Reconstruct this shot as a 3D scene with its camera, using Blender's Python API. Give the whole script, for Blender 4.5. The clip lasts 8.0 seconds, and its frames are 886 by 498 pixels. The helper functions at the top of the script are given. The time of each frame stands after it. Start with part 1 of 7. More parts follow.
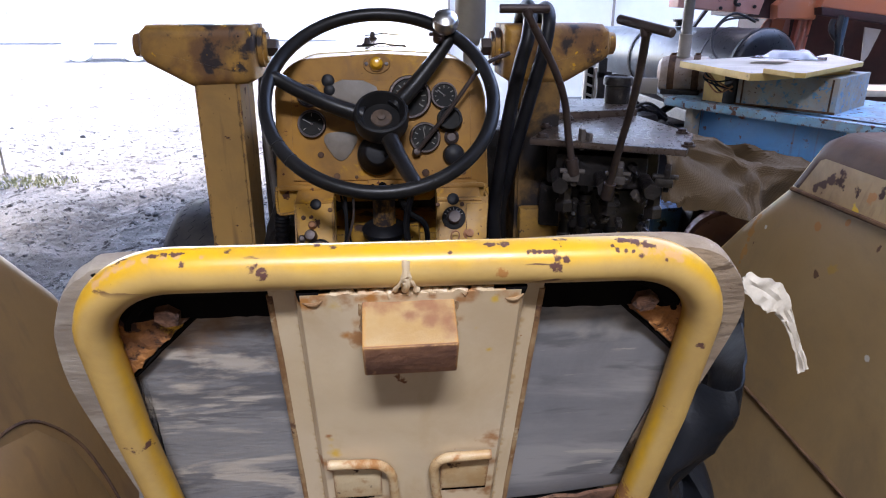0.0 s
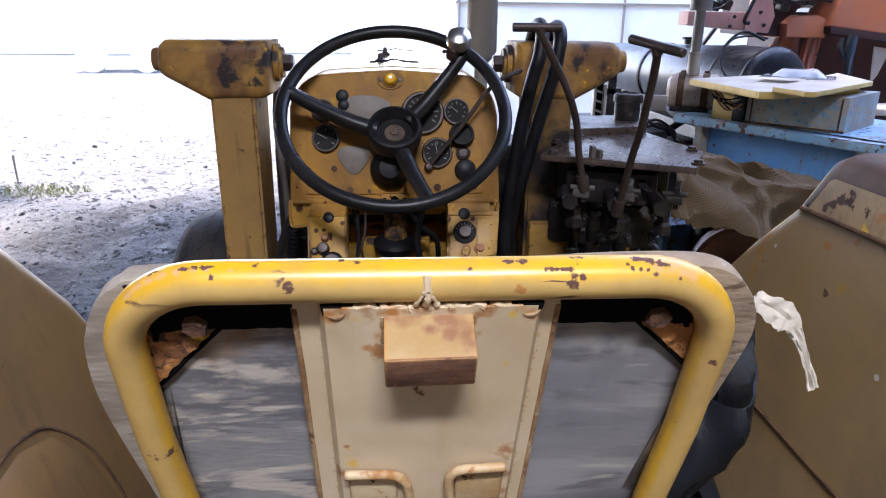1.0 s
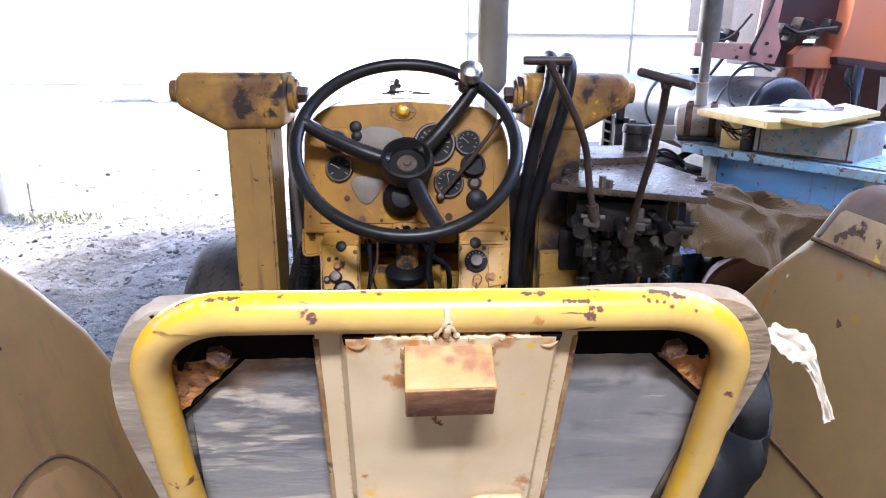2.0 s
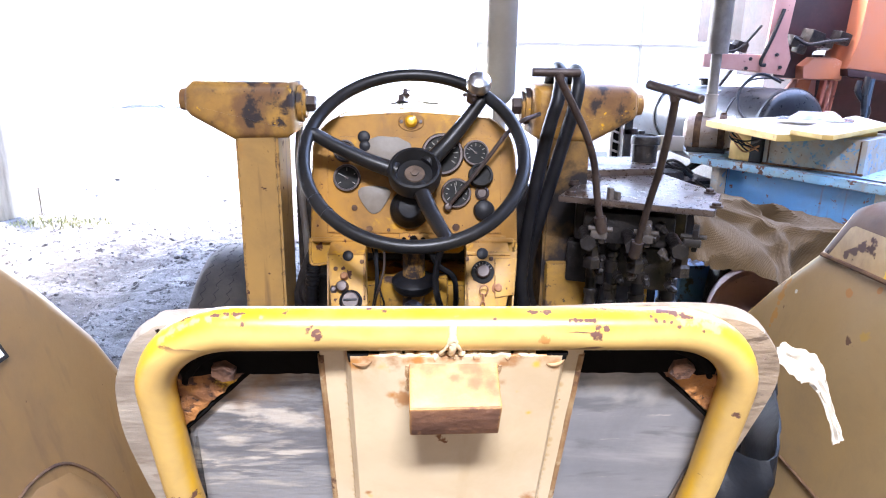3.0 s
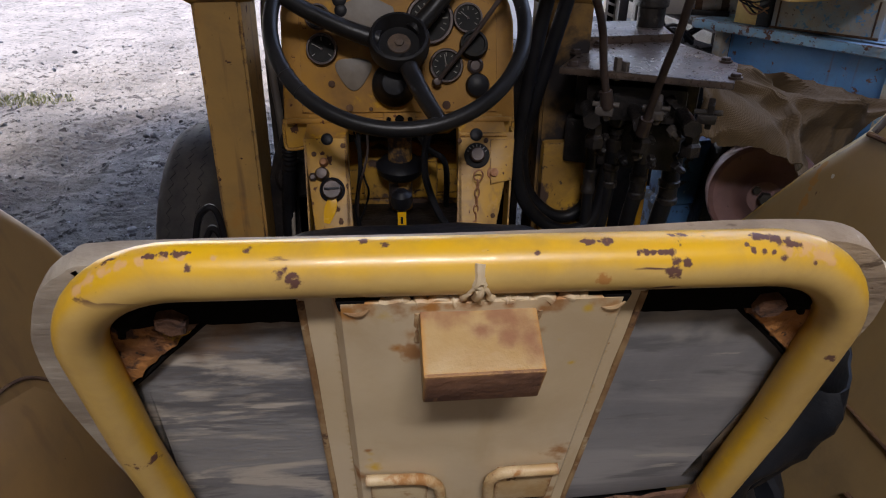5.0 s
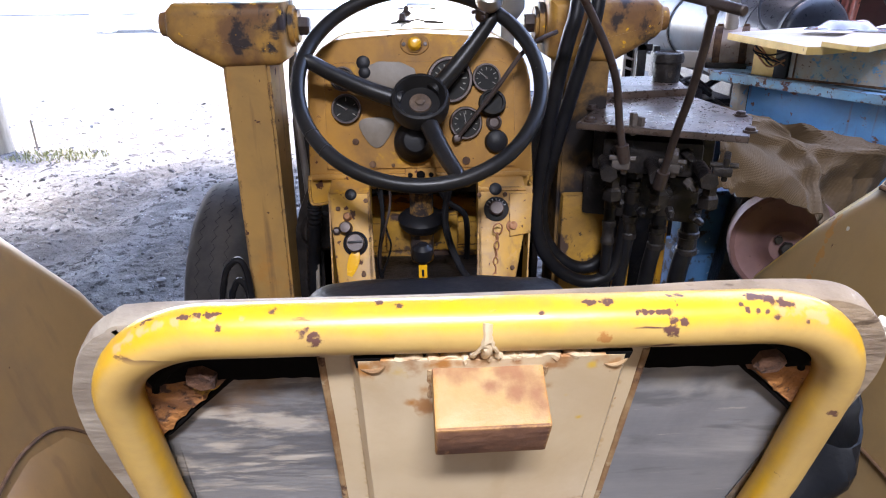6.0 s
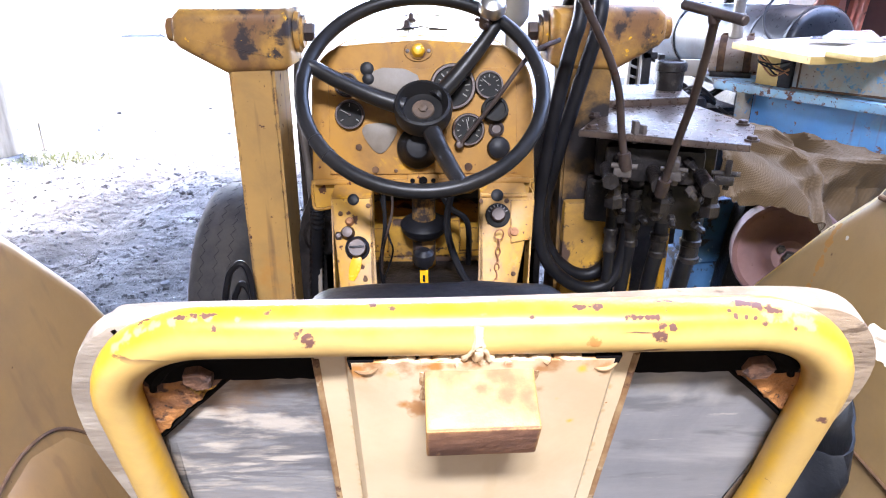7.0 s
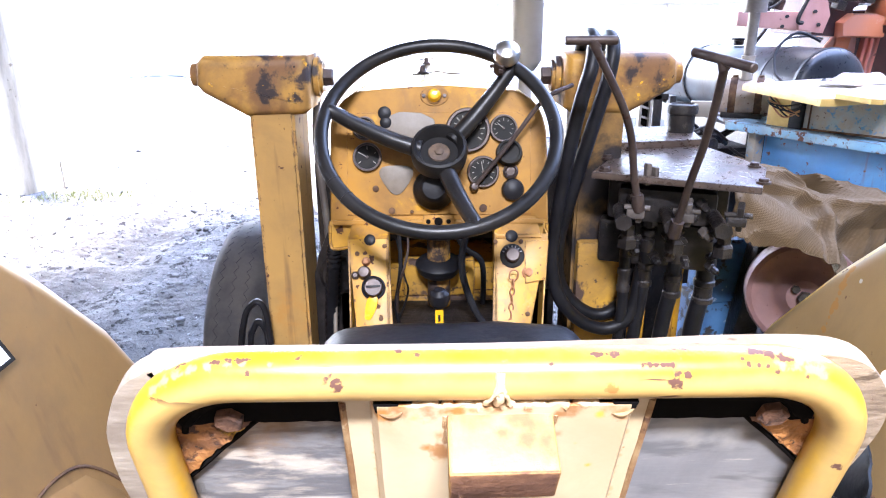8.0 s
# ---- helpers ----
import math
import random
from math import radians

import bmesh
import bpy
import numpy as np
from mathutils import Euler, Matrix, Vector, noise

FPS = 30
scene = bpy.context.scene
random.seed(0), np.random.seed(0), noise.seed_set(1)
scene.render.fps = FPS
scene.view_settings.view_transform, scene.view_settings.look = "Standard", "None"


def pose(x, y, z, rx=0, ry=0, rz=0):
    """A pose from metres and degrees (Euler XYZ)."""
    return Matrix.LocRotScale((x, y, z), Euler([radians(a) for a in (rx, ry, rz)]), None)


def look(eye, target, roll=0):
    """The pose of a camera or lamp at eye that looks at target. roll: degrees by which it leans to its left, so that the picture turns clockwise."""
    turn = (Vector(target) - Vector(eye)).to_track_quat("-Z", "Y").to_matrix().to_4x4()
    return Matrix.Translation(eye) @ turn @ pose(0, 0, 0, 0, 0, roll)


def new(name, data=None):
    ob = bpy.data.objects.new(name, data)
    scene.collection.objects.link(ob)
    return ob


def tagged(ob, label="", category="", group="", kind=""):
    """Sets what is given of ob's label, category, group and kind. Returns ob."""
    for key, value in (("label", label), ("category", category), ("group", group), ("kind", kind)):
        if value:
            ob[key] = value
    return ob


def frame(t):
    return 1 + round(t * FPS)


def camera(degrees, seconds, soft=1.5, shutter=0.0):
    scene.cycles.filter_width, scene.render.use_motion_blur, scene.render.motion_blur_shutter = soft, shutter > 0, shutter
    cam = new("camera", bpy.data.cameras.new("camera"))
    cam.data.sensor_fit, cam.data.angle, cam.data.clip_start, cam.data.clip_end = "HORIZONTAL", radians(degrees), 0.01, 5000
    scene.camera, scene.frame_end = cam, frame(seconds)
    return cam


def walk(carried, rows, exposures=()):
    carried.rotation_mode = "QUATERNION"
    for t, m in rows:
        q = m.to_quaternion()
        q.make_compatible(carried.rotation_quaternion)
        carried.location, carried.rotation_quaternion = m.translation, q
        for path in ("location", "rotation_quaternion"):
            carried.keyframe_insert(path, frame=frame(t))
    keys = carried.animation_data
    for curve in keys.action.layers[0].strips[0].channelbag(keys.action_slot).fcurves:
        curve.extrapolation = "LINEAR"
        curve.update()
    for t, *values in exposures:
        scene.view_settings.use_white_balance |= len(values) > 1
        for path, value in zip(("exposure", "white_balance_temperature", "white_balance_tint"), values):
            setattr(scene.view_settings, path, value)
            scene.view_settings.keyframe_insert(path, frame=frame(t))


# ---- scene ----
cam = camera(67.35, 8.0, 1.1)
PATH = [
    (0, (0.0229, 0.0083, 1.6491), (0.1638, 1.8786, 0.9550), 0.04),
    (0.5, (0.0155, 0.0003, 1.6558), (0.1165, 1.8845, 0.9931), 0.22),
    (1, (0.0142, -0.0018, 1.6550), (0.1359, 1.8832, 0.9976), 0.54),
    (1.5, (0.0033, -0.0051, 1.6554), (0.0627, 1.8916, 1.0237), 0.10),
    (2, (0.0066, -0.0095, 1.6606), (0.1055, 1.9023, 1.0817), 0.45),
    (3.3, (0.0076, -0.0061, 1.6660), (0.0819, 1.9133, 1.1086), 0.91),
    (3.5, (0.0086, -0.0024, 1.6631), (0.0886, 1.9035, 1.0623), 0.68),
    (3.6, (0.0068, 0.0134, 1.6642), (0.0916, 1.9053, 1.0214), 0.45),
    (3.7, (0.0065, 0.0308, 1.6647), (0.0978, 1.9071, 0.9790), 0.31),
    (3.8, (0.0051, 0.0469, 1.6637), (0.0983, 1.9036, 0.9269), 0.24),
    (3.9, (0.0050, 0.0642, 1.6580), (0.0804, 1.8950, 0.8565), -1.09),
    (4, (0.0053, 0.0780, 1.6514), (0.0750, 1.8836, 0.7940), -1.92),
    (4.1, (0.0054, 0.0904, 1.6433), (0.0842, 1.8724, 0.7388), -1.94),
    (4.2, (0.0044, 0.0973, 1.6389), (0.1076, 1.8640, 0.7076), -0.58),
    (4.3, (0.0007, 0.1034, 1.6355), (0.1161, 1.8551, 0.6776), 0.10),
    (4.4, (-0.0018, 0.1036, 1.6376), (0.1159, 1.8471, 0.6650), 0.20),
    (4.5, (-0.0046, 0.1049, 1.6385), (0.1165, 1.8450, 0.6601), 0.66),
    (5, (-0.0060, 0.1055, 1.6486), (0.1259, 1.8823, 0.7399), 0.63),
    (5.2, (-0.0034, 0.1028, 1.6542), (0.1241, 1.9037, 0.7937), 0.55),
    (6.3, (0.0011, 0.0859, 1.6638), (0.0495, 1.9296, 0.8904), -0.89),
    (6.5, (0.0037, 0.0866, 1.6631), (0.0513, 1.9301, 0.8891), -0.95),
    (7, (0.0043, 0.0823, 1.6648), (0.0546, 1.9320, 0.9057), -0.16),
    (7.5, (0.0025, 0.0790, 1.6677), (0.0421, 1.9488, 0.9591), -0.18),
    (8, (-0.0013, 0.0700, 1.6763), (0.0137, 1.9593, 1.0204), -0.33),
]
EXPO = [(0, 3.96, 6850, 23), (1.0, 4.0, 6850, 23), (1.5, 4.15, 6850, 23), (2.0, 4.78, 6850, 23), (3.3, 5.38, 6850, 23), (3.6, 5.38, 6850, 23), (4.0, 5.17, 6850, 23),
        (4.5, 3.72, 7750, 23), (5.0, 3.13, 7750, 23), (5.2, 3.23, 7750, 23), (6.3, 5.02, 6850, 23), (7.0, 5.46, 6850, 23), (8.0, 5.68, 6850, 23)]
walk(cam, [(t, look(eye, target, roll)) for t, eye, target, roll in PATH], EXPO)

# ---- light ----
world = bpy.data.worlds.new("world")
scene.world = world
world.use_nodes = True
wn = world.node_tree.nodes
sky = wn.new("ShaderNodeTexSky")
sky.sky_type, sky.sun_disc = "NISHITA", False
sky.sun_elevation, sky.sun_rotation, sky.dust_density = radians(61), radians(-53), 1.5
world.node_tree.links.new(sky.outputs[0], wn["Background"].inputs[0])
wn["Background"].inputs[1].default_value = 0.15
sun = new("sun", bpy.data.lights.new("sun", "SUN"))
sun.data.energy, sun.data.angle, sun.data.color = 1.7, radians(20), (1.0, 0.95, 0.88)
sun.matrix_world = look((-4.0, 3.0, 9.0), (0, 0, 0))
# added lamp: its source, above and behind the seat, is unseen
seat_lamp = new("seat_top_light", bpy.data.lights.new("seat_top_light", "AREA"))
seat_lamp.data.shape, seat_lamp.data.size, seat_lamp.data.size_y = "RECTANGLE", 1.0, 0.4
seat_lamp.data.energy, seat_lamp.data.color = 20.0, (0.80, 0.91, 1.0)
seat_lamp.matrix_world = pose(0.1, -1.52, 3.74, -20)


# ---- materials ----
def mat(name, a, b=None, scale=5.0, stretch=(1, 1, 1), rough=0.5, metal=0.0, chips=(), bump=0.15, bscale=120.0, coat=0.0, contrast=0.3, rvar=0.12, spec=0.5, detail=6.0, spots=(), wob=90.0, under=None, wear=None, film=None, streak=None, speck=None, scratch=None, bdist=0.004, peel=(), fade=(2.75, 2.35)):
    """Two base tones mixed by noise, then layers (colour, threshold, scale, softness, roughness) of chips and stains."""
    m = bpy.data.materials.new(name)
    m.use_nodes = True
    n, l = m.node_tree.nodes, m.node_tree.links
    sh = n["Principled BSDF"]
    co = n.new("ShaderNodeTexCoord")
    mp = n.new("ShaderNodeMapping")
    mp.inputs["Scale"].default_value = stretch
    l.new(co.outputs["Object"], mp.inputs[0])

    def noise_at(sc, detail=6.0, rg=0.6, w=0.0, raw=False, dist=0.0):
        t = n.new("ShaderNodeTexNoise")
        t.noise_dimensions = "4D"
        t.inputs["W"].default_value = w
        t.inputs["Scale"].default_value, t.inputs["Detail"].default_value, t.inputs["Roughness"].default_value = sc, detail, rg
        t.inputs["Distortion"].default_value = dist
        l.new(co.outputs["Object"] if raw else mp.outputs[0], t.inputs["Vector"])
        return t.outputs["Fac"]

    def ramp(src, lo, hi):
        r = n.new("ShaderNodeMapRange")
        r.interpolation_type = "SMOOTHSTEP"
        r.inputs["From Min"].default_value, r.inputs["From Max"].default_value = lo, hi
        l.new(src, r.inputs["Value"])
        return r.outputs["Result"]

    def mix(fac, x, y):
        k = n.new("ShaderNodeMix")
        k.data_type = "RGBA"
        l.new(fac, k.inputs[0])
        for s, v in ((6, x), (7, y)):
            if isinstance(v, tuple):
                k.inputs[s].default_value = (*v, 1)
            else:
                l.new(v, k.inputs[s])
        return k.outputs[2]

    def fmix(fac, x, y):
        k = n.new("ShaderNodeMix")
        l.new(fac, k.inputs[0])
        for s, v in ((2, x), (3, y)):
            if isinstance(v, float):
                k.inputs[s].default_value = v
            else:
                l.new(v, k.inputs[s])
        return k.outputs[0]

    b = b or tuple(c * 0.8 for c in a)
    col = mix(ramp(noise_at(scale, detail, 0.6 if detail < 8 else 0.72), 0.5 - contrast / 2, 0.5 + contrast / 2), a, b)
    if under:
        # second colour where the surface faces one way
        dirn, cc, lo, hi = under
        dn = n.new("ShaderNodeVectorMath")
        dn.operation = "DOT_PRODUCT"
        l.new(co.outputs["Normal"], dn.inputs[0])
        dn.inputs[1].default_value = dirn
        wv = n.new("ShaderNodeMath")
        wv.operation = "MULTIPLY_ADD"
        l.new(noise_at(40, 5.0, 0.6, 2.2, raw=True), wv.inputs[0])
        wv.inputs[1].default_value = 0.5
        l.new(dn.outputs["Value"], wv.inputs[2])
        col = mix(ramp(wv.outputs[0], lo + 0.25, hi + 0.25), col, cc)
    if film:
        # soft uneven dirt: colour, strength, scale
        cc, k, sc = film
        sc2 = n.new("ShaderNodeMath")
        sc2.operation = "MULTIPLY"
        l.new(ramp(noise_at(sc, 7.0, 0.65, 4.4, raw=True, dist=0.4), 0.40, 0.68), sc2.inputs[0])
        sc2.inputs[1].default_value = k
        col = mix(sc2.outputs[0], col, cc)
    if streak:
        # runs down the surface: colour, threshold, strength
        cc, th, k = streak
        ms = n.new("ShaderNodeMapping")
        ms.inputs["Scale"].default_value = (1, 1, 0.07)
        l.new(co.outputs["Object"], ms.inputs[0])
        ts = n.new("ShaderNodeTexNoise")
        ts.inputs["Scale"].default_value, ts.inputs["Detail"].default_value = 30.0, 6.0
        l.new(ms.outputs[0], ts.inputs["Vector"])
        s2 = n.new("ShaderNodeMath")
        s2.operation = "MULTIPLY"
        l.new(ramp(ts.outputs["Fac"], th, th + 0.12), s2.inputs[0])
        s2.inputs[1].default_value = k
        col = mix(s2.outputs[0], col, cc)
    for k, (cc, th, soft, grow, w, strength) in enumerate(peel):
        # torn layers drawn out along the grain: colour, threshold, softness, stretch, seed, strength
        mq = n.new("ShaderNodeMapping")
        mq.inputs["Scale"].default_value = grow
        l.new(co.outputs["Object"], mq.inputs[0])
        tq = n.new("ShaderNodeTexNoise")
        tq.noise_dimensions = "4D"
        tq.inputs["W"].default_value = w
        tq.inputs["Scale"].default_value, tq.inputs["Detail"].default_value, tq.inputs["Roughness"].default_value, tq.inputs["Distortion"].default_value = 1.0, 6.0, 0.58, 0.5
        l.new(mq.outputs[0], tq.inputs["Vector"])
        pk = n.new("ShaderNodeMath")
        pk.operation = "MULTIPLY"
        l.new(ramp(tq.outputs["Fac"], th, th + soft), pk.inputs[0])
        pk.inputs[1].default_value = strength
        col = mix(pk.outputs[0], col, cc)
    fine = noise_at(scale * 9, 4.0, 0.7, 3.1)
    rgh = fmix(fine, max(rough - rvar, 0.03), min(rough + rvar, 1.0))
    edge = None
    for k, (cc, th, sc, soft, cr) in enumerate(chips):
        f = ramp(noise_at(sc, 9.0, 0.62, 7.7 + k * 5, raw=True, dist=0.25), th, th + soft)
        col, rgh = mix(f, col, cc), fmix(f, rgh, cr)
        edge = f
    if scratch:
        # chips drawn out along x
        cc, th, sc = scratch
        ms = n.new("ShaderNodeMapping")
        ms.inputs["Scale"].default_value = (0.22, 1, 1)
        l.new(co.outputs["Object"], ms.inputs[0])
        ts = n.new("ShaderNodeTexNoise")
        ts.inputs["Scale"].default_value, ts.inputs["Detail"].default_value, ts.inputs["Distortion"].default_value = sc, 7.0, 0.4
        l.new(ms.outputs[0], ts.inputs["Vector"])
        ms.inputs["Location"].default_value = (3.7, 1.3, 0.4)
        sp = n.new("ShaderNodeSeparateXYZ")
        l.new(co.outputs["Object"], sp.inputs[0])
        up = n.new("ShaderNodeMath")
        up.operation = "MULTIPLY"
        l.new(ramp(ts.outputs["Fac"], th, th + 0.025), up.inputs[0])
        l.new(ramp(sp.outputs["Z"], 1.496, 1.502), up.inputs[1])
        f = up.outputs[0]
        col, rgh = mix(f, col, cc), fmix(f, rgh, 0.8)
    if speck:
        cc, th, sc = speck
        f = ramp(noise_at(sc, 3.0, 0.5, 11.0, raw=True), th, th + 0.03)
        col, rgh = mix(f, col, cc), fmix(f, rgh, 0.8)
    if wear:
        # paint rubbed off along the edges: colour, radius, threshold
        cc, rad, th = wear
        bv = n.new("ShaderNodeBevel")
        bv.samples = 4
        bv.inputs["Radius"].default_value = rad
        ge = n.new("ShaderNodeNewGeometry")
        dv = n.new("ShaderNodeVectorMath")
        dv.operation = "DOT_PRODUCT"
        l.new(bv.outputs[0], dv.inputs[0])
        l.new(ge.outputs["Normal"], dv.inputs[1])
        wm = n.new("ShaderNodeMath")
        wm.operation = "MULTIPLY"
        l.new(ramp(dv.outputs["Value"], 0.985, 0.90), wm.inputs[0])
        l.new(ramp(noise_at(28, 8.0, 0.65, 5.5, raw=True), th, th + 0.06), wm.inputs[1])
        col, rgh = mix(wm.outputs[0], col, cc), fmix(wm.outputs[0], rgh, 0.75)
    if spots:
        # single worn patches: place, radius, colour
        wb = n.new("ShaderNodeTexNoise")
        wb.inputs["Scale"].default_value, wb.inputs["Detail"].default_value = wob, 5.0
        l.new(co.outputs["Object"], wb.inputs["Vector"])
        for place, rad, cc in spots:
            dd = n.new("ShaderNodeVectorMath")
            dd.operation = "DISTANCE"
            l.new(co.outputs["Object"], dd.inputs[0])
            dd.inputs[1].default_value = place
            ad = n.new("ShaderNodeMath")
            ad.operation = "MULTIPLY_ADD"
            l.new(wb.outputs["Fac"], ad.inputs[0])
            ad.inputs[1].default_value = rad * 3.2
            l.new(dd.outputs["Value"], ad.inputs[2])
            f = ramp(ad.outputs[0], rad * fade[0], rad * fade[1])
            col, rgh = mix(f, col, cc), fmix(f, rgh, 0.8)
    l.new(col, sh.inputs["Base Color"])
    l.new(rgh, sh.inputs["Roughness"])
    sh.inputs["Metallic"].default_value = metal
    sh.inputs["Coat Weight"].default_value = coat
    sh.inputs["Specular IOR Level"].default_value = spec
    bm = n.new("ShaderNodeBump")
    bm.inputs["Strength"].default_value, bm.inputs["Distance"].default_value = bump, bdist
    h = noise_at(bscale, 5.0, 0.6, 1.3)
    if edge is not None:
        h = fmix(edge, h, 0.1)
    l.new(h, bm.inputs["Height"])
    l.new(bm.outputs[0], sh.inputs["Normal"])
    return m


RUST = (0.17, 0.065, 0.025)
RUSTD = (0.055, 0.024, 0.014)
M = {}
# worn patches: place, radius, colour
CHIP, PEACH, STAIN, STAIN_DARK, YELLOWED, ORANGE_RUST, FLECK = (0.10, 0.04, 0.028), (0.58, 0.32, 0.12), (0.34, 0.155, 0.055), (0.07, 0.04, 0.03), (0.58, 0.36, 0.04), (0.40, 0.17, 0.04), (0.5, 0.48, 0.45)


def chip_run(p, q, n, r, colour):
    """A broken line of n chips from p to q."""
    return [(tuple(Vector(p).lerp(Vector(q), k / max(n - 1, 1))), r * (0.55 + 0.09 * ((k * 37) % 10)), colour) for k in range(n)]


def on_panel(u, v, w=0.009):
    return (0.025 + u, 0.37 - 0.305 * v - 0.952 * w, 1.487 + 0.952 * v - 0.305 * w)


def on_tube(u, turn, r=0.0132):
    """A place on the seat's tube: across, and degrees round it from the back to the top."""
    c, a = 0.056, radians(turn)
    k = u - 0.1355 if u > 0.1355 else u + 0.1265 if u < -0.1265 else 0.0
    q = math.asin(max(-1.0, min(1.0, k / c)))
    d = r * math.sin(a)
    return on_panel(u + d * math.sin(q), 0.023 - c + c * math.cos(q) + d * math.cos(q), r * math.cos(a))


TUBE_SPOTS = [(on_tube(u, turn), r, c) for u, turn, r, c in (
    (0.0874, 24, 0.0032, CHIP), (0.0882, 38, 0.0026, CHIP), (0.0890, 14, 0.0022, CHIP), (0.0934, 40, 0.0022, CHIP), (0.0945, 100, 0.0016, CHIP), (0.028, 66, 0.0013, CHIP),
    (-0.080, 39, 0.0030, CHIP), (-0.0752, 20, 0.0032, CHIP), (-0.077, 30, 0.0024, CHIP), (-0.0944, 86, 0.0018, CHIP), (-0.118, 53, 0.0018, CHIP), (-0.0376, 92, 0.0020, CHIP), (-0.046, 105, 0.0022, CHIP),
    (0.1207, 73, 0.0013, CHIP), (0.1230, 62, 0.0015, CHIP), (0.1280, 58, 0.0015, CHIP), (0.1326, 55, 0.0014, CHIP), (0.1365, 44, 0.0018, CHIP), (0.1500, 40, 0.0013, CHIP),
    (0.057, 6, 0.0035, ORANGE_RUST), (0.146, 66, 0.0040, PEACH), (0.151, 60, 0.0042, PEACH), (0.156, 56, 0.0040, PEACH), (0.139, 62, 0.0030, PEACH), (-0.108, 70, 0.0016, PEACH),
    (-0.161, 62, 0.0030, PEACH), (-0.155, 66, 0.0034, PEACH), (-0.149, 68, 0.0034, PEACH), (-0.143, 70, 0.0030, PEACH), (-0.136, 72, 0.0028, PEACH), (-0.128, 74, 0.0024, PEACH), (-0.121, 74, 0.0022, PEACH))]
TUBE_SPOTS += chip_run(on_tube(0.124, 96), on_tube(0.1436, 70, 0.0136), 10, 0.0022, CHIP) + chip_run(on_tube(0.0716, 62), on_tube(0.0866, 62), 18, 0.0013, CHIP)
TUBE_SPOTS += chip_run(on_tube(0.048, 88), on_tube(0.0605, 88), 6, 0.0020, CHIP) + chip_run(on_tube(-0.135, 78), on_tube(-0.1175, 82), 11, 0.0014, CHIP)
TUBE_SPOTS += chip_run((-0.152, 0.452, 1.225), (-0.155, 0.437, 1.278), 3, 0.012, STAIN) + chip_run((0.198, 0.452, 1.225), (0.203, 0.437, 1.278), 3, 0.012, STAIN) + [((0.215, 0.371, 1.444), 0.0029, CHIP)]
CREAM_SPOTS = [
    ((-0.021, 0.360, 1.494), 0.007, ORANGE_RUST), ((-0.033, 0.361, 1.489), 0.006, STAIN), ((0.083, 0.357, 1.504), 0.007, ORANGE_RUST),
    ((0.092, 0.358, 1.498), 0.006, STAIN), ((0.076, 0.356, 1.506), 0.005, ORANGE_RUST), ((-0.002, 0.369, 1.462), 0.004, ORANGE_RUST),
    ((-0.001, 0.372, 1.454), 0.0035, ORANGE_RUST), ((-0.025, 0.400, 1.368), 0.003, YELLOWED),
    ((-0.026, 0.403, 1.360), 0.003, YELLOWED)]
CREAM_SPOTS += [
    ((-0.026, 0.406, 1.350), 0.003, YELLOWED), ((0.086, 0.402, 1.362), 0.008, STAIN), ((-0.032, 0.409, 1.339), 0.008, STAIN),
    ((-0.026, 0.397, 1.370), 0.0025, STAIN), ((-0.024, 0.403, 1.352), 0.0043, YELLOWED), ((0.088, 0.403, 1.354), 0.0036, STAIN),
    ((0.081, 0.355, 1.504), 0.0065, STAIN), ((-0.022, 0.356, 1.499), 0.0065, STAIN), ((-0.002, 0.369, 1.458), 0.0043, STAIN),
    ((0.079, 0.373, 1.447), 0.0022, YELLOWED), ((-0.046, 0.357, 1.494), 0.011, ORANGE_RUST), ((0.106, 0.357, 1.494), 0.01, ORANGE_RUST),
    ((-0.051, 0.440, 1.230), 0.0144, STAIN), ((0.075, 0.440, 1.230), 0.0115, STAIN)]
CREAM_SPOTS += [(on_panel(u, v), r, c) for u, v, r, c in (
    (-0.025, 0.005, 0.0035, ORANGE_RUST), (0.034, 0.005, 0.0035, STAIN), (-0.010, 0.008, 0.003, ORANGE_RUST), (0.018, 0.007, 0.003, STAIN), (-0.027, -0.020, 0.003, STAIN),
    (-0.047, 0.006, 0.0045, STAIN), (0.060, 0.008, 0.005, ORANGE_RUST), (0.055, 0.004, 0.003, YELLOWED), (-0.038, 0.002, 0.004, YELLOWED), (0.045, -0.020, 0.0018, YELLOWED),
    (-0.032, 0.006, 0.006, STAIN), (-0.018, 0.008, 0.006, ORANGE_RUST), (0.000, 0.008, 0.005, STAIN), (0.040, 0.007, 0.006, STAIN), (0.066, 0.004, 0.006, ORANGE_RUST), (-0.056, 0.004, 0.006, ORANGE_RUST),
    (-0.027, -0.012, 0.005, ORANGE_RUST), (-0.026, -0.026, 0.006, STAIN), (-0.033, -0.022, 0.004, ORANGE_RUST), (0.035, -0.012, 0.003, STAIN))]
CREAM_SPOTS += chip_run(on_panel(-0.062, -0.02, 0.0), on_panel(-0.062, -0.26, 0.0), 46, 0.0020, (0.45, 0.32, 0.17)) + chip_run(on_panel(0.0745, -0.02, 0.0), on_panel(0.069, -0.26, 0.0), 46, 0.0022, (0.43, 0.29, 0.14))
CREAM_SPOTS += chip_run(on_panel(-0.052, -0.197), on_panel(-0.012, -0.20), 5, 0.005, (0.30, 0.14, 0.05)) + chip_run(on_panel(0.03, -0.19), on_panel(0.062, -0.193), 5, 0.005, (0.28, 0.13, 0.05)) + chip_run(on_panel(0.064, -0.14), on_panel(0.064, -0.20), 4, 0.0045, (0.30, 0.15, 0.06))
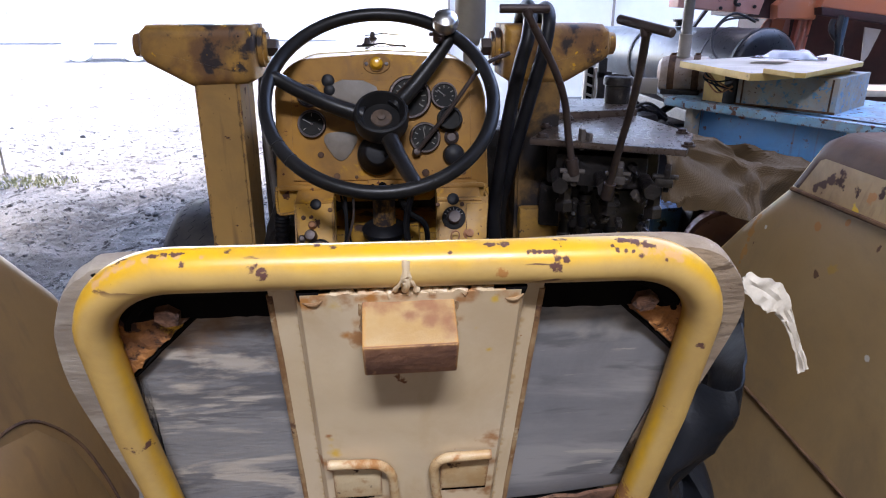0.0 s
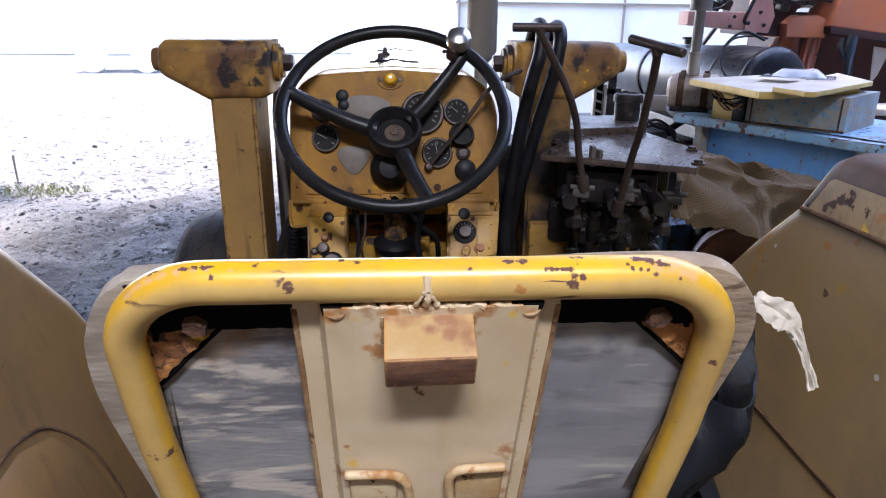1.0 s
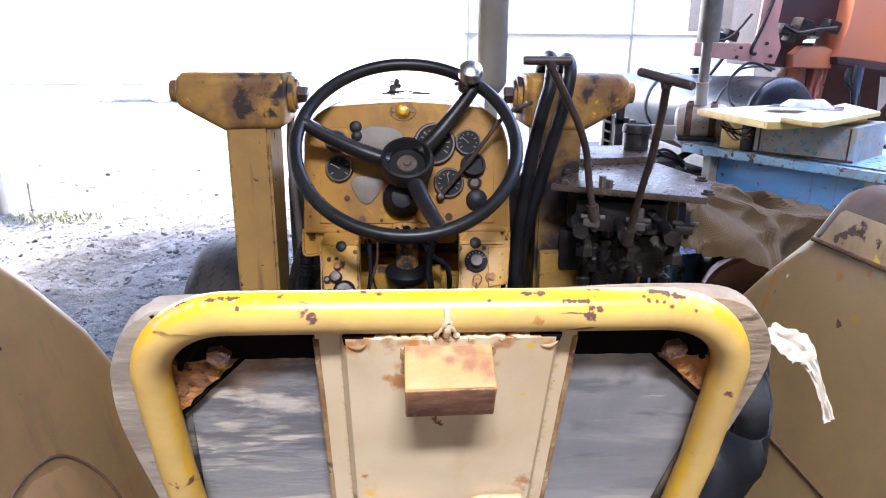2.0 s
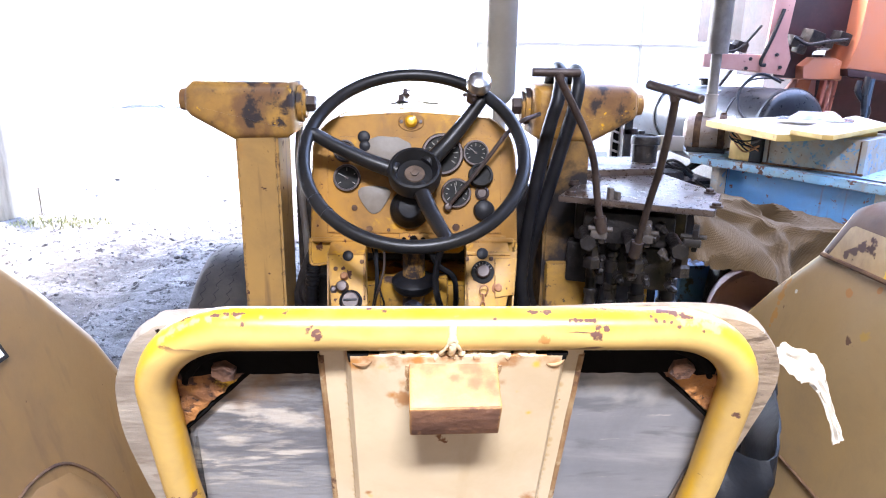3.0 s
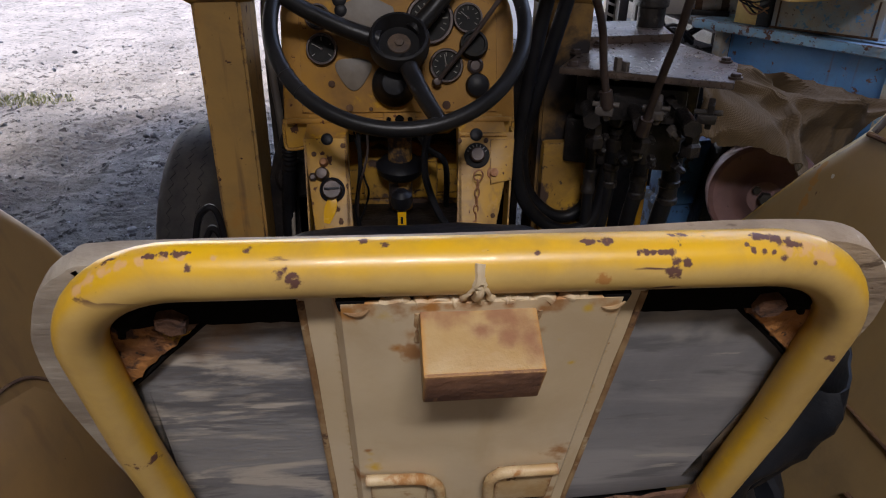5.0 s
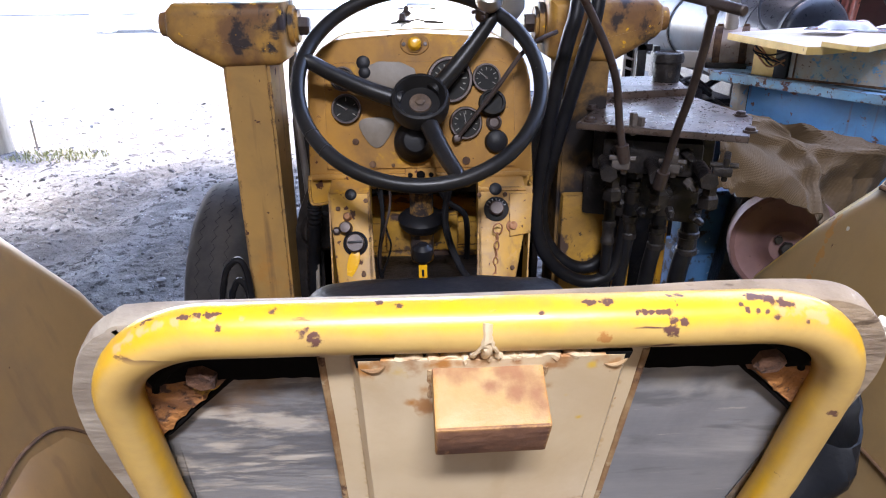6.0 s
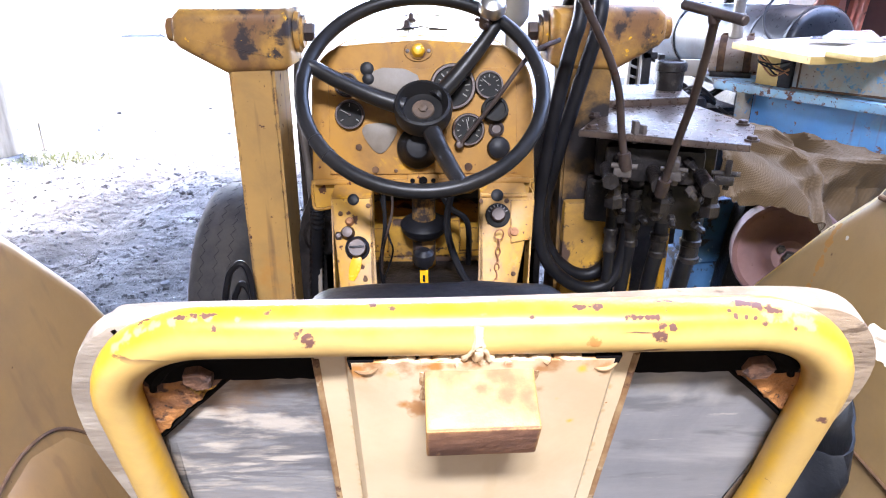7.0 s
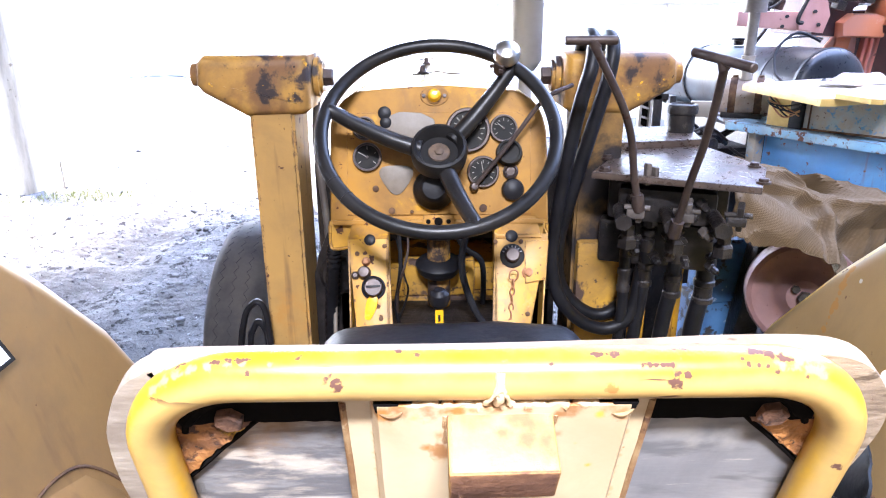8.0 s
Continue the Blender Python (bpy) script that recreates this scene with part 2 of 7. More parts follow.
FENDER_SPOTS = [((0.558, 0.779, 1.436), 0.007, STAIN_DARK), ((0.556, 0.791, 1.429), 0.006, STAIN_DARK), ((0.560, 0.767, 1.444), 0.007, STAIN_DARK), ((0.557, 0.831, 1.432), 0.005, YELLOWED), ((0.567, 0.719, 1.471), 0.005, YELLOWED), ((0.555, 0.711, 1.424), 0.006, YELLOWED), ((0.547, 0.758, 1.389), 0.006, STAIN), ((0.551, 0.712, 1.408), 0.004, STAIN), ((0.560, 0.692, 1.443), 0.007, STAIN)]
FENDER_SPOTS += chip_run((0.544, 0.885, 1.371), (0.522, 0.882, 1.274), 12, 0.0045, (0.36, 0.18, 0.055))
FENDER_SPOTS += [((0.540, 0.856, 1.355), 0.0040, FLECK), ((0.544, 0.880, 1.373), 0.003, FLECK), ((0.526, 0.603, 1.290), 0.0045, FLECK), ((0.527, 0.606, 1.283), 0.003, FLECK), ((0.539, 0.706, 1.350), 0.010, (0.36, 0.22, 0.06))]
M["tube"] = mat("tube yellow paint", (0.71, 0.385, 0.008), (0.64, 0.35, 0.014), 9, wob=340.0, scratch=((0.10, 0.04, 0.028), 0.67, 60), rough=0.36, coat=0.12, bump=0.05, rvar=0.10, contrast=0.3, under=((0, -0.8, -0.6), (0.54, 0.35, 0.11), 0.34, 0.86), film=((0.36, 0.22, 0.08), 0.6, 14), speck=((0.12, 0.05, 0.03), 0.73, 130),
                chips=(((0.60, 0.36, 0.20), 0.70, 34, 0.08, 0.6), ((0.11, 0.045, 0.03), 0.655, 46, 0.04, 0.8)),
                spots=tuple((p, r * 0.9, c) for p, r, c in TUBE_SPOTS), fade=(2.9, 2.2))
M["cream"] = mat("cream paint", (0.59, 0.475, 0.325), (0.54, 0.42, 0.265), 6, rough=0.36, bump=0.04, rvar=0.08, film=((0.40, 0.27, 0.14), 0.55, 9), streak=((0.44, 0.30, 0.15), 0.56, 0.45), speck=((0.35, 0.17, 0.06), 0.73, 150), wob=130.0,
                 chips=(((0.58, 0.36, 0.05), 0.66, 26, 0.10, 0.5), (RUST, 0.68, 46, 0.04, 0.8)),
                 spots=tuple((p, r * 0.8, c) for p, r, c in CREAM_SPOTS), fade=(3.3, 1.7))
M["cream_rusty"] = mat("cream paint rusting", (0.56, 0.44, 0.27), (0.42, 0.26, 0.11), 20, rough=0.5, bump=0.2,
                       chips=(((0.32, 0.14, 0.04), 0.505, 30, 0.10, 0.8), (RUSTD, 0.60, 60, 0.05, 0.85)), wear=((0.20, 0.08, 0.03), 0.004, 0.40))
M["block"] = mat("block rusting cream", (0.44, 0.30, 0.14), (0.37, 0.22, 0.08), 26, rough=0.5, bump=0.25, wear=((0.48, 0.20, 0.03), 0.005, 0.34),
                 chips=(((0.36, 0.19, 0.08), 0.58, 22, 0.12, 0.85), (RUSTD, 0.66, 55, 0.14, 0.9)), wob=110.0, fade=(3.4, 1.6),
                 spots=tuple((on_panel(u, 0.003, w), r, (0.26, 0.12, 0.058)) for u, w, r in ((0.020, 0.016, 0.0085), (0.025, 0.025, 0.0060), (0.012, 0.012, 0.0065), (0.006, 0.021, 0.0040), (-0.002, 0.010, 0.0060), (-0.012, 0.010, 0.0060), (-0.020, 0.010, 0.0055), (0.029, 0.033, 0.0040), (0.016, 0.024, 0.0040))))
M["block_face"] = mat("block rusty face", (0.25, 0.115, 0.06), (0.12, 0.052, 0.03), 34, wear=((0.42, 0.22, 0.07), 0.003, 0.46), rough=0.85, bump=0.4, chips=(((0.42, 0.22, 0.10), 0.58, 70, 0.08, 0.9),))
M["yellow"] = mat("ochre machine paint", (0.40, 0.225, 0.065), (0.33, 0.19, 0.06), 5, rough=0.5, spec=0.28, bump=0.06, film=((0.16, 0.10, 0.05), 0.6, 4), streak=((0.14, 0.08, 0.04), 0.56, 0.7), wear=((0.06, 0.03, 0.022), 0.006, 0.50), speck=((0.07, 0.03, 0.02), 0.69, 70),
                  chips=(((0.36, 0.17, 0.04), 0.56, 9, 0.20, 0.6), ((0.07, 0.03, 0.02), 0.63, 38, 0.025, 0.8)))
M["dash"] = mat("dash ochre paint", (0.37, 0.18, 0.035), (0.30, 0.155, 0.045), 9, rough=0.55, spec=0.12, bump=0.05, film=((0.16, 0.085, 0.035), 0.75, 9), streak=((0.22, 0.12, 0.05), 0.58, 0.55), wear=((0.08, 0.035, 0.022), 0.004, 0.50), speck=((0.10, 0.05, 0.03), 0.71, 120),
                chips=(((0.50, 0.25, 0.015), 0.57, 14, 0.10, 0.4), ((0.09, 0.035, 0.02), 0.65, 50, 0.03, 0.8)))
M["bright"] = mat("bright yellow paint worn", (0.45, 0.225, 0.012), (0.36, 0.18, 0.02), 12, rough=0.45, spec=0.3, bump=0.06, film=((0.22, 0.12, 0.04), 0.65, 13), streak=((0.18, 0.09, 0.03), 0.56, 0.6), wear=((0.06, 0.026, 0.014), 0.004, 0.44), speck=((0.08, 0.03, 0.015), 0.70, 110),
                  chips=(((0.44, 0.24, 0.07), 0.57, 16, 0.10, 0.6), ((0.07, 0.028, 0.014), 0.60, 40, 0.03, 0.85)))
M["greasy"] = mat("greasy yellow paint", (0.44, 0.23, 0.045), (0.30, 0.16, 0.05), 9, rough=0.5, spec=0.25, bump=0.15, film=((0.09, 0.055, 0.035), 0.7, 7), speck=((0.03, 0.018, 0.015), 0.68, 80),
                  chips=(((0.16, 0.08, 0.035), 0.48, 6, 0.14, 0.55), ((0.030, 0.022, 0.022), 0.53, 9, 0.06, 0.55), ((0.66, 0.34, 0.015), 0.62, 24, 0.03, 0.4)))
M["greasy_dark"] = mat("grease over yellow paint", (0.27, 0.145, 0.040), (0.14, 0.08, 0.03), 7, rough=0.45, spec=0.3, bump=0.15, film=((0.03, 0.02, 0.016), 0.85, 6), speck=((0.02, 0.014, 0.012), 0.66, 70),
                       chips=(((0.016, 0.013, 0.014), 0.49, 6, 0.12, 0.5), ((0.45, 0.23, 0.02), 0.68, 24, 0.04, 0.5)))
M["housing"] = mat("yellow housing paint greasy", (0.47, 0.25, 0.03), (0.36, 0.19, 0.03), 9, rough=0.5, spec=0.25, bump=0.12, film=((0.10, 0.06, 0.035), 0.6, 8), wear=((0.05, 0.025, 0.018), 0.006, 0.42), speck=((0.03, 0.018, 0.015), 0.68, 80),
                   chips=(((0.06, 0.035, 0.026), 0.55, 11, 0.05, 0.55), ((0.03, 0.02, 0.018), 0.60, 22, 0.04, 0.5)))
M["fender"] = mat("fender beige paint", (0.32, 0.22, 0.112), (0.28, 0.175, 0.072), 2.2, rough=0.4, spec=0.25, bump=0.04, rvar=0.08, film=((0.19, 0.13, 0.07), 0.8, 6), streak=((0.30, 0.18, 0.06), 0.60, 0.5), wear=((0.55, 0.30, 0.02), 0.016, 0.36),
                  chips=(((0.36, 0.20, 0.03), 0.62, 6, 0.2, 0.4), ((0.10, 0.05, 0.03), 0.66, 34, 0.03, 0.8)), speck=((0.13, 0.07, 0.04), 0.74, 90), wob=60.0,
                  spots=tuple(FENDER_SPOTS))
M["fender_lip"] = mat("fender lip paint", (0.44, 0.28, 0.07), (0.48, 0.28, 0.03), 7, rough=0.45, bump=0.1, chips=(((0.55, 0.31, 0.02), 0.56, 12, 0.08, 0.4), ((0.08, 0.04, 0.025), 0.58, 26, 0.04, 0.8)))
M["seam"] = mat("rusty seam", (0.055, 0.03, 0.02), (0.13, 0.07, 0.038), 30, rough=0.85, bump=0.3, spec=0.2)
# left fender's ochre brown, with its shade darkened into the colour
M["fender_side"] = mat("fender ochre brown paint with shade", (0.25, 0.135, 0.046), (0.19, 0.10, 0.034), 3, rough=0.36, bump=0.03, film=((0.15, 0.085, 0.04), 0.6, 5), streak=((0.14, 0.07, 0.03), 0.58, 0.5), wear=((0.09, 0.04, 0.02), 0.008, 0.46), speck=((0.10, 0.05, 0.03), 0.72, 90))
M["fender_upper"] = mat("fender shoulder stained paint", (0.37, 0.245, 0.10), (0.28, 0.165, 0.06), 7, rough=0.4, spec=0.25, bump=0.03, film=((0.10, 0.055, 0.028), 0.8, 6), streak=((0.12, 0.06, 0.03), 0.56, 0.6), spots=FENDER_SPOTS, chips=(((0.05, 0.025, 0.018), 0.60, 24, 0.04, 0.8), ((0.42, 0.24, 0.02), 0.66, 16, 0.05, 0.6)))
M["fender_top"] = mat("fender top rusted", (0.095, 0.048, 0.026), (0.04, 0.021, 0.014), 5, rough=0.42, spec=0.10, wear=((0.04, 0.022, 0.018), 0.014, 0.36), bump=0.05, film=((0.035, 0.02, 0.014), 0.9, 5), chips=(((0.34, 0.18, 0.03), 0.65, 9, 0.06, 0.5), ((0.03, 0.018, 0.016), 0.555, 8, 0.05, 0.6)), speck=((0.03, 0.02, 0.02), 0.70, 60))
M["rust"] = mat("rust", (0.24, 0.09, 0.035), (0.36, 0.17, 0.08), 30, rough=0.85, bump=0.5, chips=(((0.72, 0.40, 0.015), 0.60, 36, 0.03, 0.6), (RUSTD, 0.58, 60, 0.08, 0.9)))
M["bolt_rust"] = mat("rusted bolt", (0.17, 0.08, 0.045), (0.085, 0.038, 0.022), 60, rough=0.85, bump=0.6, bscale=200, chips=(((0.035, 0.016, 0.012), 0.58, 90, 0.08, 0.9),))
M["gusset"] = mat("gusset rust and yellow", (0.38, 0.155, 0.042), (0.20, 0.08, 0.03), 45, rough=0.8, bump=0.8, bscale=160, contrast=0.2, chips=(((0.60, 0.34, 0.02), 0.60, 22, 0.05, 0.5), ((0.055, 0.024, 0.015), 0.54, 55, 0.06, 0.9)), speck=((0.03, 0.015, 0.01), 0.63, 120))
M["edge_rust"] = mat("rust stained cream edge", (0.34, 0.22, 0.11), (0.20, 0.10, 0.04), 30, rough=0.75, bump=0.3, contrast=0.2, chips=(((0.09, 0.04, 0.02), 0.58, 40, 0.06, 0.9), ((0.50, 0.40, 0.26), 0.60, 24, 0.06, 0.6)))
M["ply_pale"] = mat("bleached plywood edge", (0.36, 0.31, 0.25), (0.21, 0.168, 0.13), 14, (1, 1, 5), rough=0.9, bump=0.25, bscale=60, peel=(((0.20, 0.15, 0.11), 0.60, 0.05, (18, 18, 70), 2.0, 0.8),), chips=(((0.12, 0.08, 0.055), 0.66, 30, 0.04, 0.9),))
M["ply"] = mat("weathered plywood", (0.19, 0.188, 0.195), (0.27, 0.262, 0.255), 4.0, (2.2, 6, 11), rough=0.62, contrast=0.35, film=((0.10, 0.10, 0.11), 0.7, 9), bump=0.2, bscale=30, detail=12.0,
               peel=(((0.12, 0.118, 0.124), 0.54, 0.06, (8, 4, 30), 9.0, 0.9), ((0.46, 0.41, 0.352), 0.475, 0.10, (9, 5, 34), 1.0, 0.95), ((0.22, 0.21, 0.20), 0.56, 0.08, (22, 9, 120), 2.7, 0.45), ((0.15, 0.148, 0.155), 0.56, 0.05, (12, 6, 70), 4.0, 0.9), ((0.19, 0.12, 0.07), 0.60, 0.12, (9, 9, 24), 6.5, 0.7)),
               spots=tuple((on_panel(u, v, 0.0), r, c) for u, v, r, c in ((-0.115, -0.030, 0.016, (0.21, 0.135, 0.08)), (-0.130, -0.040, 0.014, (0.20, 0.12, 0.07)), (-0.098, -0.026, 0.012, (0.13, 0.085, 0.055)), (-0.085, -0.024, 0.010, (0.12, 0.08, 0.05)))), wob=60.0, fade=(3.6, 1.5), spec=0.4)
M["ply_smooth"] = mat("smooth weathered plywood", (0.175, 0.175, 0.185), (0.23, 0.226, 0.228), 4.0, (2.2, 6, 11), rough=0.5, contrast=0.5, film=((0.11, 0.11, 0.12), 0.6, 9), bump=0.07, bscale=30, detail=12.0,
               peel=(((0.29, 0.28, 0.275), 0.47, 0.14, (5, 4, 24), 2.0, 0.9), ((0.11, 0.11, 0.115), 0.54, 0.10, (8, 4, 46), 7.0, 0.8), ((0.38, 0.35, 0.31), 0.62, 0.05, (14, 6, 95), 5.0, 0.8), ((0.16, 0.10, 0.06), 0.62, 0.12, (10, 9, 26), 3.5, 0.8)),
               spots=tuple((on_panel(u, v, 0.0), r, (0.33, 0.31, 0.285)) for u, v, r in ((0.102, -0.032, 0.014), (0.120, -0.036, 0.014), (0.140, -0.044, 0.012))), wob=60.0, fade=(3.6, 1.5), spec=0.45)
M["ply_edge"] = mat("plywood edge", (0.30, 0.225, 0.155), (0.17, 0.12, 0.08), 14, (1, 1, 3), rough=0.9, bump=0.5, bscale=60, peel=(((0.10, 0.065, 0.04), 0.56, 0.06, (24, 24, 90), 3.0, 0.9), ((0.42, 0.36, 0.28), 0.60, 0.05, (20, 20, 80), 8.0, 0.8)), chips=(((0.14, 0.07, 0.04), 0.63, 36, 0.04, 0.9),))
M["vinyl"] = mat("black vinyl", (0.005, 0.006, 0.008), (0.011, 0.012, 0.015), 9, rough=0.42, spec=0.16, bump=0.25, bscale=60, chips=(((0.16, 0.16, 0.17), 0.66, 30, 0.08, 0.7),))
M["rubber"] = mat("black rubber", (0.004, 0.004, 0.0055), (0.009, 0.009, 0.011), 12, rough=0.45, bump=0.1, spec=0.2)
M["wheelblack"] = mat("steering wheel black", (0.007, 0.007, 0.0075), (0.014, 0.013, 0.013), 9, rough=0.38, spec=0.28, bump=0.08, chips=(((0.10, 0.09, 0.085), 0.67, 60, 0.05, 0.6),))
M["tyre"] = mat("tyre rubber dusty", (0.028, 0.026, 0.027), (0.055, 0.049, 0.045), 8, rough=0.85, bump=0.2)
M["steel"] = mat("worn brown steel", (0.036, 0.025, 0.023), (0.062, 0.043, 0.037), 20, rough=0.45, metal=0.4, bump=0.15, chips=((RUSTD, 0.58, 40, 0.1, 0.8),))
M["chrome"] = mat("chrome pitted", (0.78, 0.77, 0.76), (0.66, 0.65, 0.64), 20, rough=0.34, metal=1.0, bump=0.04, chips=(((0.2, 0.17, 0.15), 0.64, 90, 0.05, 0.6),))
M["castgrey"] = mat("grey worn castings", (0.115, 0.098, 0.088), (0.06, 0.05, 0.046), 24, rough=0.5, bump=0.4, bscale=90, spec=0.3, film=((0.02, 0.016, 0.015), 0.7, 24))
M["grime"] = mat("oily black castings", (0.007, 0.006, 0.0065), (0.022, 0.018, 0.017), 22, rough=0.42, bump=0.7, bscale=90, spec=0.3, chips=(((0.07, 0.055, 0.047), 0.62, 40, 0.1, 0.5),))
M["lid"] = mat("greasy steel lid", (0.055, 0.036, 0.027), (0.088, 0.062, 0.049), 9, rough=0.3, rvar=0.2, film=((0.018, 0.013, 0.012), 0.8, 10), wear=((0.02, 0.015, 0.014), 0.006, 0.4), bump=0.15, bscale=50, chips=(((0.03, 0.02, 0.018), 0.54, 14, 0.2, 0.5),))
M["greyplate"] = mat("grey plate", (0.102, 0.078, 0.055), (0.139, 0.108, 0.078), 35, rough=0.5, bump=0.1)
M["face"] = mat("gauge face", (0.012, 0.012, 0.012), (0.022, 0.02, 0.018), 30, rough=0.6, spec=0.12, bump=0.02)
M["pale"] = mat("pale marking", (0.21, 0.20, 0.175), rough=0.6, bump=0.0)
M["amber"] = mat("amber knob", (0.70, 0.36, 0.012), (0.6, 0.30, 0.012), rough=0.25, coat=0.5, bump=0.0)
M["copper"] = mat("rusty hub nut", (0.105, 0.066, 0.040), (0.055, 0.034, 0.023), 60, rough=0.7, metal=0.0, bump=0.2)
# near-black for holes and gaps, and for shade drawn as solid strips
M["darkhole"] = mat("black of holes and shade", (0.005, 0.0045, 0.0045), rough=0.95, spec=0.04)
M["blue"] = mat("blue paint flaking", (0.045, 0.205, 0.46), (0.075, 0.265, 0.52), 3, rough=0.5, bump=0.15, film=((0.09, 0.11, 0.13), 0.45, 5), streak=((0.13, 0.08, 0.055), 0.58, 0.6), speck=((0.06, 0.03, 0.025), 0.72, 70),
                chips=(((0.34, 0.33, 0.29), 0.60, 5, 0.18, 0.7), ((0.13, 0.06, 0.04), 0.60, 34, 0.04, 0.85)))
M["bluerust"] = mat("blue paint mostly gone", (0.30, 0.38, 0.42), (0.36, 0.32, 0.26), 12, rough=0.7, bump=0.25, contrast=0.2, film=((0.26, 0.20, 0.15), 0.7, 6),
                    chips=(((0.10, 0.25, 0.41), 0.55, 40, 0.06, 0.5), ((0.30, 0.31, 0.30), 0.60, 46, 0.04, 0.6), ((0.17, 0.10, 0.07), 0.61, 44, 0.05, 0.9)), speck=((0.12, 0.07, 0.05), 0.68, 110))
M["deckrust"] = mat("rusty deck with some blue", (0.12, 0.10, 0.085), (0.09, 0.12, 0.14), 9, rough=0.7, bump=0.3, film=((0.06, 0.04, 0.03), 0.7, 6), chips=(((0.06, 0.17, 0.30), 0.60, 12, 0.05, 0.6), ((0.06, 0.03, 0.02), 0.57, 30, 0.05, 0.9)))
M["beamblue"] = mat("blue paint flaking to rust", (0.12, 0.32, 0.52), (0.20, 0.37, 0.50), 6, rough=0.55, bump=0.2, film=((0.14, 0.13, 0.12), 0.6, 6), chips=(((0.22, 0.24, 0.24), 0.555, 20, 0.05, 0.7), ((0.10, 0.045, 0.03), 0.57, 36, 0.03, 0.9)), wear=((0.10, 0.05, 0.035), 0.008, 0.44), speck=((0.06, 0.03, 0.025), 0.66, 100))
M["bluepump"] = mat("blue pump paint chipped", (0.035, 0.12, 0.26), (0.02, 0.07, 0.16), 8, rough=0.5, bump=0.2, chips=(((0.30, 0.36, 0.42), 0.60, 26, 0.04, 0.6), ((0.012, 0.012, 0.015), 0.53, 18, 0.06, 0.7)))
M["pipe"] = mat("dull grey pipe", (0.20, 0.185, 0.17), (0.12, 0.105, 0.095), 9, rough=0.5, metal=0.2, bump=0.1, film=((0.06, 0.045, 0.04), 0.6, 7))
M["motor"] = mat("motor rusty brown", (0.46, 0.37, 0.30), (0.30, 0.22, 0.17), 14, rough=0.6, bump=0.3, chips=(((0.10, 0.22, 0.36), 0.57, 12, 0.05, 0.5), ((0.15, 0.06, 0.035), 0.59, 40, 0.05, 0.9)))
M["bluedk"] = mat("tank dusty blue", (0.020, 0.040, 0.062), (0.05, 0.085, 0.115), 3.0, rough=0.36, spec=0.5, bump=0.06, film=((0.010, 0.011, 0.014), 1.0, 1.6), chips=(((0.20, 0.22, 0.24), 0.62, 14, 0.10, 0.6), ((0.02, 0.02, 0.022), 0.62, 30, 0.04, 0.6)))
M["tankblack"] = mat("tank black paint", (0.009, 0.009, 0.011), (0.022, 0.023, 0.027), 5, rough=0.3, spec=0.35, bump=0.06, film=((0.045, 0.05, 0.055), 0.5, 5), speck=((0.12, 0.12, 0.12), 0.72, 60))
M["board"] = mat("yellow edged board", (0.62, 0.43, 0.14), (0.52, 0.35, 0.11), 5, (1, 4, 4), rough=0.7, bump=0.15, chips=(((0.30, 0.20, 0.10), 0.64, 30, 0.06, 0.9),))
M["boardtop"] = mat("pale board top", (0.56, 0.51, 0.44), (0.46, 0.40, 0.32), 5, (1, 6, 1), rough=0.5, bump=0.12, film=((0.34, 0.28, 0.20), 0.5, 8), speck=((0.10, 0.07, 0.05), 0.72, 40))
M["film_wrap"] = mat("clear plastic wrap", (0.55, 0.58, 0.62), (0.38, 0.41, 0.47), 12, rough=0.15, coat=0.6, bump=0.5, bscale=40)
M["red"] = mat("faded red paint", (0.44, 0.12, 0.075), (0.32, 0.085, 0.06), 2.0, rough=0.5, bump=0.08, chips=(((0.58, 0.24, 0.10), 0.58, 4, 0.2, 0.5), ((0.12, 0.05, 0.04), 0.63, 34, 0.04, 0.9)))
M["orange"] = mat("orange paint", (0.50, 0.145, 0.055), (0.42, 0.15, 0.085), 2.5, rough=0.5, bump=0.06, chips=(((0.55, 0.36, 0.27), 0.60, 6, 0.12, 0.7),))
M["pink"] = mat("sun bleached red paint", (0.50, 0.25, 0.20), (0.42, 0.18, 0.14), 3, rough=0.55, bump=0.06, chips=(((0.2, 0.09, 0.07), 0.64, 26, 0.05, 0.9),))
M["maroon"] = mat("dark maroon steel", (0.05, 0.015, 0.014), (0.022, 0.009, 0.009), 4, rough=0.6, bump=0.1)
M["drum"] = mat("dusty red drum", (0.18, 0.092, 0.088), (0.125, 0.064, 0.062), 7, rough=0.7, bump=0.1, chips=(((0.10, 0.05, 0.045), 0.64, 46, 0.04, 0.9),))
M["greymetal"] = mat("grey galvanised steel", (0.27, 0.24, 0.21), (0.33, 0.295, 0.26), 6, rough=0.5, metal=0.3, bump=0.06)
M["white"] = mat("white paint", (0.80, 0.80, 0.78), (0.74, 0.74, 0.72), 3, rough=0.5, bump=0.03)
M["tape"] = mat("white torn tape", (0.62, 0.56, 0.47), (0.42, 0.37, 0.30), 30, rough=0.7, bump=0.4, bscale=50)
M["pole"] = mat("pale weathered pole", (0.36, 0.32, 0.27), (0.24, 0.21, 0.175), 4, (4, 4, 0.6), rough=0.85, bump=0.3, chips=(((0.16, 0.13, 0.1), 0.62, 12, 0.06, 0.9),))
# kept dark so the unseen roof and walls bounce little light
M["roofing"] = mat("dark sheeting of unseen roof and walls", (0.13, 0.115, 0.10), (0.09, 0.075, 0.065), 2, rough=0.6, bump=0.05)
M["weed"] = mat("dry green weeds", (0.12, 0.14, 0.055), (0.18, 0.185, 0.085), 6, rough=0.8)
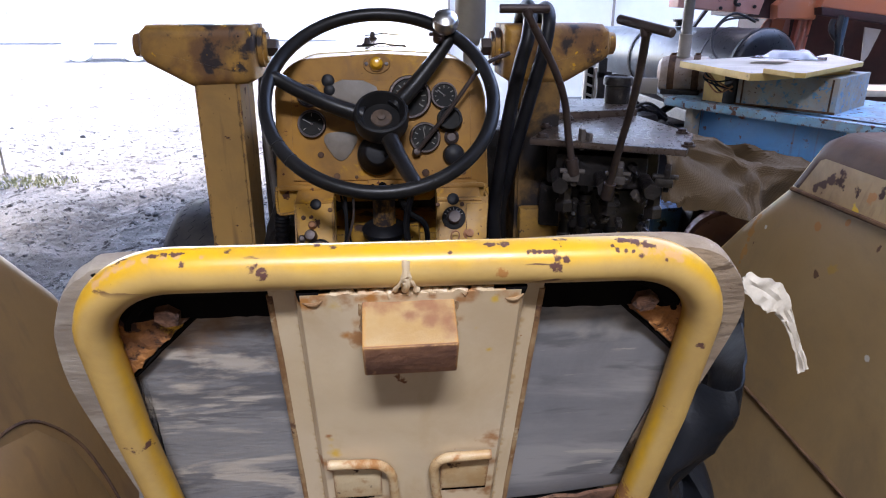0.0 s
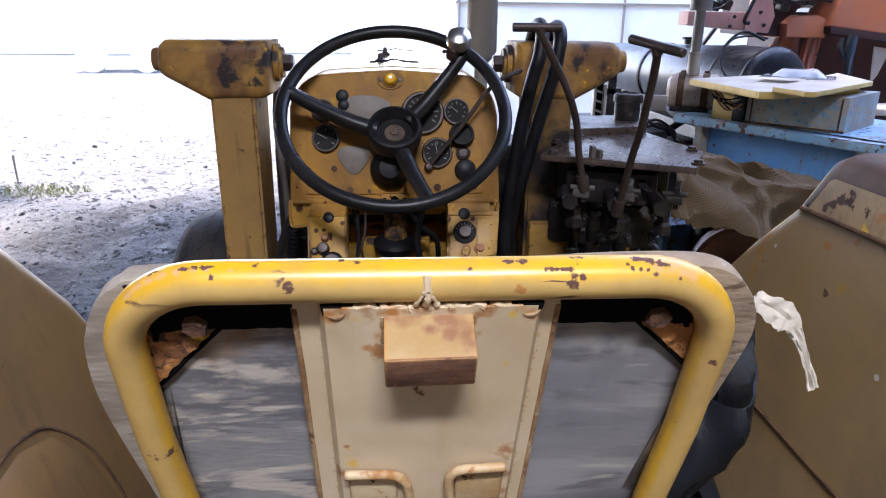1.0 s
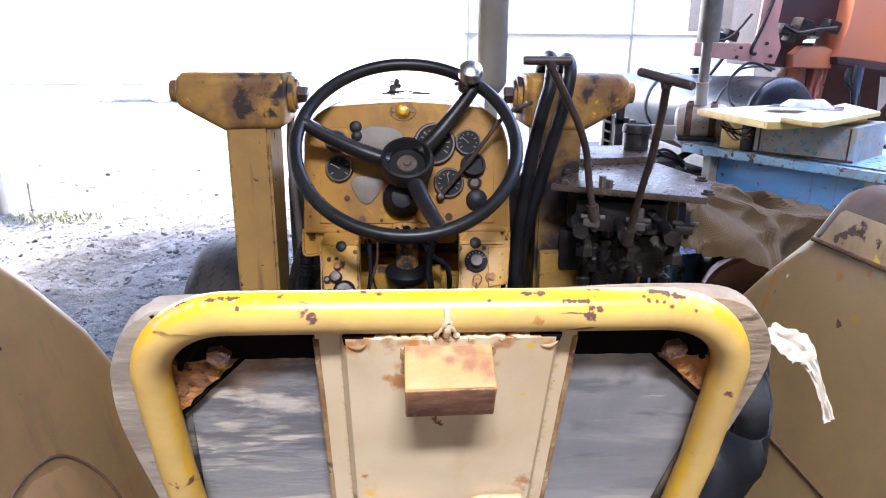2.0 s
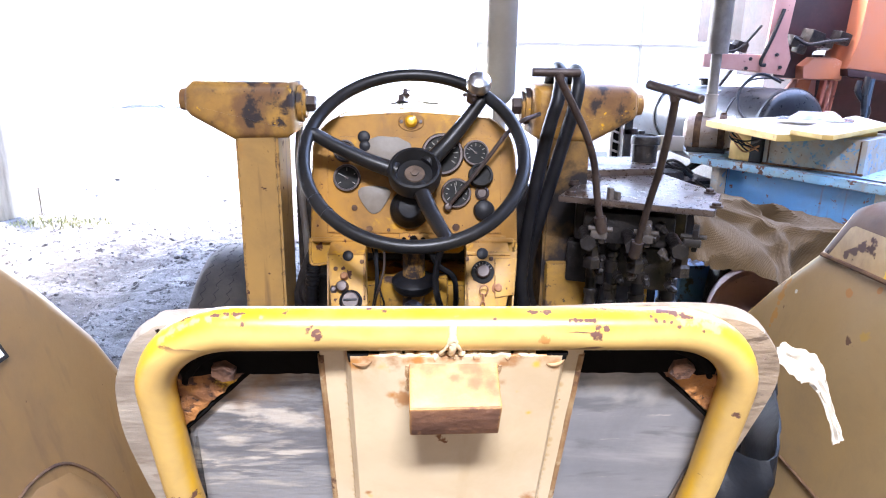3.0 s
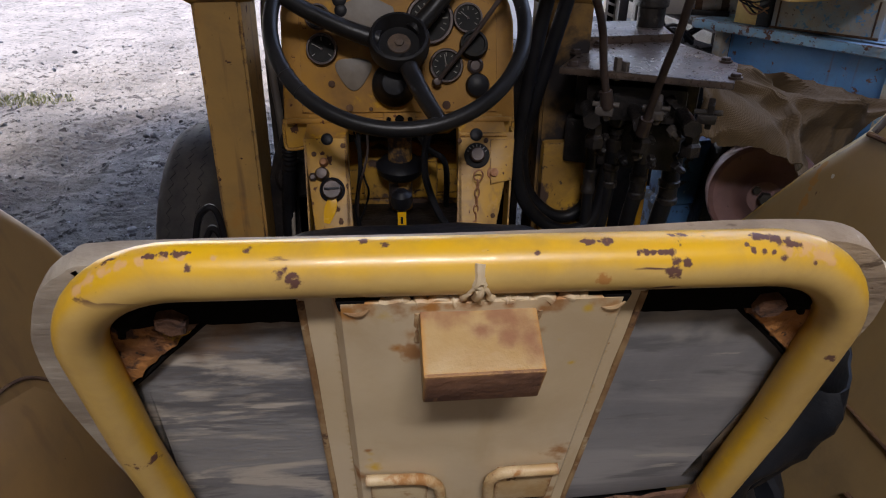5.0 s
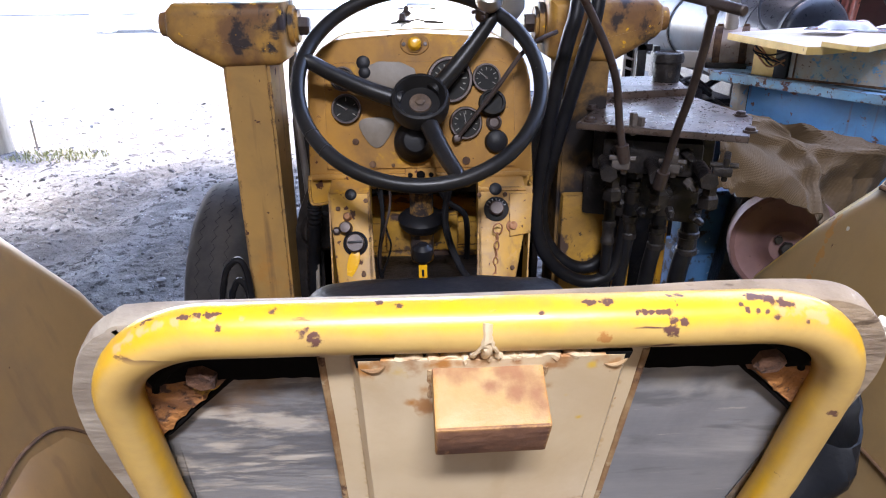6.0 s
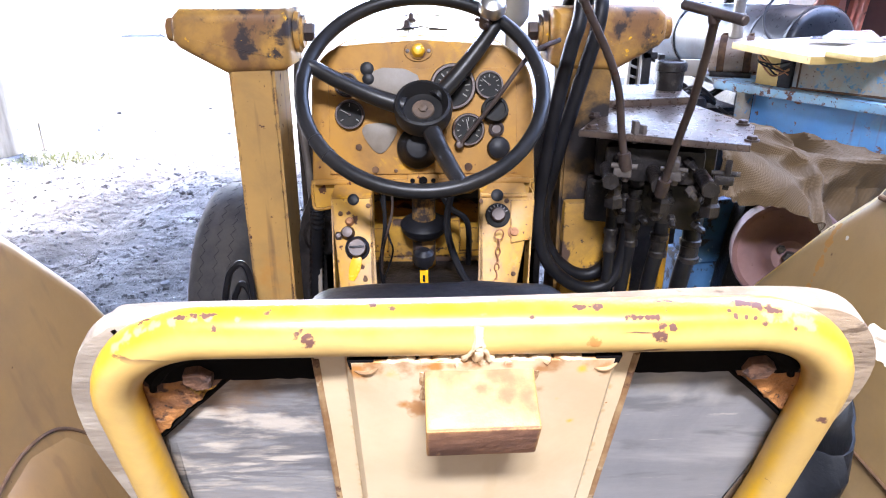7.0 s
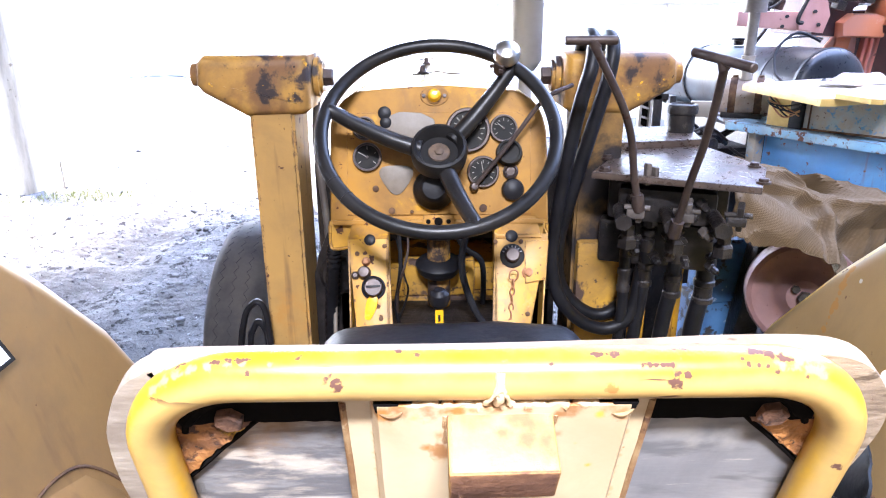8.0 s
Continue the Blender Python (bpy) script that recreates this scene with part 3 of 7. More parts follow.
SOIL = tuple(((x, y, 0.0), r, (0.050, 0.052, 0.055)) for x, y, r in ((-2.44, 5.48, 0.35), (-2.62, 5.02, 0.35), (-2.27, 6.15, 0.3), (-2.46, 4.33, 0.3), (-1.53, 3.98, 0.25), (-2.17, 4.46, 0.22)))
M["gravel"] = mat("packed gravel", (0.112, 0.119, 0.124), (0.076, 0.081, 0.085), 0.9, rough=0.95, spec=0.1, bump=1.0, bscale=22, bdist=0.035, contrast=0.35, wob=2.6, spots=SOIL, speck=((0.02, 0.02, 0.022), 0.66, 60),
                  chips=(((0.15, 0.161, 0.170), 0.57, 2.6, 0.12, 0.95), ((0.020, 0.021, 0.024), 0.54, 12, 0.07, 0.95), ((0.24, 0.265, 0.30), 0.62, 48, 0.04, 0.95)))
M["stone"] = mat("loose stones", (0.045, 0.049, 0.055), (0.125, 0.137, 0.155), 7, contrast=0.12, rough=0.9, bump=0.5)
M["bonnet"] = mat("bonnet gloss paint", (0.66, 0.52, 0.27), (0.58, 0.46, 0.27), 4, rough=0.16, coat=0.6, bump=0.01, rvar=0.04)


def weave(name, a, b, pitch):
    m = mat(name, a, b, 7, rough=0.95, bump=0.3, spec=0.1, film=(tuple(c * 0.35 for c in a), 0.7, 6))
    n, l = m.node_tree.nodes, m.node_tree.links
    co = n.new("ShaderNodeUVMap")
    waves = []
    for axis in ("X", "Y"):
        w = n.new("ShaderNodeTexWave")
        w.bands_direction = axis
        w.inputs["Scale"].default_value, w.inputs["Distortion"].default_value, w.inputs["Detail Scale"].default_value = pitch, 1.2, 4
        l.new(co.outputs[0], w.inputs["Vector"])
        waves.append(w.outputs["Fac"])
    k = n.new("ShaderNodeMath")
    k.operation = "MULTIPLY"
    l.new(waves[0], k.inputs[0])
    l.new(waves[1], k.inputs[1])
    mx = n.new("ShaderNodeMix")
    mx.data_type = "RGBA"
    sh = n["Principled BSDF"]
    old = sh.inputs["Base Color"].links[0].from_socket
    l.new(k.outputs[0], mx.inputs[0])
    mx.inputs[6].default_value = (a[0] * 0.6, a[1] * 0.58, a[2] * 0.55, 1)
    l.new(old, mx.inputs[7])
    l.new(mx.outputs[2], sh.inputs["Base Color"])
    bp = sh.inputs["Normal"].links[0].from_node
    l.new(k.outputs[0], bp.inputs["Height"])
    bp.inputs["Strength"].default_value = 0.4
    return m


M["sack"] = weave("jute sacking", (0.178, 0.124, 0.076), (0.09, 0.062, 0.038), 26)

# ---- mesh helpers ----
ID = Matrix.Identity(4)


def axes(origin, right, up):
    x = Vector(right).normalized()
    z = x.cross(Vector(up)).normalized()
    y = z.cross(x)
    m = Matrix((x, y, z)).transposed().to_4x4()
    m.translation = origin
    return m


def along(p, q):
    """Frame at p whose z looks to q."""
    d = Vector(q) - Vector(p)
    m = d.to_track_quat("Z", "Y").to_matrix().to_4x4()
    m.translation = p
    return m


def box(bm, size, m=ID, bevel=0.0, mi=0, seg=2):
    s = bmesh.ops.create_cube(bm, size=1.0, matrix=m @ Matrix.Diagonal((*size, 1)))
    fs = {f for v in s["verts"] for f in v.link_faces}
    for f in fs:
        f.material_index = mi
    if bevel:
        es = {e for v in s["verts"] for e in v.link_edges}
        r = bmesh.ops.bevel(bm, geom=list(es), offset=bevel, segments=seg, affect="EDGES", profile=0.6)
        for f in r["faces"]:
            f.material_index = mi
    return bm


def slab(bm, outline, depth, m=ID, bevel=0.0, mi=0, seg=2):
    """A flat piece with an outline in the frame's x and y, from z = 0 down to -depth."""
    lo = [bm.verts.new(m @ Vector((x, y, -depth))) for x, y in outline]
    hi = [bm.verts.new(m @ Vector((x, y, 0))) for x, y in outline]
    n = len(outline)
    fs = [bm.faces.new(hi), bm.faces.new(lo[::-1])]
    for i in range(n):
        fs.append(bm.faces.new((lo[i], lo[(i + 1) % n], hi[(i + 1) % n], hi[i])))
    bmesh.ops.recalc_face_normals(bm, faces=fs)
    for f in fs:
        f.material_index = mi
    if bevel:
        es = {e for e in fs[0].edges} | {e for e in fs[1].edges}
        r = bmesh.ops.bevel(bm, geom=list(es), offset=bevel, segments=seg, affect="EDGES", profile=0.6)
        for f in r["faces"]:
            f.material_index = mi
    return bm


def lathe(bm, prof, m=ID, n=28, mi=0, start=0.0, sx=1.0):
    """Profile of (radius, z) turned about the frame's z."""
    rings = []
    for r, z in prof:
        if r < 1e-5:
            rings.append([bm.verts.new(m @ Vector((0, 0, z)))])
        else:
            rings.append([bm.verts.new(m @ Vector((sx * r * math.cos(start + math.tau * k / n), r * math.sin(start + math.tau * k / n), z))) for k in range(n)])
    fs = []
    for a, b in zip(rings, rings[1:]):
        for k in range(n):
            j = (k + 1) % n
            if len(a) == 1 and len(b) > 1:
                fs.append(bm.faces.new((a[0], b[j], b[k])))
            elif len(b) == 1 and len(a) > 1:
                fs.append(bm.faces.new((a[k], a[j], b[0])))
            elif len(a) > 1:
                fs.append(bm.faces.new((a[k], a[j], b[j], b[k])))
    bmesh.ops.recalc_face_normals(bm, faces=fs)
    for f in fs:
        f.material_index = mi
    return bm


def spline(pts, n=8, closed=False):
    p = [Vector(q) for q in pts]
    k = len(p)
    out = []
    for i in range(k if closed else k - 1):
        a, b, c, d = (p[(i - 1) % k], p[i], p[(i + 1) % k], p[(i + 2) % k]) if closed else (p[max(i - 1, 0)], p[i], p[i + 1], p[min(i + 2, k - 1)])
        for j in range(n):
            t = j / n
            out.append(0.5 * (2 * b + (c - a) * t + (2 * a - 5 * b + 4 * c - d) * t * t + (3 * b - a - 3 * c + d) * t**3))
    return out if closed else out + [p[-1]]


def tube(bm, pts, r, n=12, closed=False, mi=0, flat=1.0):
    """A round bar swept along points. r: one radius or one for each point."""
    pts = [Vector(q) for q in pts]
    k = len(pts)
    rr = r if isinstance(r, (list, tuple)) else [r] * k
    up, rings = None, []
    for i in range(k):
        d = (pts[(i + 1) % k] - pts[i - 1]) if closed or 0 < i < k - 1 else (pts[1] - pts[0] if i == 0 else pts[-1] - pts[-2])
        d.normalize()
        if up is None:
            up = d.orthogonal().normalized()
        up = (up - d * up.dot(d)).normalized()
        side = d.cross(up)
        rings.append([bm.verts.new(pts[i] + rr[i] * (up * math.cos(math.tau * j / n) + flat * side * math.sin(math.tau * j / n))) for j in range(n)])
    fs = []
    for i in range(k if closed else k - 1):
        a, b = rings[i], rings[(i + 1) % k]
        off = 0
        if closed and i == k - 1:
            off = min(range(n), key=lambda o: (a[0].co - b[o].co).length)
        for j in range(n):
            fs.append(bm.faces.new((a[j], a[(j + 1) % n], b[(j + 1 + off) % n], b[(j + off) % n])))
    if not closed:
        fs += [bm.faces.new(rings[0][::-1]), bm.faces.new(rings[-1])]
    bmesh.ops.recalc_face_normals(bm, faces=fs)
    for f in fs:
        f.material_index = mi
    return bm


def sheet(bm, fn, nu, nv, thick, mi=0):
    """A bent sheet fn(u, v), with thickness."""
    g = [[Vector(fn(i / nu, j / nv)) for j in range(nv + 1)] for i in range(nu + 1)]
    uvl = bm.loops.layers.uv.verify()
    top, bot = [], []
    for i in range(nu + 1):
        ra, rb = [], []
        for j in range(nv + 1):
            du = g[min(i + 1, nu)][j] - g[max(i - 1, 0)][j]
            dv = g[i][min(j + 1, nv)] - g[i][max(j - 1, 0)]
            nn = du.cross(dv)
            nn = nn.normalized() if nn.length > 1e-9 else Vector((0, 0, 1))
            ra.append(bm.verts.new(g[i][j]))
            rb.append(bm.verts.new(g[i][j] - nn * thick))
        top.append(ra)
        bot.append(rb)
    fs = []
    for i in range(nu):
        for j in range(nv):
            f = bm.faces.new((top[i][j], top[i + 1][j], top[i + 1][j + 1], top[i][j + 1]))
            for lp, (a, b) in zip(f.loops, ((i, j), (i + 1, j), (i + 1, j + 1), (i, j + 1))):
                lp[uvl].uv = (a / nu, b / nv)
            fs.append(f)
            f = bm.faces.new((bot[i][j + 1], bot[i + 1][j + 1], bot[i + 1][j], bot[i][j]))
            for lp, (a, b) in zip(f.loops, ((i, j + 1), (i + 1, j + 1), (i + 1, j), (i, j))):
                lp[uvl].uv = (a / nu, b / nv)
            fs.append(f)
    for j in range(nv):
        fs.append(bm.faces.new((top[0][j + 1], bot[0][j + 1], bot[0][j], top[0][j])))
        fs.append(bm.faces.new((top[nu][j], bot[nu][j], bot[nu][j + 1], top[nu][j + 1])))
    for i in range(nu):
        fs.append(bm.faces.new((top[i][0], bot[i][0], bot[i + 1][0], top[i + 1][0])))
        fs.append(bm.faces.new((top[i + 1][nv], bot[i + 1][nv], bot[i][nv], top[i][nv])))
    for f in fs:
        f.material_index = mi
    return bm


def nm(x, y, z=0.0, s=1.0):
    return noise.noise(Vector((x * s, y * s, z * s)))


def part(name, bm, materials, parent=None, label="", crease=35):
    me = bpy.data.meshes.new(name)
    bm.to_mesh(me)
    bm.free()
    for k in [materials] if isinstance(materials, str) else materials:
        me.materials.append(M[k])
    me.polygons.foreach_set("use_smooth", [True] * len(me.polygons))
    me.set_sharp_from_angle(angle=radians(crease))
    ob = new(name, me)
    ob.parent = parent
    if label:
        ob["label"] = label
    return ob


def thing(name, at, label, category, group=""):
    ob = new(name)
    ob.empty_display_size = 0.1
    BASE[name] = Vector(at)
    return tagged(ob, label, category, group)


BASE = {}
B = bmesh.new


def seat_empties():
    """Puts each thing's empty at its base while its parts stay where they were built."""
    for ob in list(scene.objects):
        if ob.type == "EMPTY" and ob.parent is None and ob.name in BASE:
            ob.location = BASE[ob.name]
            for c in ob.children:
                c.matrix_parent_inverse = Matrix.Translation(-BASE[ob.name])


def hexbolt(bm, m, r=0.012, h=0.01, washer=0.0, mi=0):
    if washer:
        lathe(bm, [(0, 0), (washer, 0), (washer, 0.004), (0, 0.004)], m, 20, mi)
    return lathe(bm, [(0, 0), (r, 0), (r, h * 0.85), (r * 0.85, h), (0, h)], m, 6, mi)


def arc(cx, cy, r, a0, a1, n=6):
    return [(cx + r * math.cos(radians(a0 + (a1 - a0) * k / n)), cy + r * math.sin(radians(a0 + (a1 - a0) * k / n))) for k in range(n + 1)]


# ---- the setting ----
def build_ground():
    xs = sorted({*np.linspace(-3000, -14, 8), *np.linspace(-14, -4.6, 40), *np.linspace(-4.6, -0.4, 230), *np.linspace(-0.4, 1.5, 30), *np.linspace(1.5, 14, 24), *np.linspace(14, 3000, 8)})
    ys = sorted({*np.linspace(-3000, -6, 8), *np.linspace(-6, 1.2, 20), *np.linspace(1.2, 6.4, 290), *np.linspace(6.4, 9, 60), *np.linspace(9, 20, 34), *np.linspace(20, 3000, 10)})
    verts, faces = [], []
    for y in ys:
        for x in xs:
            z = 0.035 * nm(x, y, 0, 0.9) + 0.014 * nm(x, y, 3, 3.1) + 0.012 * nm(x, y, 7, 7.0) + 0.012 * nm(x, y, 1, 17.0)
            # clods where the soil is churned, packed flat elsewhere
            z += (0.004 + 0.014 * max(0.0, nm(x, y, 5, 0.8) + 0.15)) * (nm(x, y, 2, 34.0) + 0.6 * nm(x, y, 9, 62.0))
            # two shallow wheel ruts that swing past the shed
            for off in (-2.3, -3.6):
                c = off - 0.06 * (y - 4) ** 2 * 0.3
                z -= 0.05 * math.exp(-(((x - c) / 0.22) ** 2))
            verts.append((x, y, z if abs(x) < 14 and -6 < y < 20 else 0.0))
    w = len(xs)
    for j in range(len(ys) - 1):
        for i in range(w - 1):
            faces.append((j * w + i, j * w + i + 1, (j + 1) * w + i + 1, (j + 1) * w + i))
    me = bpy.data.meshes.new("ground")
    me.from_pydata(verts, [], faces)
    me.polygons.foreach_set("use_smooth", [True] * len(faces))
    me.materials.append(M["gravel"])
    tagged(new("ground", me), "grey packed gravel yard with loose stones and wheel ruts", "ground", kind="structure")


build_ground()


def build_stones():
    rnd = random.Random(5)
    bm0 = bmesh.new()
    bmesh.ops.create_icosphere(bm0, subdivisions=1, radius=1)
    base = [v.co.copy() for v in bm0.verts]
    tri = [[v.index for v in f.verts] for f in bm0.faces]
    bm0.free()
    verts, faces = [], []
    for k in range(9000):
        y = 1.2 + 8.5 * rnd.random() ** 1.3
        x = -0.5 - rnd.random() * (1.2 + 0.62 * y)
        s = 0.003 + 0.010 * rnd.random() ** 3 + (0.028 * rnd.random() if rnd.random() < 0.012 else 0)
        o = len(verts)
        r = Euler((rnd.random() * 6, rnd.random() * 6, rnd.random() * 6)).to_matrix()
        for v in base:
            q = r @ Vector((v.x * s * 1.3, v.y * s, v.z * s * 0.7))
            q *= 0.8 + 0.4 * rnd.random()
            verts.append((x + q.x, y + q.y, 0.012 + q.z * 0.7 + 0.035 * nm(x, y, 0, 0.9) + 0.014 * nm(x, y, 3, 3.1) - 0.006))
        faces += [[o + i for i in f] for f in tri]
    me = bpy.data.meshes.new("stones")
    me.from_pydata(verts, [], faces)
    me.materials.append(M["stone"])
    tagged(new("stones", me), "scattered loose grey stones on the gravel", "stones", kind="stuff")


build_stones()


def build_weeds():
    rnd = random.Random(8)
    verts, faces = [], []
    for cx, cy, rad, count in ((-3.55, 6.6, 0.5, 420), (-4.4, 6.4, 0.4, 200)):
        for k in range(count):
            a, d = rnd.random() * 6.28, rad * rnd.random() ** 0.6
            x, y = cx + d * math.cos(a), cy + 0.5 * d * math.sin(a)
            h, w, t = 0.015 + 0.045 * rnd.random(), 0.007, rnd.random() * 6.28
            lx, ly = 0.05 * (rnd.random() - 0.5), 0.05 * (rnd.random() - 0.5)
            o = len(verts)
            verts += [(x - w * math.cos(t), y - w * math.sin(t), 0), (x + w * math.cos(t), y + w * math.sin(t), 0), (x + lx, y + ly, h)]
            faces.append((o, o + 1, o + 2))
    me = bpy.data.meshes.new("weeds")
    me.from_pydata(verts, [], faces)
    me.materials.append(M["weed"])
    tagged(new("weeds", me), "low dry green weeds at the foot of the pole", "weeds", kind="stuff")


build_weeds()


def structure(name, bm, m, label, category):
    return tagged(part(name, bm, m, None), label, category, kind="structure")


# shed: a roof on poles, with unseen walls added to hold back light
def build_shed():
    # unseen roof sheets; openings added behind the seat and over the blue machine for light
    bm = B()
    for x0, x1, y0, y1 in ((-4.4, 8.0, -1.05, 1.0), (-4.4, 8.0, 4.8, 7.6), (-4.4, 1.3, 1.0, 4.8), (5.4, 8.0, 1.0, 4.8), (-4.4, -0.6, -1.95, -1.05), (0.8, 8.0, -1.95, -1.05), (-4.4, 8.0, -3.66, -1.95)):
        n = int((x1 - x0) * 16)
        sheet(bm, lambda u, v: (x0 + (x1 - x0) * u, y0 + (y1 - y0) * v, 3.73 + 0.04 * (x0 + (x1 - x0) * u) + 0.02 * math.sin(u * n * 3.1416)), n * 2, 1, 0.02)
    structure("unseen_roof", bm, "roofing", "unseen dark corrugated roof sheeting, opened to let light in", "roof")
    # walls out of view, added to block light from the sides and back
    bm = B()
    box(bm, (0.12, 10.4, 4.0), pose(8.0, 1.6, 2.0))
    structure("unseen_wall_east", bm, "roofing", "unseen dark sheet wall added to hold back light", "wall")
    bm = B()
    box(bm, (0.12, 9.2, 3.5), pose(-4.5, 1.0, 1.75))
    structure("unseen_wall_west", bm, "roofing", "unseen dark sheet wall added to hold back light", "wall")
    bm = B()
    box(bm, (12.4, 0.12, 4.0), pose(1.8, -3.6, 2.0))
    structure("unseen_wall_south", bm, "roofing", "unseen dark sheet wall added to hold back light", "wall")
    for k, (x, y, r) in enumerate(((-4.2, 6.75, 0.135), (-4.2, -0.15, 0.135), (7.7, 6.7, 0.13))):
        bm = B()
        lathe(bm, [(0, -0.2), (r * 1.05, -0.2), (r * 1.04, 0.3), (r, 1.6), (r * 0.95, 3.5), (0, 3.5)], pose(x, y, 0), 24)
        if k == 0:
            tube(bm, [(x + 0.27, y + 0.2, 0.0), (x + 0.27, y + 0.2, 0.30)], 0.012, 8)
            box(bm, (0.5, 0.06, 0.12), pose(x - 0.35, y, 0.35), 0.01)
        structure("pole", bm, "pole", "pale weathered round shed pole set in gravel", "pole")


build_shed()


def build_far():
    hall = thing("white_shed", (4.6, 10.0, 0), "white sheet-clad shed with a big panelled door", "shed")
    bm = B()
    box(bm, (7.6, 0.12, 5.0), pose(4.6, 10.0, 2.5))
    part("wall", bm, "white", hall)
    for z in (1.86, 3.4):
        bm = B()
        box(bm, (7.6, 0.05, 0.022), pose(4.6, 9.92, z))
        part("rail", bm, "greymetal", hall, "thin grey door rail")
    for x in (0.85, 3.22, 5.6):
        bm = B()
        box(bm, (0.025, 0.045, 5.0), pose(x, 9.92, 2.5))
        part("upright", bm, "greymetal", hall, "thin grey door upright")
    for x0, y0, w, dp, h in ((-15, 34, 9, 5, 2.6), (-3.5, 36, 6, 5, 2.7)):
        house = thing("farm_building", (x0, y0, 0), "pale low farm building across the yard", "building", "farm buildings")
        bm = B()
        box(bm, (w, dp, h), pose(x0, y0, h / 2))
        part("wall", bm, "white", house)
        bm = B()
        slab(bm, [(-dp / 2 - 0.4, h), (0, h + 1.0), (dp / 2 + 0.4, h)], w + 0.6, pose(x0 + w / 2 + 0.3, y0, 0, 90, 0, 90))
        part("roof", bm, "white", house)
        for k in range(5):
            # pale windows: the washed-out glare of the yard is in their colour
            bm = B()
            box(bm, (w * 0.11, 0.08, 0.7), pose(x0 - w / 2 + (k + 0.5) * w / 5, y0 - dp / 2 - 0.03, 1.5), 0.02)
            part("window", bm, "boardtop", house)
    tr = thing("farm_trailer", (-8.4, 22, 0), "white flat farm trailer parked in the yard", "trailer")
    bm = B()
    box(bm, (3.4, 1.6, 0.12), pose(-8.4, 22, 0.85), 0.02)
    part("deck", bm, "white", tr)
    for x in (-10.0, -6.8):
        bm = B()
        box(bm, (0.08, 1.6, 0.7), pose(x, 22, 1.2), 0.01)
        part("end_board", bm, "white", tr)
    # wheels made white to look bleached by glare, not for their own paint
    for x in (-9.2, -7.6):
        bm = B()
        lathe(bm, [(0, -0.1), (0.42, -0.1), (0.45, -0.05), (0.45, 0.05), (0.42, 0.1), (0, 0.1)], pose(x, 21.3, 0.43, 90), 24)
        part("wheel", bm, "white", tr)


build_far()

# ---- the tractor ----
tractor = thing("tractor", (0, 1.6, 0), "old yellow loader tractor with worn paint, parked under a shed roof", "tractor")

# dashboard: frame with x right, y up the sloping panel and z to the driver
DM = axes((0, 1.32, 1.43), (1, 0, 0), (0, 0.3, 1))


def dm(u, v, w=0.0):
    return DM @ Matrix.Translation((u, v, w))


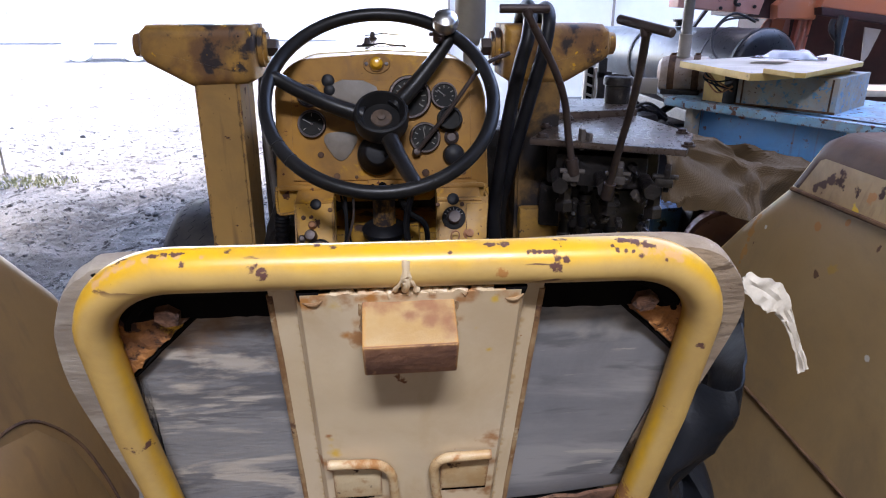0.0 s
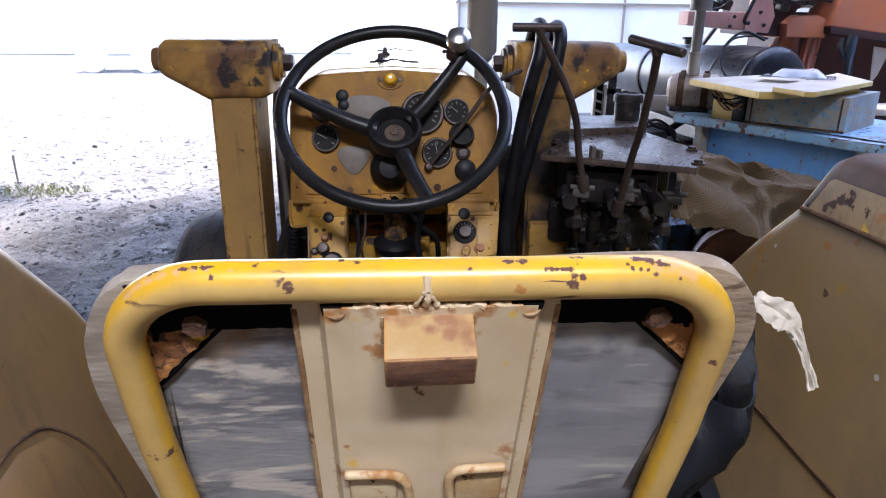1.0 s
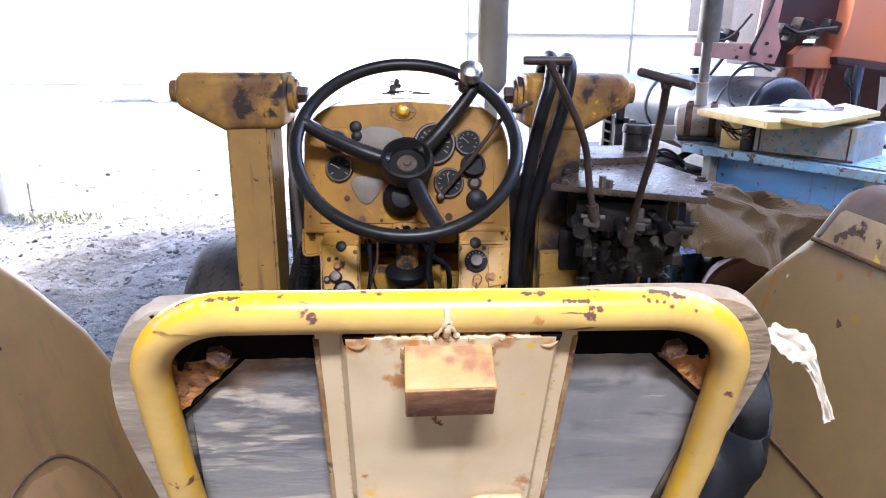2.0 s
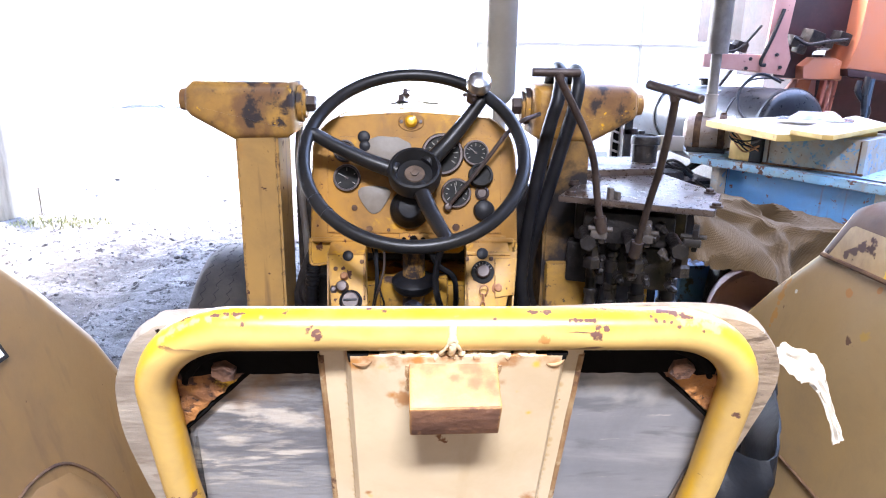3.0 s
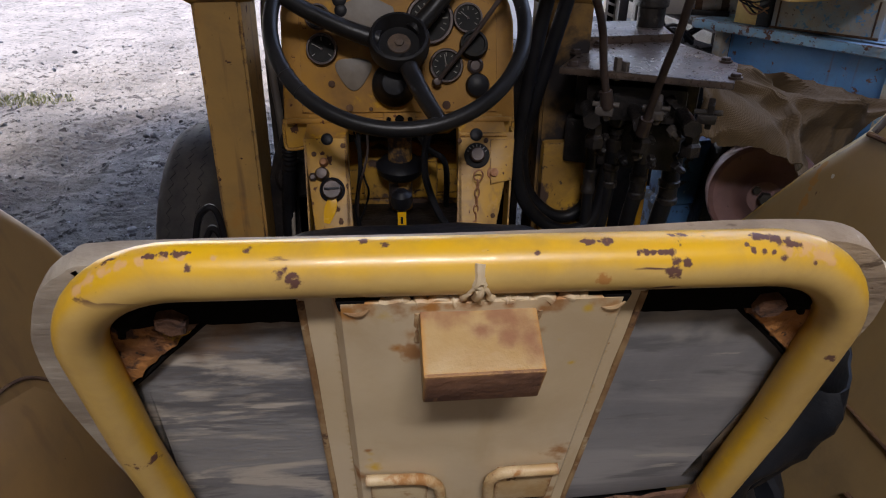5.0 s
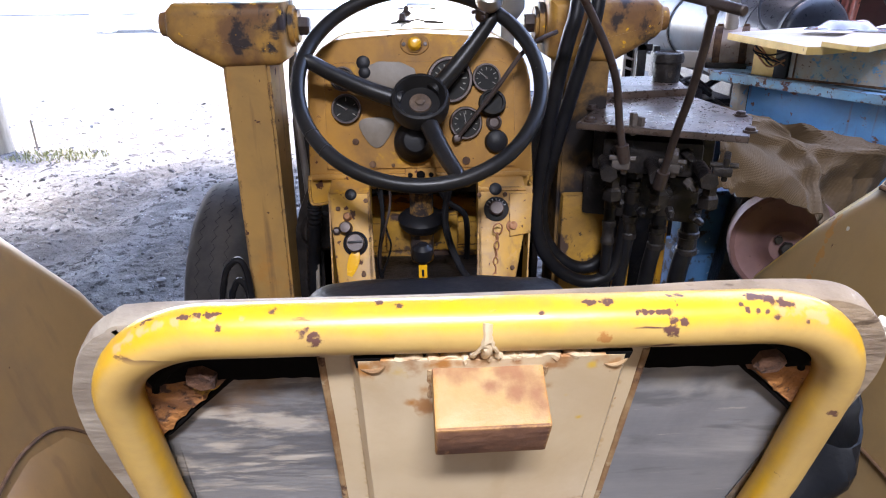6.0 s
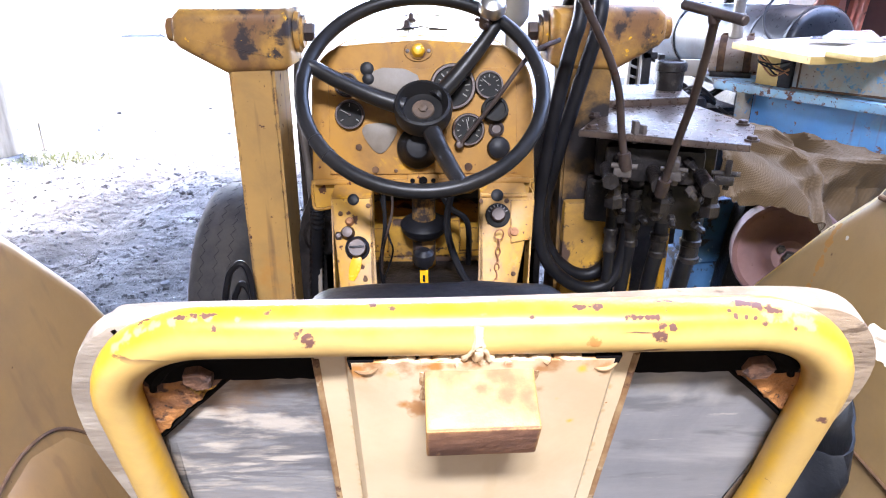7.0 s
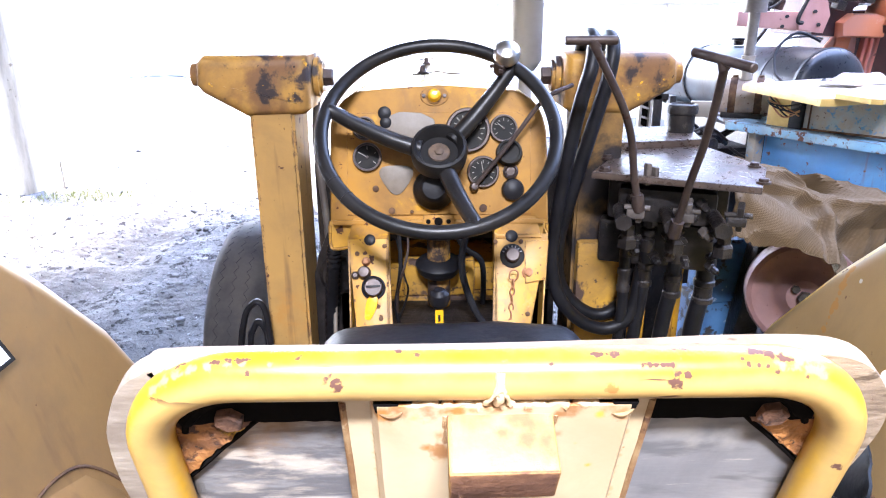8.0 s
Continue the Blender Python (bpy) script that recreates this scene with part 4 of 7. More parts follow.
def build_dash():
    outline = [(-0.206, -0.130), (0.210, -0.130), (0.207, 0.045)] + arc(0.122, 0.046, 0.083, 8, 68, 6) + [(0.09, 0.1285), (0.0, 0.134), (-0.09, 0.1285)] \
        + arc(-0.122, 0.046, 0.083, 112, 172, 6) + [(-0.204, 0.045)]
    bm = B()
    slab(bm, outline, 0.20, DM, 0.007, 0, 3)
    dash = part("dashboard", bm, "dash", tractor, "ochre painted steel instrument panel with chipped edges")
    bm = B()
    inner = [(-0.172, -0.112), (0.176, -0.112), (0.176, 0.05), (0.168, 0.072), (0.15, 0.081), (-0.15, 0.081), (-0.166, 0.072), (-0.172, 0.05)]
    slab(bm, inner, 0.006, dm(0, 0, 0.0045), 0.002)
    part("instrument_plate", bm, "dash", dash)
    bm = B()
    box(bm, (0.40, 0.010, 0.016), dm(0, -0.126, 0.008), 0.004)
    part("lower_lip", bm, "dash", dash)
    rnd = random.Random(3)

    def gauge(u, v, r, marks, needle, name="gauge"):
        bm = B()
        m = dm(u, v, 0.004)
        lathe(bm, [(0, 0), (r, 0), (r * 1.02, 0.006), (r * 0.96, 0.011), (r * 0.86, 0.011), (r * 0.82, 0.007)], m, 36, 0)
        lathe(bm, [(r * 0.83, 0.0072), (0, 0.0066)], m, 36, 1)
        for k in range(marks):
            a = radians(215 - 250 * k / max(marks - 1, 1))
            mk = m @ pose(0.64 * r * math.cos(a), 0.64 * r * math.sin(a), 0.008, 0, 0, math.degrees(a))
            box(bm, (r * (0.22 if k % 2 == 0 else 0.12), r * 0.05, 0.0008), mk, 0, 2)
        a = radians(needle)
        box(bm, (r * 0.7, r * 0.045, 0.001), m @ pose(0.3 * r * math.cos(a), 0.3 * r * math.sin(a), 0.0092, 0, 0, needle), 0, 2)
        lathe(bm, [(r * 0.09, 0.008), (r * 0.08, 0.0108), (0, 0.0108)], m, 12, 0)
        part(name, bm, ["steel", "face", "pale"], dash, "round black gauge in a worn steel bezel")

    gauge(-0.138, 0.051, 0.022, 7, 120)
    gauge(-0.133, -0.003, 0.027, 5, 150)
    gauge(0.057, 0.046, 0.042, 13, 60, "speedometer")
    gauge(0.124, 0.049, 0.026, 9, 140)
    gauge(0.085, -0.032, 0.030, 9, 100)
    # tilted black gauge, small lamp, big rubber button
    bm = B()
    lathe(bm, [(0, 0), (0.024, 0), (0.0255, 0.008), (0.0235, 0.018), (0.019, 0.019), (0.018, 0.014), (0, 0.013)], dm(0.134, 0.001, 0.003) @ pose(0, 0, 0, -14), 32)
    part("gauge", bm, "face", dash, "dark gauge standing proud of the panel")
    bm = B()
    lathe(bm, [(0, 0), (0.0145, 0), (0.0145, 0.007), (0.011, 0.009), (0.008, 0.006), (0, 0.006)], dm(0.137, -0.031, 0.004), 24)
    part("switch", bm, "steel", dash, "small brown switch ring")
    bm = B()
    lathe(bm, [(0, 0), (0.0215, 0), (0.0215, 0.006), (0.019, 0.013), (0.010, 0.017), (0, 0.0175)], dm(0.141, -0.066, 0.004), 28)
    part("push_button", bm, "rubber", dash, "large black rubber push button")
    for u, v, r in ((-0.100, 0.080, 0.0125), (-0.098, 0.062, 0.011)):
        bm = B()
        lathe(bm, [(0, 0), (r, 0), (r, 0.004), (r * 0.6, 0.006), (0, 0.006)], dm(u, v, 0.003), 20)
        part("grommet", bm, "rubber", dash)
    # bare maker plates
    bm = B()
    slab(bm, [(-0.058, 0.0), (-0.05, 0.02), (-0.02, 0.032), (0.02, 0.03), (0.045, 0.018), (0.05, -0.002), (0.03, -0.028), (0.0, -0.038), (-0.03, -0.026)], 0.003, dm(-0.052, 0.05, 0.007), 0.001)
    part("cover_plate", bm, "greyplate", dash, "bare grey metal cover plate")
    bm = B()
    tri = [Vector((0.052 * math.cos(a), 0.047 * math.sin(a), 0)) for a in (radians(150), radians(30), radians(270))]
    rounded = []
    for k in range(3):
        c, p, q = tri[k], tri[k - 1], tri[(k + 1) % 3]
        a, b = c.lerp(p, 0.42), c.lerp(q, 0.42)
        for h in range(7):
            t = h / 6
            rounded.append((*((1 - t) ** 2 * a + 2 * t * (1 - t) * c + t * t * b).xy,))
    slab(bm, rounded[::-1], 0.003, dm(-0.079, -0.042, 0.0075), 0.001)
    part("cover_plate", bm, "greyplate", dash, "bare grey rounded triangular cover plate")
    # amber lamp on an oval flange
    bm = B()
    lathe(bm, [(0, 0), (0.0265, 0), (0.0255, 0.003), (0, 0.003)], dm(-0.006, 0.112, 0.0) @ Matrix.Diagonal((1, 0.72, 1, 1)), 32, 0)
    for s in (-1, 1):
        lathe(bm, [(0.004, 0.003), (0.0035, 0.0055), (0, 0.006)], dm(-0.006 + s * 0.0195, 0.112), 10, 2)
    lathe(bm, [(0.015, 0.003), (0.015, 0.007), (0.0125, 0.008)], dm(-0.006, 0.112), 24, 0)
    lathe(bm, [(0.0125, 0.006), (0.012, 0.011), (0.008, 0.0165), (0, 0.0185)], dm(-0.006, 0.112), 24, 1)
    part("warning_lamp", bm, ["dash", "amber", "steel"], dash, "amber domed lamp on an oval flange")
    # column boot and the bracket below it
    bm = B()
    lathe(bm, [(0, 0.056), (0.020, 0.054), (0.027, 0.046), (0.030, 0.030), (0.037, 0.022), (0.0395, 0.012), (0.0395, 0.003), (0, 0.003)], dm(-0.008, -0.064), 32)
    part("column_boot", bm, "rubber", dash, "black rubber boot round the steering column")
    bm = B()
    slab(bm, [(-0.03, -0.012), (0.03, -0.012), (0.028, 0.012), (-0.028, 0.012)], 0.006, dm(0.0, -0.125, 0.022), 0.002, 0)
    for u, r in ((-0.019, 0.0045), (0.019, 0.0045), (0, 0.008)):
        lathe(bm, [(r, 0.0), (r, 0.0015), (0, 0.0015)], dm(u, -0.125, 0.022), 14, 1)
    part("bracket", bm, ["dash", "darkhole"], dash)
    for u, v, r in ((-0.088, -0.104, 0.0065), (-0.05, -0.106, 0.0035), (0.085, -0.100, 0.0075), (-0.118, -0.062, 0.006), (0.02, -0.118, 0.004), (0.16, -0.1, 0.005)):
        bm = B()
        lathe(bm, [(r, 0), (r, 0.0035), (r * 0.6, 0.0045), (0, 0.0045)], dm(u, v, 0.004), 14)
        part("screw", bm, "seam", dash)
    # hand throttle lever
    bm = B()
    p0, p1 = dm(0.068, -0.060, 0.02).translation, dm(0.193, 0.094, 0.05).translation
    p2 = dm(0.25, 0.125, 0.03).translation
    tube(bm, spline([p0, p0.lerp(p1, 0.5) + Vector((0.004, -0.002, 0.004)), p1, p2], 6), 0.0042, 10)
    lathe(bm, [(0, 0), (0.009, 0), (0.009, 0.012), (0.006, 0.020), (0, 0.021)], dm(0.068, -0.06, 0.004), 20)
    part("throttle_lever", bm, "steel", dash, "bent rusty steel throttle lever")


build_dash()


def build_dash_legs():
    def leg(s, xt, xb, yt, yb, zt, zb, name):
        """Folded sheet leg; xt, xb: inner and outer edge at top and bottom."""
        bm = B()
        up = Vector((0, yt - yb, zt - zb)).normalized()
        lm = axes((0, yb, zb), (1, 0, 0), up)
        h = Vector((0, yt - yb, zt - zb)).length
        pts = [(xb[0], -0.25), (xb[1], -0.25), (xb[1], 0), (xt[1], h), (xt[0], h), (xb[0], 0)]
        slab(bm, pts, 0.003, lm, 0.001)
        inner = 0 if abs(xb[0]) < abs(xb[1]) else 1
        for e in (0, 1):
            a = lm @ Vector((xb[e], -0.25, 0))
            b = lm @ Vector((xt[e], h, 0))
            back = Vector((0, 0.05, 0))
            vs = [bm.verts.new(p) for p in (a, b, b + back, a + back)]
            vs2 = [bm.verts.new(p + Vector((0.003 if e == 0 else -0.003, 0, 0))) for p in (a, b, b + back, a + back)]
            bm.faces.new(vs), bm.faces.new(vs2[::-1])
            for k in range(4):
                bm.faces.new((vs[k], vs2[k], vs2[(k + 1) % 4], vs[(k + 1) % 4]))
        bmesh.ops.recalc_face_normals(bm, faces=bm.faces)
        return part(name, bm, "bright", tractor, "bright yellow folded steel dash leg with chipped paint"), lm, h

    left, lm, h = leg(-1, (-0.168, -0.093), (-0.149, -0.083), 1.239, 1.152, 1.294, 1.148, "dash_leg")

    def on(lmx, x, z):
        p = lmx.translation
        up = lmx.to_3x3() @ Vector((0, 1, 0))
        d = (z - p.z) / up.z
        return lmx @ Matrix.Translation((x, d, 0))

    def knob(parent, m, prof, mat_, label="", name="knob", n=24):
        bm = B()
        lathe(bm, prof, m, n)
        part(name, bm, mat_, parent, label)

    knob(left, on(lm, -0.127, 1.290), [(0.0105, 0), (0.0105, 0.002), (0.007, 0.0035), (0, 0.0035)], "rubber", "black rubber plug", "plug")
    knob(left, on(lm, -0.133, 1.255), [(0.008, 0), (0.008, 0.003), (0.005, 0.010), (0, 0.011)], "rust", "small rusty knob")
    knob(left, on(lm, -0.136, 1.237), [(0.0125, 0), (0.0125, 0.006), (0.009, 0.016), (0, 0.0175)], "steel", "dark round knob")
    knob(left, on(lm, -0.152, 1.233), [(0.008, 0), (0.008, 0.004), (0.004, 0.007), (0, 0.007)], "steel", "", "bolt", 6)
    bm = B()
    m = on(lm, -0.119, 1.213)
    lathe(bm, [(0.022, 0), (0.022, 0.004), (0.018, 0.006), (0.017, 0.004)], m, 28, 0)
    lathe(bm, [(0.0165, 0.0), (0.0165, 0.012), (0.0145, 0.014), (0, 0.014)], m, 28, 1)
    box(bm, (0.026, 0.004, 0.003), m @ pose(0, 0.001, 0.0145, 0, 0, 3), 0.001, 0)
    part("ignition_switch", bm, ["rubber", "steel"], left, "grey slotted ignition switch in a black ring")
    bm = B()
    slab(bm, [(0.018 * 0.55 * math.cos(a) * (1 + 0.25 * math.sin(a)), 0.027 * math.sin(a)) for a in np.linspace(0, math.tau, 22)[:-1]], 0.0015, on(lm, -0.124, 1.181) @ pose(0, 0, 0.003, 8, 0, -16), 0.0004)
    part("key_tag", bm, "amber", left, "bright yellow oval key tag")
    for x, z in ((-0.105, 1.165), (-0.15, 1.268), (-0.1, 1.28)):
        knob(left, on(lm, x, z), [(0.0045, 0), (0.004, 0.003), (0, 0.0035)], "seam", "", "rivet", 10)

    right, rm, h = leg(1, (0.104, 0.203), (0.095, 0.163), 1.243, 1.152, 1.298, 1.146, "dash_leg")
    knob(right, on(rm, 0.135, 1.294), [(0.0115, 0), (0.0115, 0.002), (0.008, 0.0035), (0, 0.0035)], "rubber", "black rubber plug", "plug")
    bm = B()
    m = on(rm, 0.135, 1.262)
    lathe(bm, [(0.0225, 0), (0.0225, 0.003), (0.0205, 0.004), (0, 0.004)], m, 30, 0)
    lathe(bm, [(0.0135, 0.004), (0.0135, 0.012), (0.011, 0.015), (0, 0.015)], m, 24, 1)
    for k in range(7):
        a = radians(25 + 130 * k / 6)
        box(bm, (0.004, 0.0015, 0.0008), m @ pose(0.0172 * math.cos(a), 0.0172 * math.sin(a), 0.0045, 0, 0, math.degrees(a)), 0, 2)
    part("light_switch", bm, ["face", "steel", "pale"], right, "round rotary light switch with pale marks")
    knob(right, on(rm, 0.164, 1.235), [(0.012, 0), (0.012, 0.003), (0.0075, 0.004), (0.0075, 0.009), (0, 0.0095)], "rust", "rusty bolt", "bolt", 20)
    for x, z in ((0.152, 1.285), (0.16, 1.17), (0.105, 1.285)):
        knob(right, on(rm, x, z), [(0.0045, 0), (0.004, 0.003), (0, 0.0035)], "seam", "", "rivet", 10)
    # raised bright flap on the outer edge
    bm = B()
    slab(bm, [(-0.02, -0.052), (0.018, -0.045), (0.026, 0.028), (-0.018, 0.028)], 0.004, on(rm, 0.177, 1.262) @ pose(0, 0, 0.004), 0.0015)
    part("flap", bm, "bright", right)
    # chain hanging from the switch
    top = on(rm, 0.135, 1.247).translation + Vector((0, -0.012, 0))
    z = top.z
    for k in range(9):
        L, r = (0.020, 0.0085) if k == 0 else (0.017, 0.0042)
        c = Vector((top.x - 0.0012 * k, top.y - 0.012 - 0.0045 * k, z - L * 0.5))
        z -= L * 0.80
        bm = B()
        turn = pose(*c, 90, 0, 90 * (k % 2) + 12)
        tube(bm, [turn @ Vector((r * math.cos(a), (L / 2) * math.sin(a), 0)) for a in np.linspace(0, math.tau, 15)[:-1]], 0.0014, 6, True)
        part("chain_link", bm, "rust", right)
    # side wings of the dashboard, with turned-in lower corners, and the aprons that join the legs to it
    for s in (-1, 1):
        bm = B()
        wing = [(0.146, -0.122), (0.150, -0.150), (0.162, -0.157), (0.165, -0.174)] + arc(0.196, -0.166, 0.011, 270, 360, 4) + [(0.209, -0.122)]
        if s < 0:
            wing = [(-u, v) for u, v in wing[::-1]]
        slab(bm, wing, 0.012, dm(0, 0, 0.001), 0.0025, 0, 3)
        part("dash_wing", bm, "bright", tractor, "yellow dash wing with bare rusty patches")
        bm = B()
        rim = [(0.168, -0.172), (0.196, -0.1755), (0.2045, -0.168), (0.2065, -0.13)]
        tube(bm, spline([dm(s * u, v, 0.002).translation for u, v in rim], 5), 0.0032, 8)
        part("rolled_edge", bm, "bright", tractor)
        bm = B()
        x0, x1 = ((-0.166, -0.095) if s < 0 else (0.106, 0.19))
        ap = axes((0, 1.2385, 1.2935), (1, 0, 0), (0, 0.050, 0.026))
        slab(bm, [(x0, -0.002), (x1, -0.002), (x1 - 0.004 * s, 0.058), (x0 - 0.004 * s, 0.058)], 0.003, ap, 0.001)
        part("leg_apron", bm, "dash", tractor, "ochre bent plate between leg and dashboard")


build_dash_legs()

# steering wheel: frame with z to the driver
WC = Vector((0.002, 1.2185, 1.4925))
WM = axes(WC, (1, 0, 0), (0, 0.742, 0.670))


def build_wheel():
    bm = B()
    tube(bm, [WM @ Vector((0.2025 * math.cos(a), 0.2025 * math.sin(a), 0)) for a in np.linspace(0, math.tau, 97)[:-1]], 0.0122, 16, True)
    wheel = part("steering_wheel", bm, "wheelblack", tractor, "black three-spoke steering wheel with a dished hub")
    for deg in (166, 47, -73):
        d = Matrix.Rotation(radians(deg), 4, "Z")
        bm = B()
        pts = [WM @ d @ Vector(p) for p in ((0.035, 0, -0.062), (0.09, 0, -0.050), (0.15, 0, -0.026), (0.192, 0, -0.003), (0.203, 0, 0))]
        tube(bm, spline(pts, 5), [0.0165 - 0.0055 * k / 20 for k in range(21)], 12)
        part("spoke", bm, "wheelblack", wheel)
    for deg in (211, 222):
        bm = B()
        a = radians(deg)
        q = WM @ Matrix.Rotation(a, 4, "Z") @ Matrix.Translation((0.2025, 0, 0)) @ Matrix.Rotation(radians(90), 4, "X")
        lathe(bm, [(0.0122, -0.0012), (0.0132, 0), (0.0122, 0.0012)], q, 16)
        part("grip_ring", bm, "wheelblack", wheel)
    bm = B()
    lathe(bm, [(0.030, -0.115), (0.034, -0.085), (0.050, -0.072), (0.052, -0.048), (0.049, -0.040), (0.044, -0.039), (0.040, -0.046), (0.034, -0.060), (0, -0.061)], WM, 40)
    part("hub", bm, "wheelblack", wheel, "cupped black hub")
    bm = B()
    lathe(bm, [(0.020, -0.0605), (0.019, -0.0580), (0.014, -0.0572), (0.0, -0.0570)], WM, 28)
    hexbolt(bm, WM @ pose(0, 0, -0.0575), 0.0085, 0.004)
    part("hub_nut", bm, "copper", wheel, "rusty brown washer and hub nut")
    # spinner knob clamped to the rim
    a = Matrix.Rotation(radians(51), 4, "Z")
    base = WM @ a @ Matrix.Translation((0.198, 0, 0))
    bm = B()
    box(bm, (0.040, 0.022, 0.030), base @ pose(-0.008, 0, 0.006), 0.006)
    lathe(bm, [(0.010, 0.0), (0.009, 0.03), (0.012, 0.034)], base @ pose(-0.002, 0, 0.0), 16)
    for s in (-1, 1):
        hexbolt(bm, base @ pose(-0.03, s * 0.010, 0.014, 0, -60), 0.004, 0.006)
    part("knob_clamp", bm, "steel", wheel, "rusty steel clamp of the spinner knob")
    bm = B()
    lathe(bm, [(0, 0.026), (0.018, 0.028), (0.0238, 0.038), (0.0245, 0.046), (0.0215, 0.056), (0.013, 0.0625), (0, 0.0645)], base @ pose(-0.002, 0, -0.016), 32)
    part("spinner_knob", bm, "chrome", wheel, "shiny worn round spinner knob")


build_wheel()


def build_column():
    bm = B()
    p = WM @ Vector((0, 0, -0.1))
    tube(bm, [p, WM @ Vector((0, 0, -0.2))], [0.031, 0.036], 20)
    part("steering_column", bm, "wheelblack", tractor, "black steering column")
    bm = B()
    tube(bm, [(0, 1.36, 1.33), (0, 1.36, 1.10)], 0.024, 20)
    part("column_tube", bm, "greasy", tractor)
    bm = B()
    lathe(bm, [(0.026, 0), (0.038, 0.004), (0.046, 0.014), (0.048, 0.026), (0.040, 0.034), (0.024, 0.040)], pose(0, 1.357, 1.175, 8), 28)
    part("column_boot", bm, "rubber", tractor, "black rubber floor boot")
    # drum shaped tank under the dash
    bm = B()
    lathe(bm, [(0, -0.11), (0.055, -0.11), (0.062, -0.10), (0.062, 0.10), (0.055, 0.11), (0, 0.11)], pose(0.0, 1.44, 1.30, 0, 90, 0), 28)
    part("fuel_filter_drum", bm, "bright", tractor)
    # gearbox housing and floor between the legs
    bm = B()
    box(bm, (0.26, 0.30, 0.55), pose(0, 1.55, 0.90), 0.02)
    box(bm, (0.30, 0.05, 0.06), pose(0, 1.395, 1.09), 0.006)
    box(bm, (0.15, 0.04, 0.08), pose(0.0, 1.39, 1.16), 0.006)
    part("gearbox_housing", bm, "housing", tractor, "yellow gearbox housing with dark grease")
    bm = B()
    box(bm, (0.34, 0.5, 0.02), pose(0, 1.14, 1.075, 6), 0.004)
    part("gearbox_cover", bm, "grime", tractor, "dark dusty gearbox cover plate")
    bm = B()
    slab(bm, [(-0.014, -0.008), (0.014, -0.008), (0.014, 0.008), (-0.014, 0.008)], 0.002, pose(0.075, 1.13, 1.094, 30), 0)
    part("data_plate", bm, "greyplate", tractor, "small pale data plate")
    bm = B()
    tube(bm, [(0, 1.14, 1.07), (0, 1.125, 1.215)], 0.007, 12, mi=0)
    lathe(bm, [(0, -0.012), (0.015, -0.012), (0.019, 0.0), (0.017, 0.010), (0.009, 0.017), (0, 0.018)], along((0, 1.122, 1.222), (0, 1.11, 1.3)), 24, 1)
    box(bm, (0.014, 0.002, 0.034), pose(0.0, 1.115, 1.185, -5), 0, 2)
    box(bm, (0.004, 0.001, 0.012), pose(0.0, 1.1132, 1.188, -5), 0, 1)
    part("gear_lever", bm, ["steel", "rubber", "amber"], tractor, "gear lever with a dark ball knob and a yellow tag")
    # wiring under the dash
    for k, (pts, r, m_) in enumerate((([(0.07, 1.32, 1.33), (0.045, 1.30, 1.22), (0.07, 1.25, 1.14), (0.11, 1.22, 1.10)], 0.007, "rubber"),
                                     ([(-0.08, 1.33, 1.31), (-0.075, 1.29, 1.22), (-0.085, 1.28, 1.13), (-0.07, 1.3, 1.05)], 0.004, "rubber"),
                                     ([(-0.065, 1.33, 1.31), (-0.06, 1.29, 1.25), (-0.08, 1.27, 1.17), (-0.085, 1.3, 1.06)], 0.0025, "steel"),
                                     ([(-0.09, 1.33, 1.30), (-0.07, 1.30, 1.20), (-0.062, 1.29, 1.16), (-0.09, 1.3, 1.08)], 0.002, "rubber"),
                                     ([(0.02, 1.34, 1.30), (0.05, 1.31, 1.25), (0.085, 1.3, 1.22), (0.09, 1.33, 1.12)], 0.006, "rubber"))):
        bm = B()
        tube(bm, spline(pts, 8), r, 8)
        part("cable", bm, m_, tractor)
    # dark bulkhead behind all that
    bm = B()
    box(bm, (0.40, 0.02, 0.50), pose(0, 1.60, 1.08), 0.004)
    part("bulkhead", bm, "grime", tractor)


build_column()


def build_flanks():
    # pump and pipes on the flanks of the engine, behind the dash legs
    for s in (-1, 1):
        bm = B()
        box(bm, (0.10, 0.34, 0.66), pose(s * 0.253, 1.84, 1.02), 0.012)
        box(bm, (0.06, 0.16, 0.30), pose(s * 0.25, 1.72, 0.62), 0.012)
        lathe(bm, [(0, 0), (0.045, 0), (0.05, 0.01), (0.05, 0.09), (0.04, 0.10), (0, 0.10)], pose(s * 0.235, 1.64, 1.10, 90), 20)
        box(bm, (0.10, 0.06, 0.9), pose(s * 0.245, 1.70, 0.62), 0.01)
        part("injection_pump", bm, "grime", tractor, "dark oily pump on the engine flank")
    bm = B()
    tube(bm, spline([(-0.232, 1.47, 1.20), (-0.245, 1.50, 1.10), (-0.262, 1.54, 0.95), (-0.27, 1.56, 0.7)], 16), [0.017 if k % 2 else 0.0145 for k in range(49)], 12)
    part("ribbed_hose", bm, "rubber", tractor, "black ribbed hose")


build_flanks()


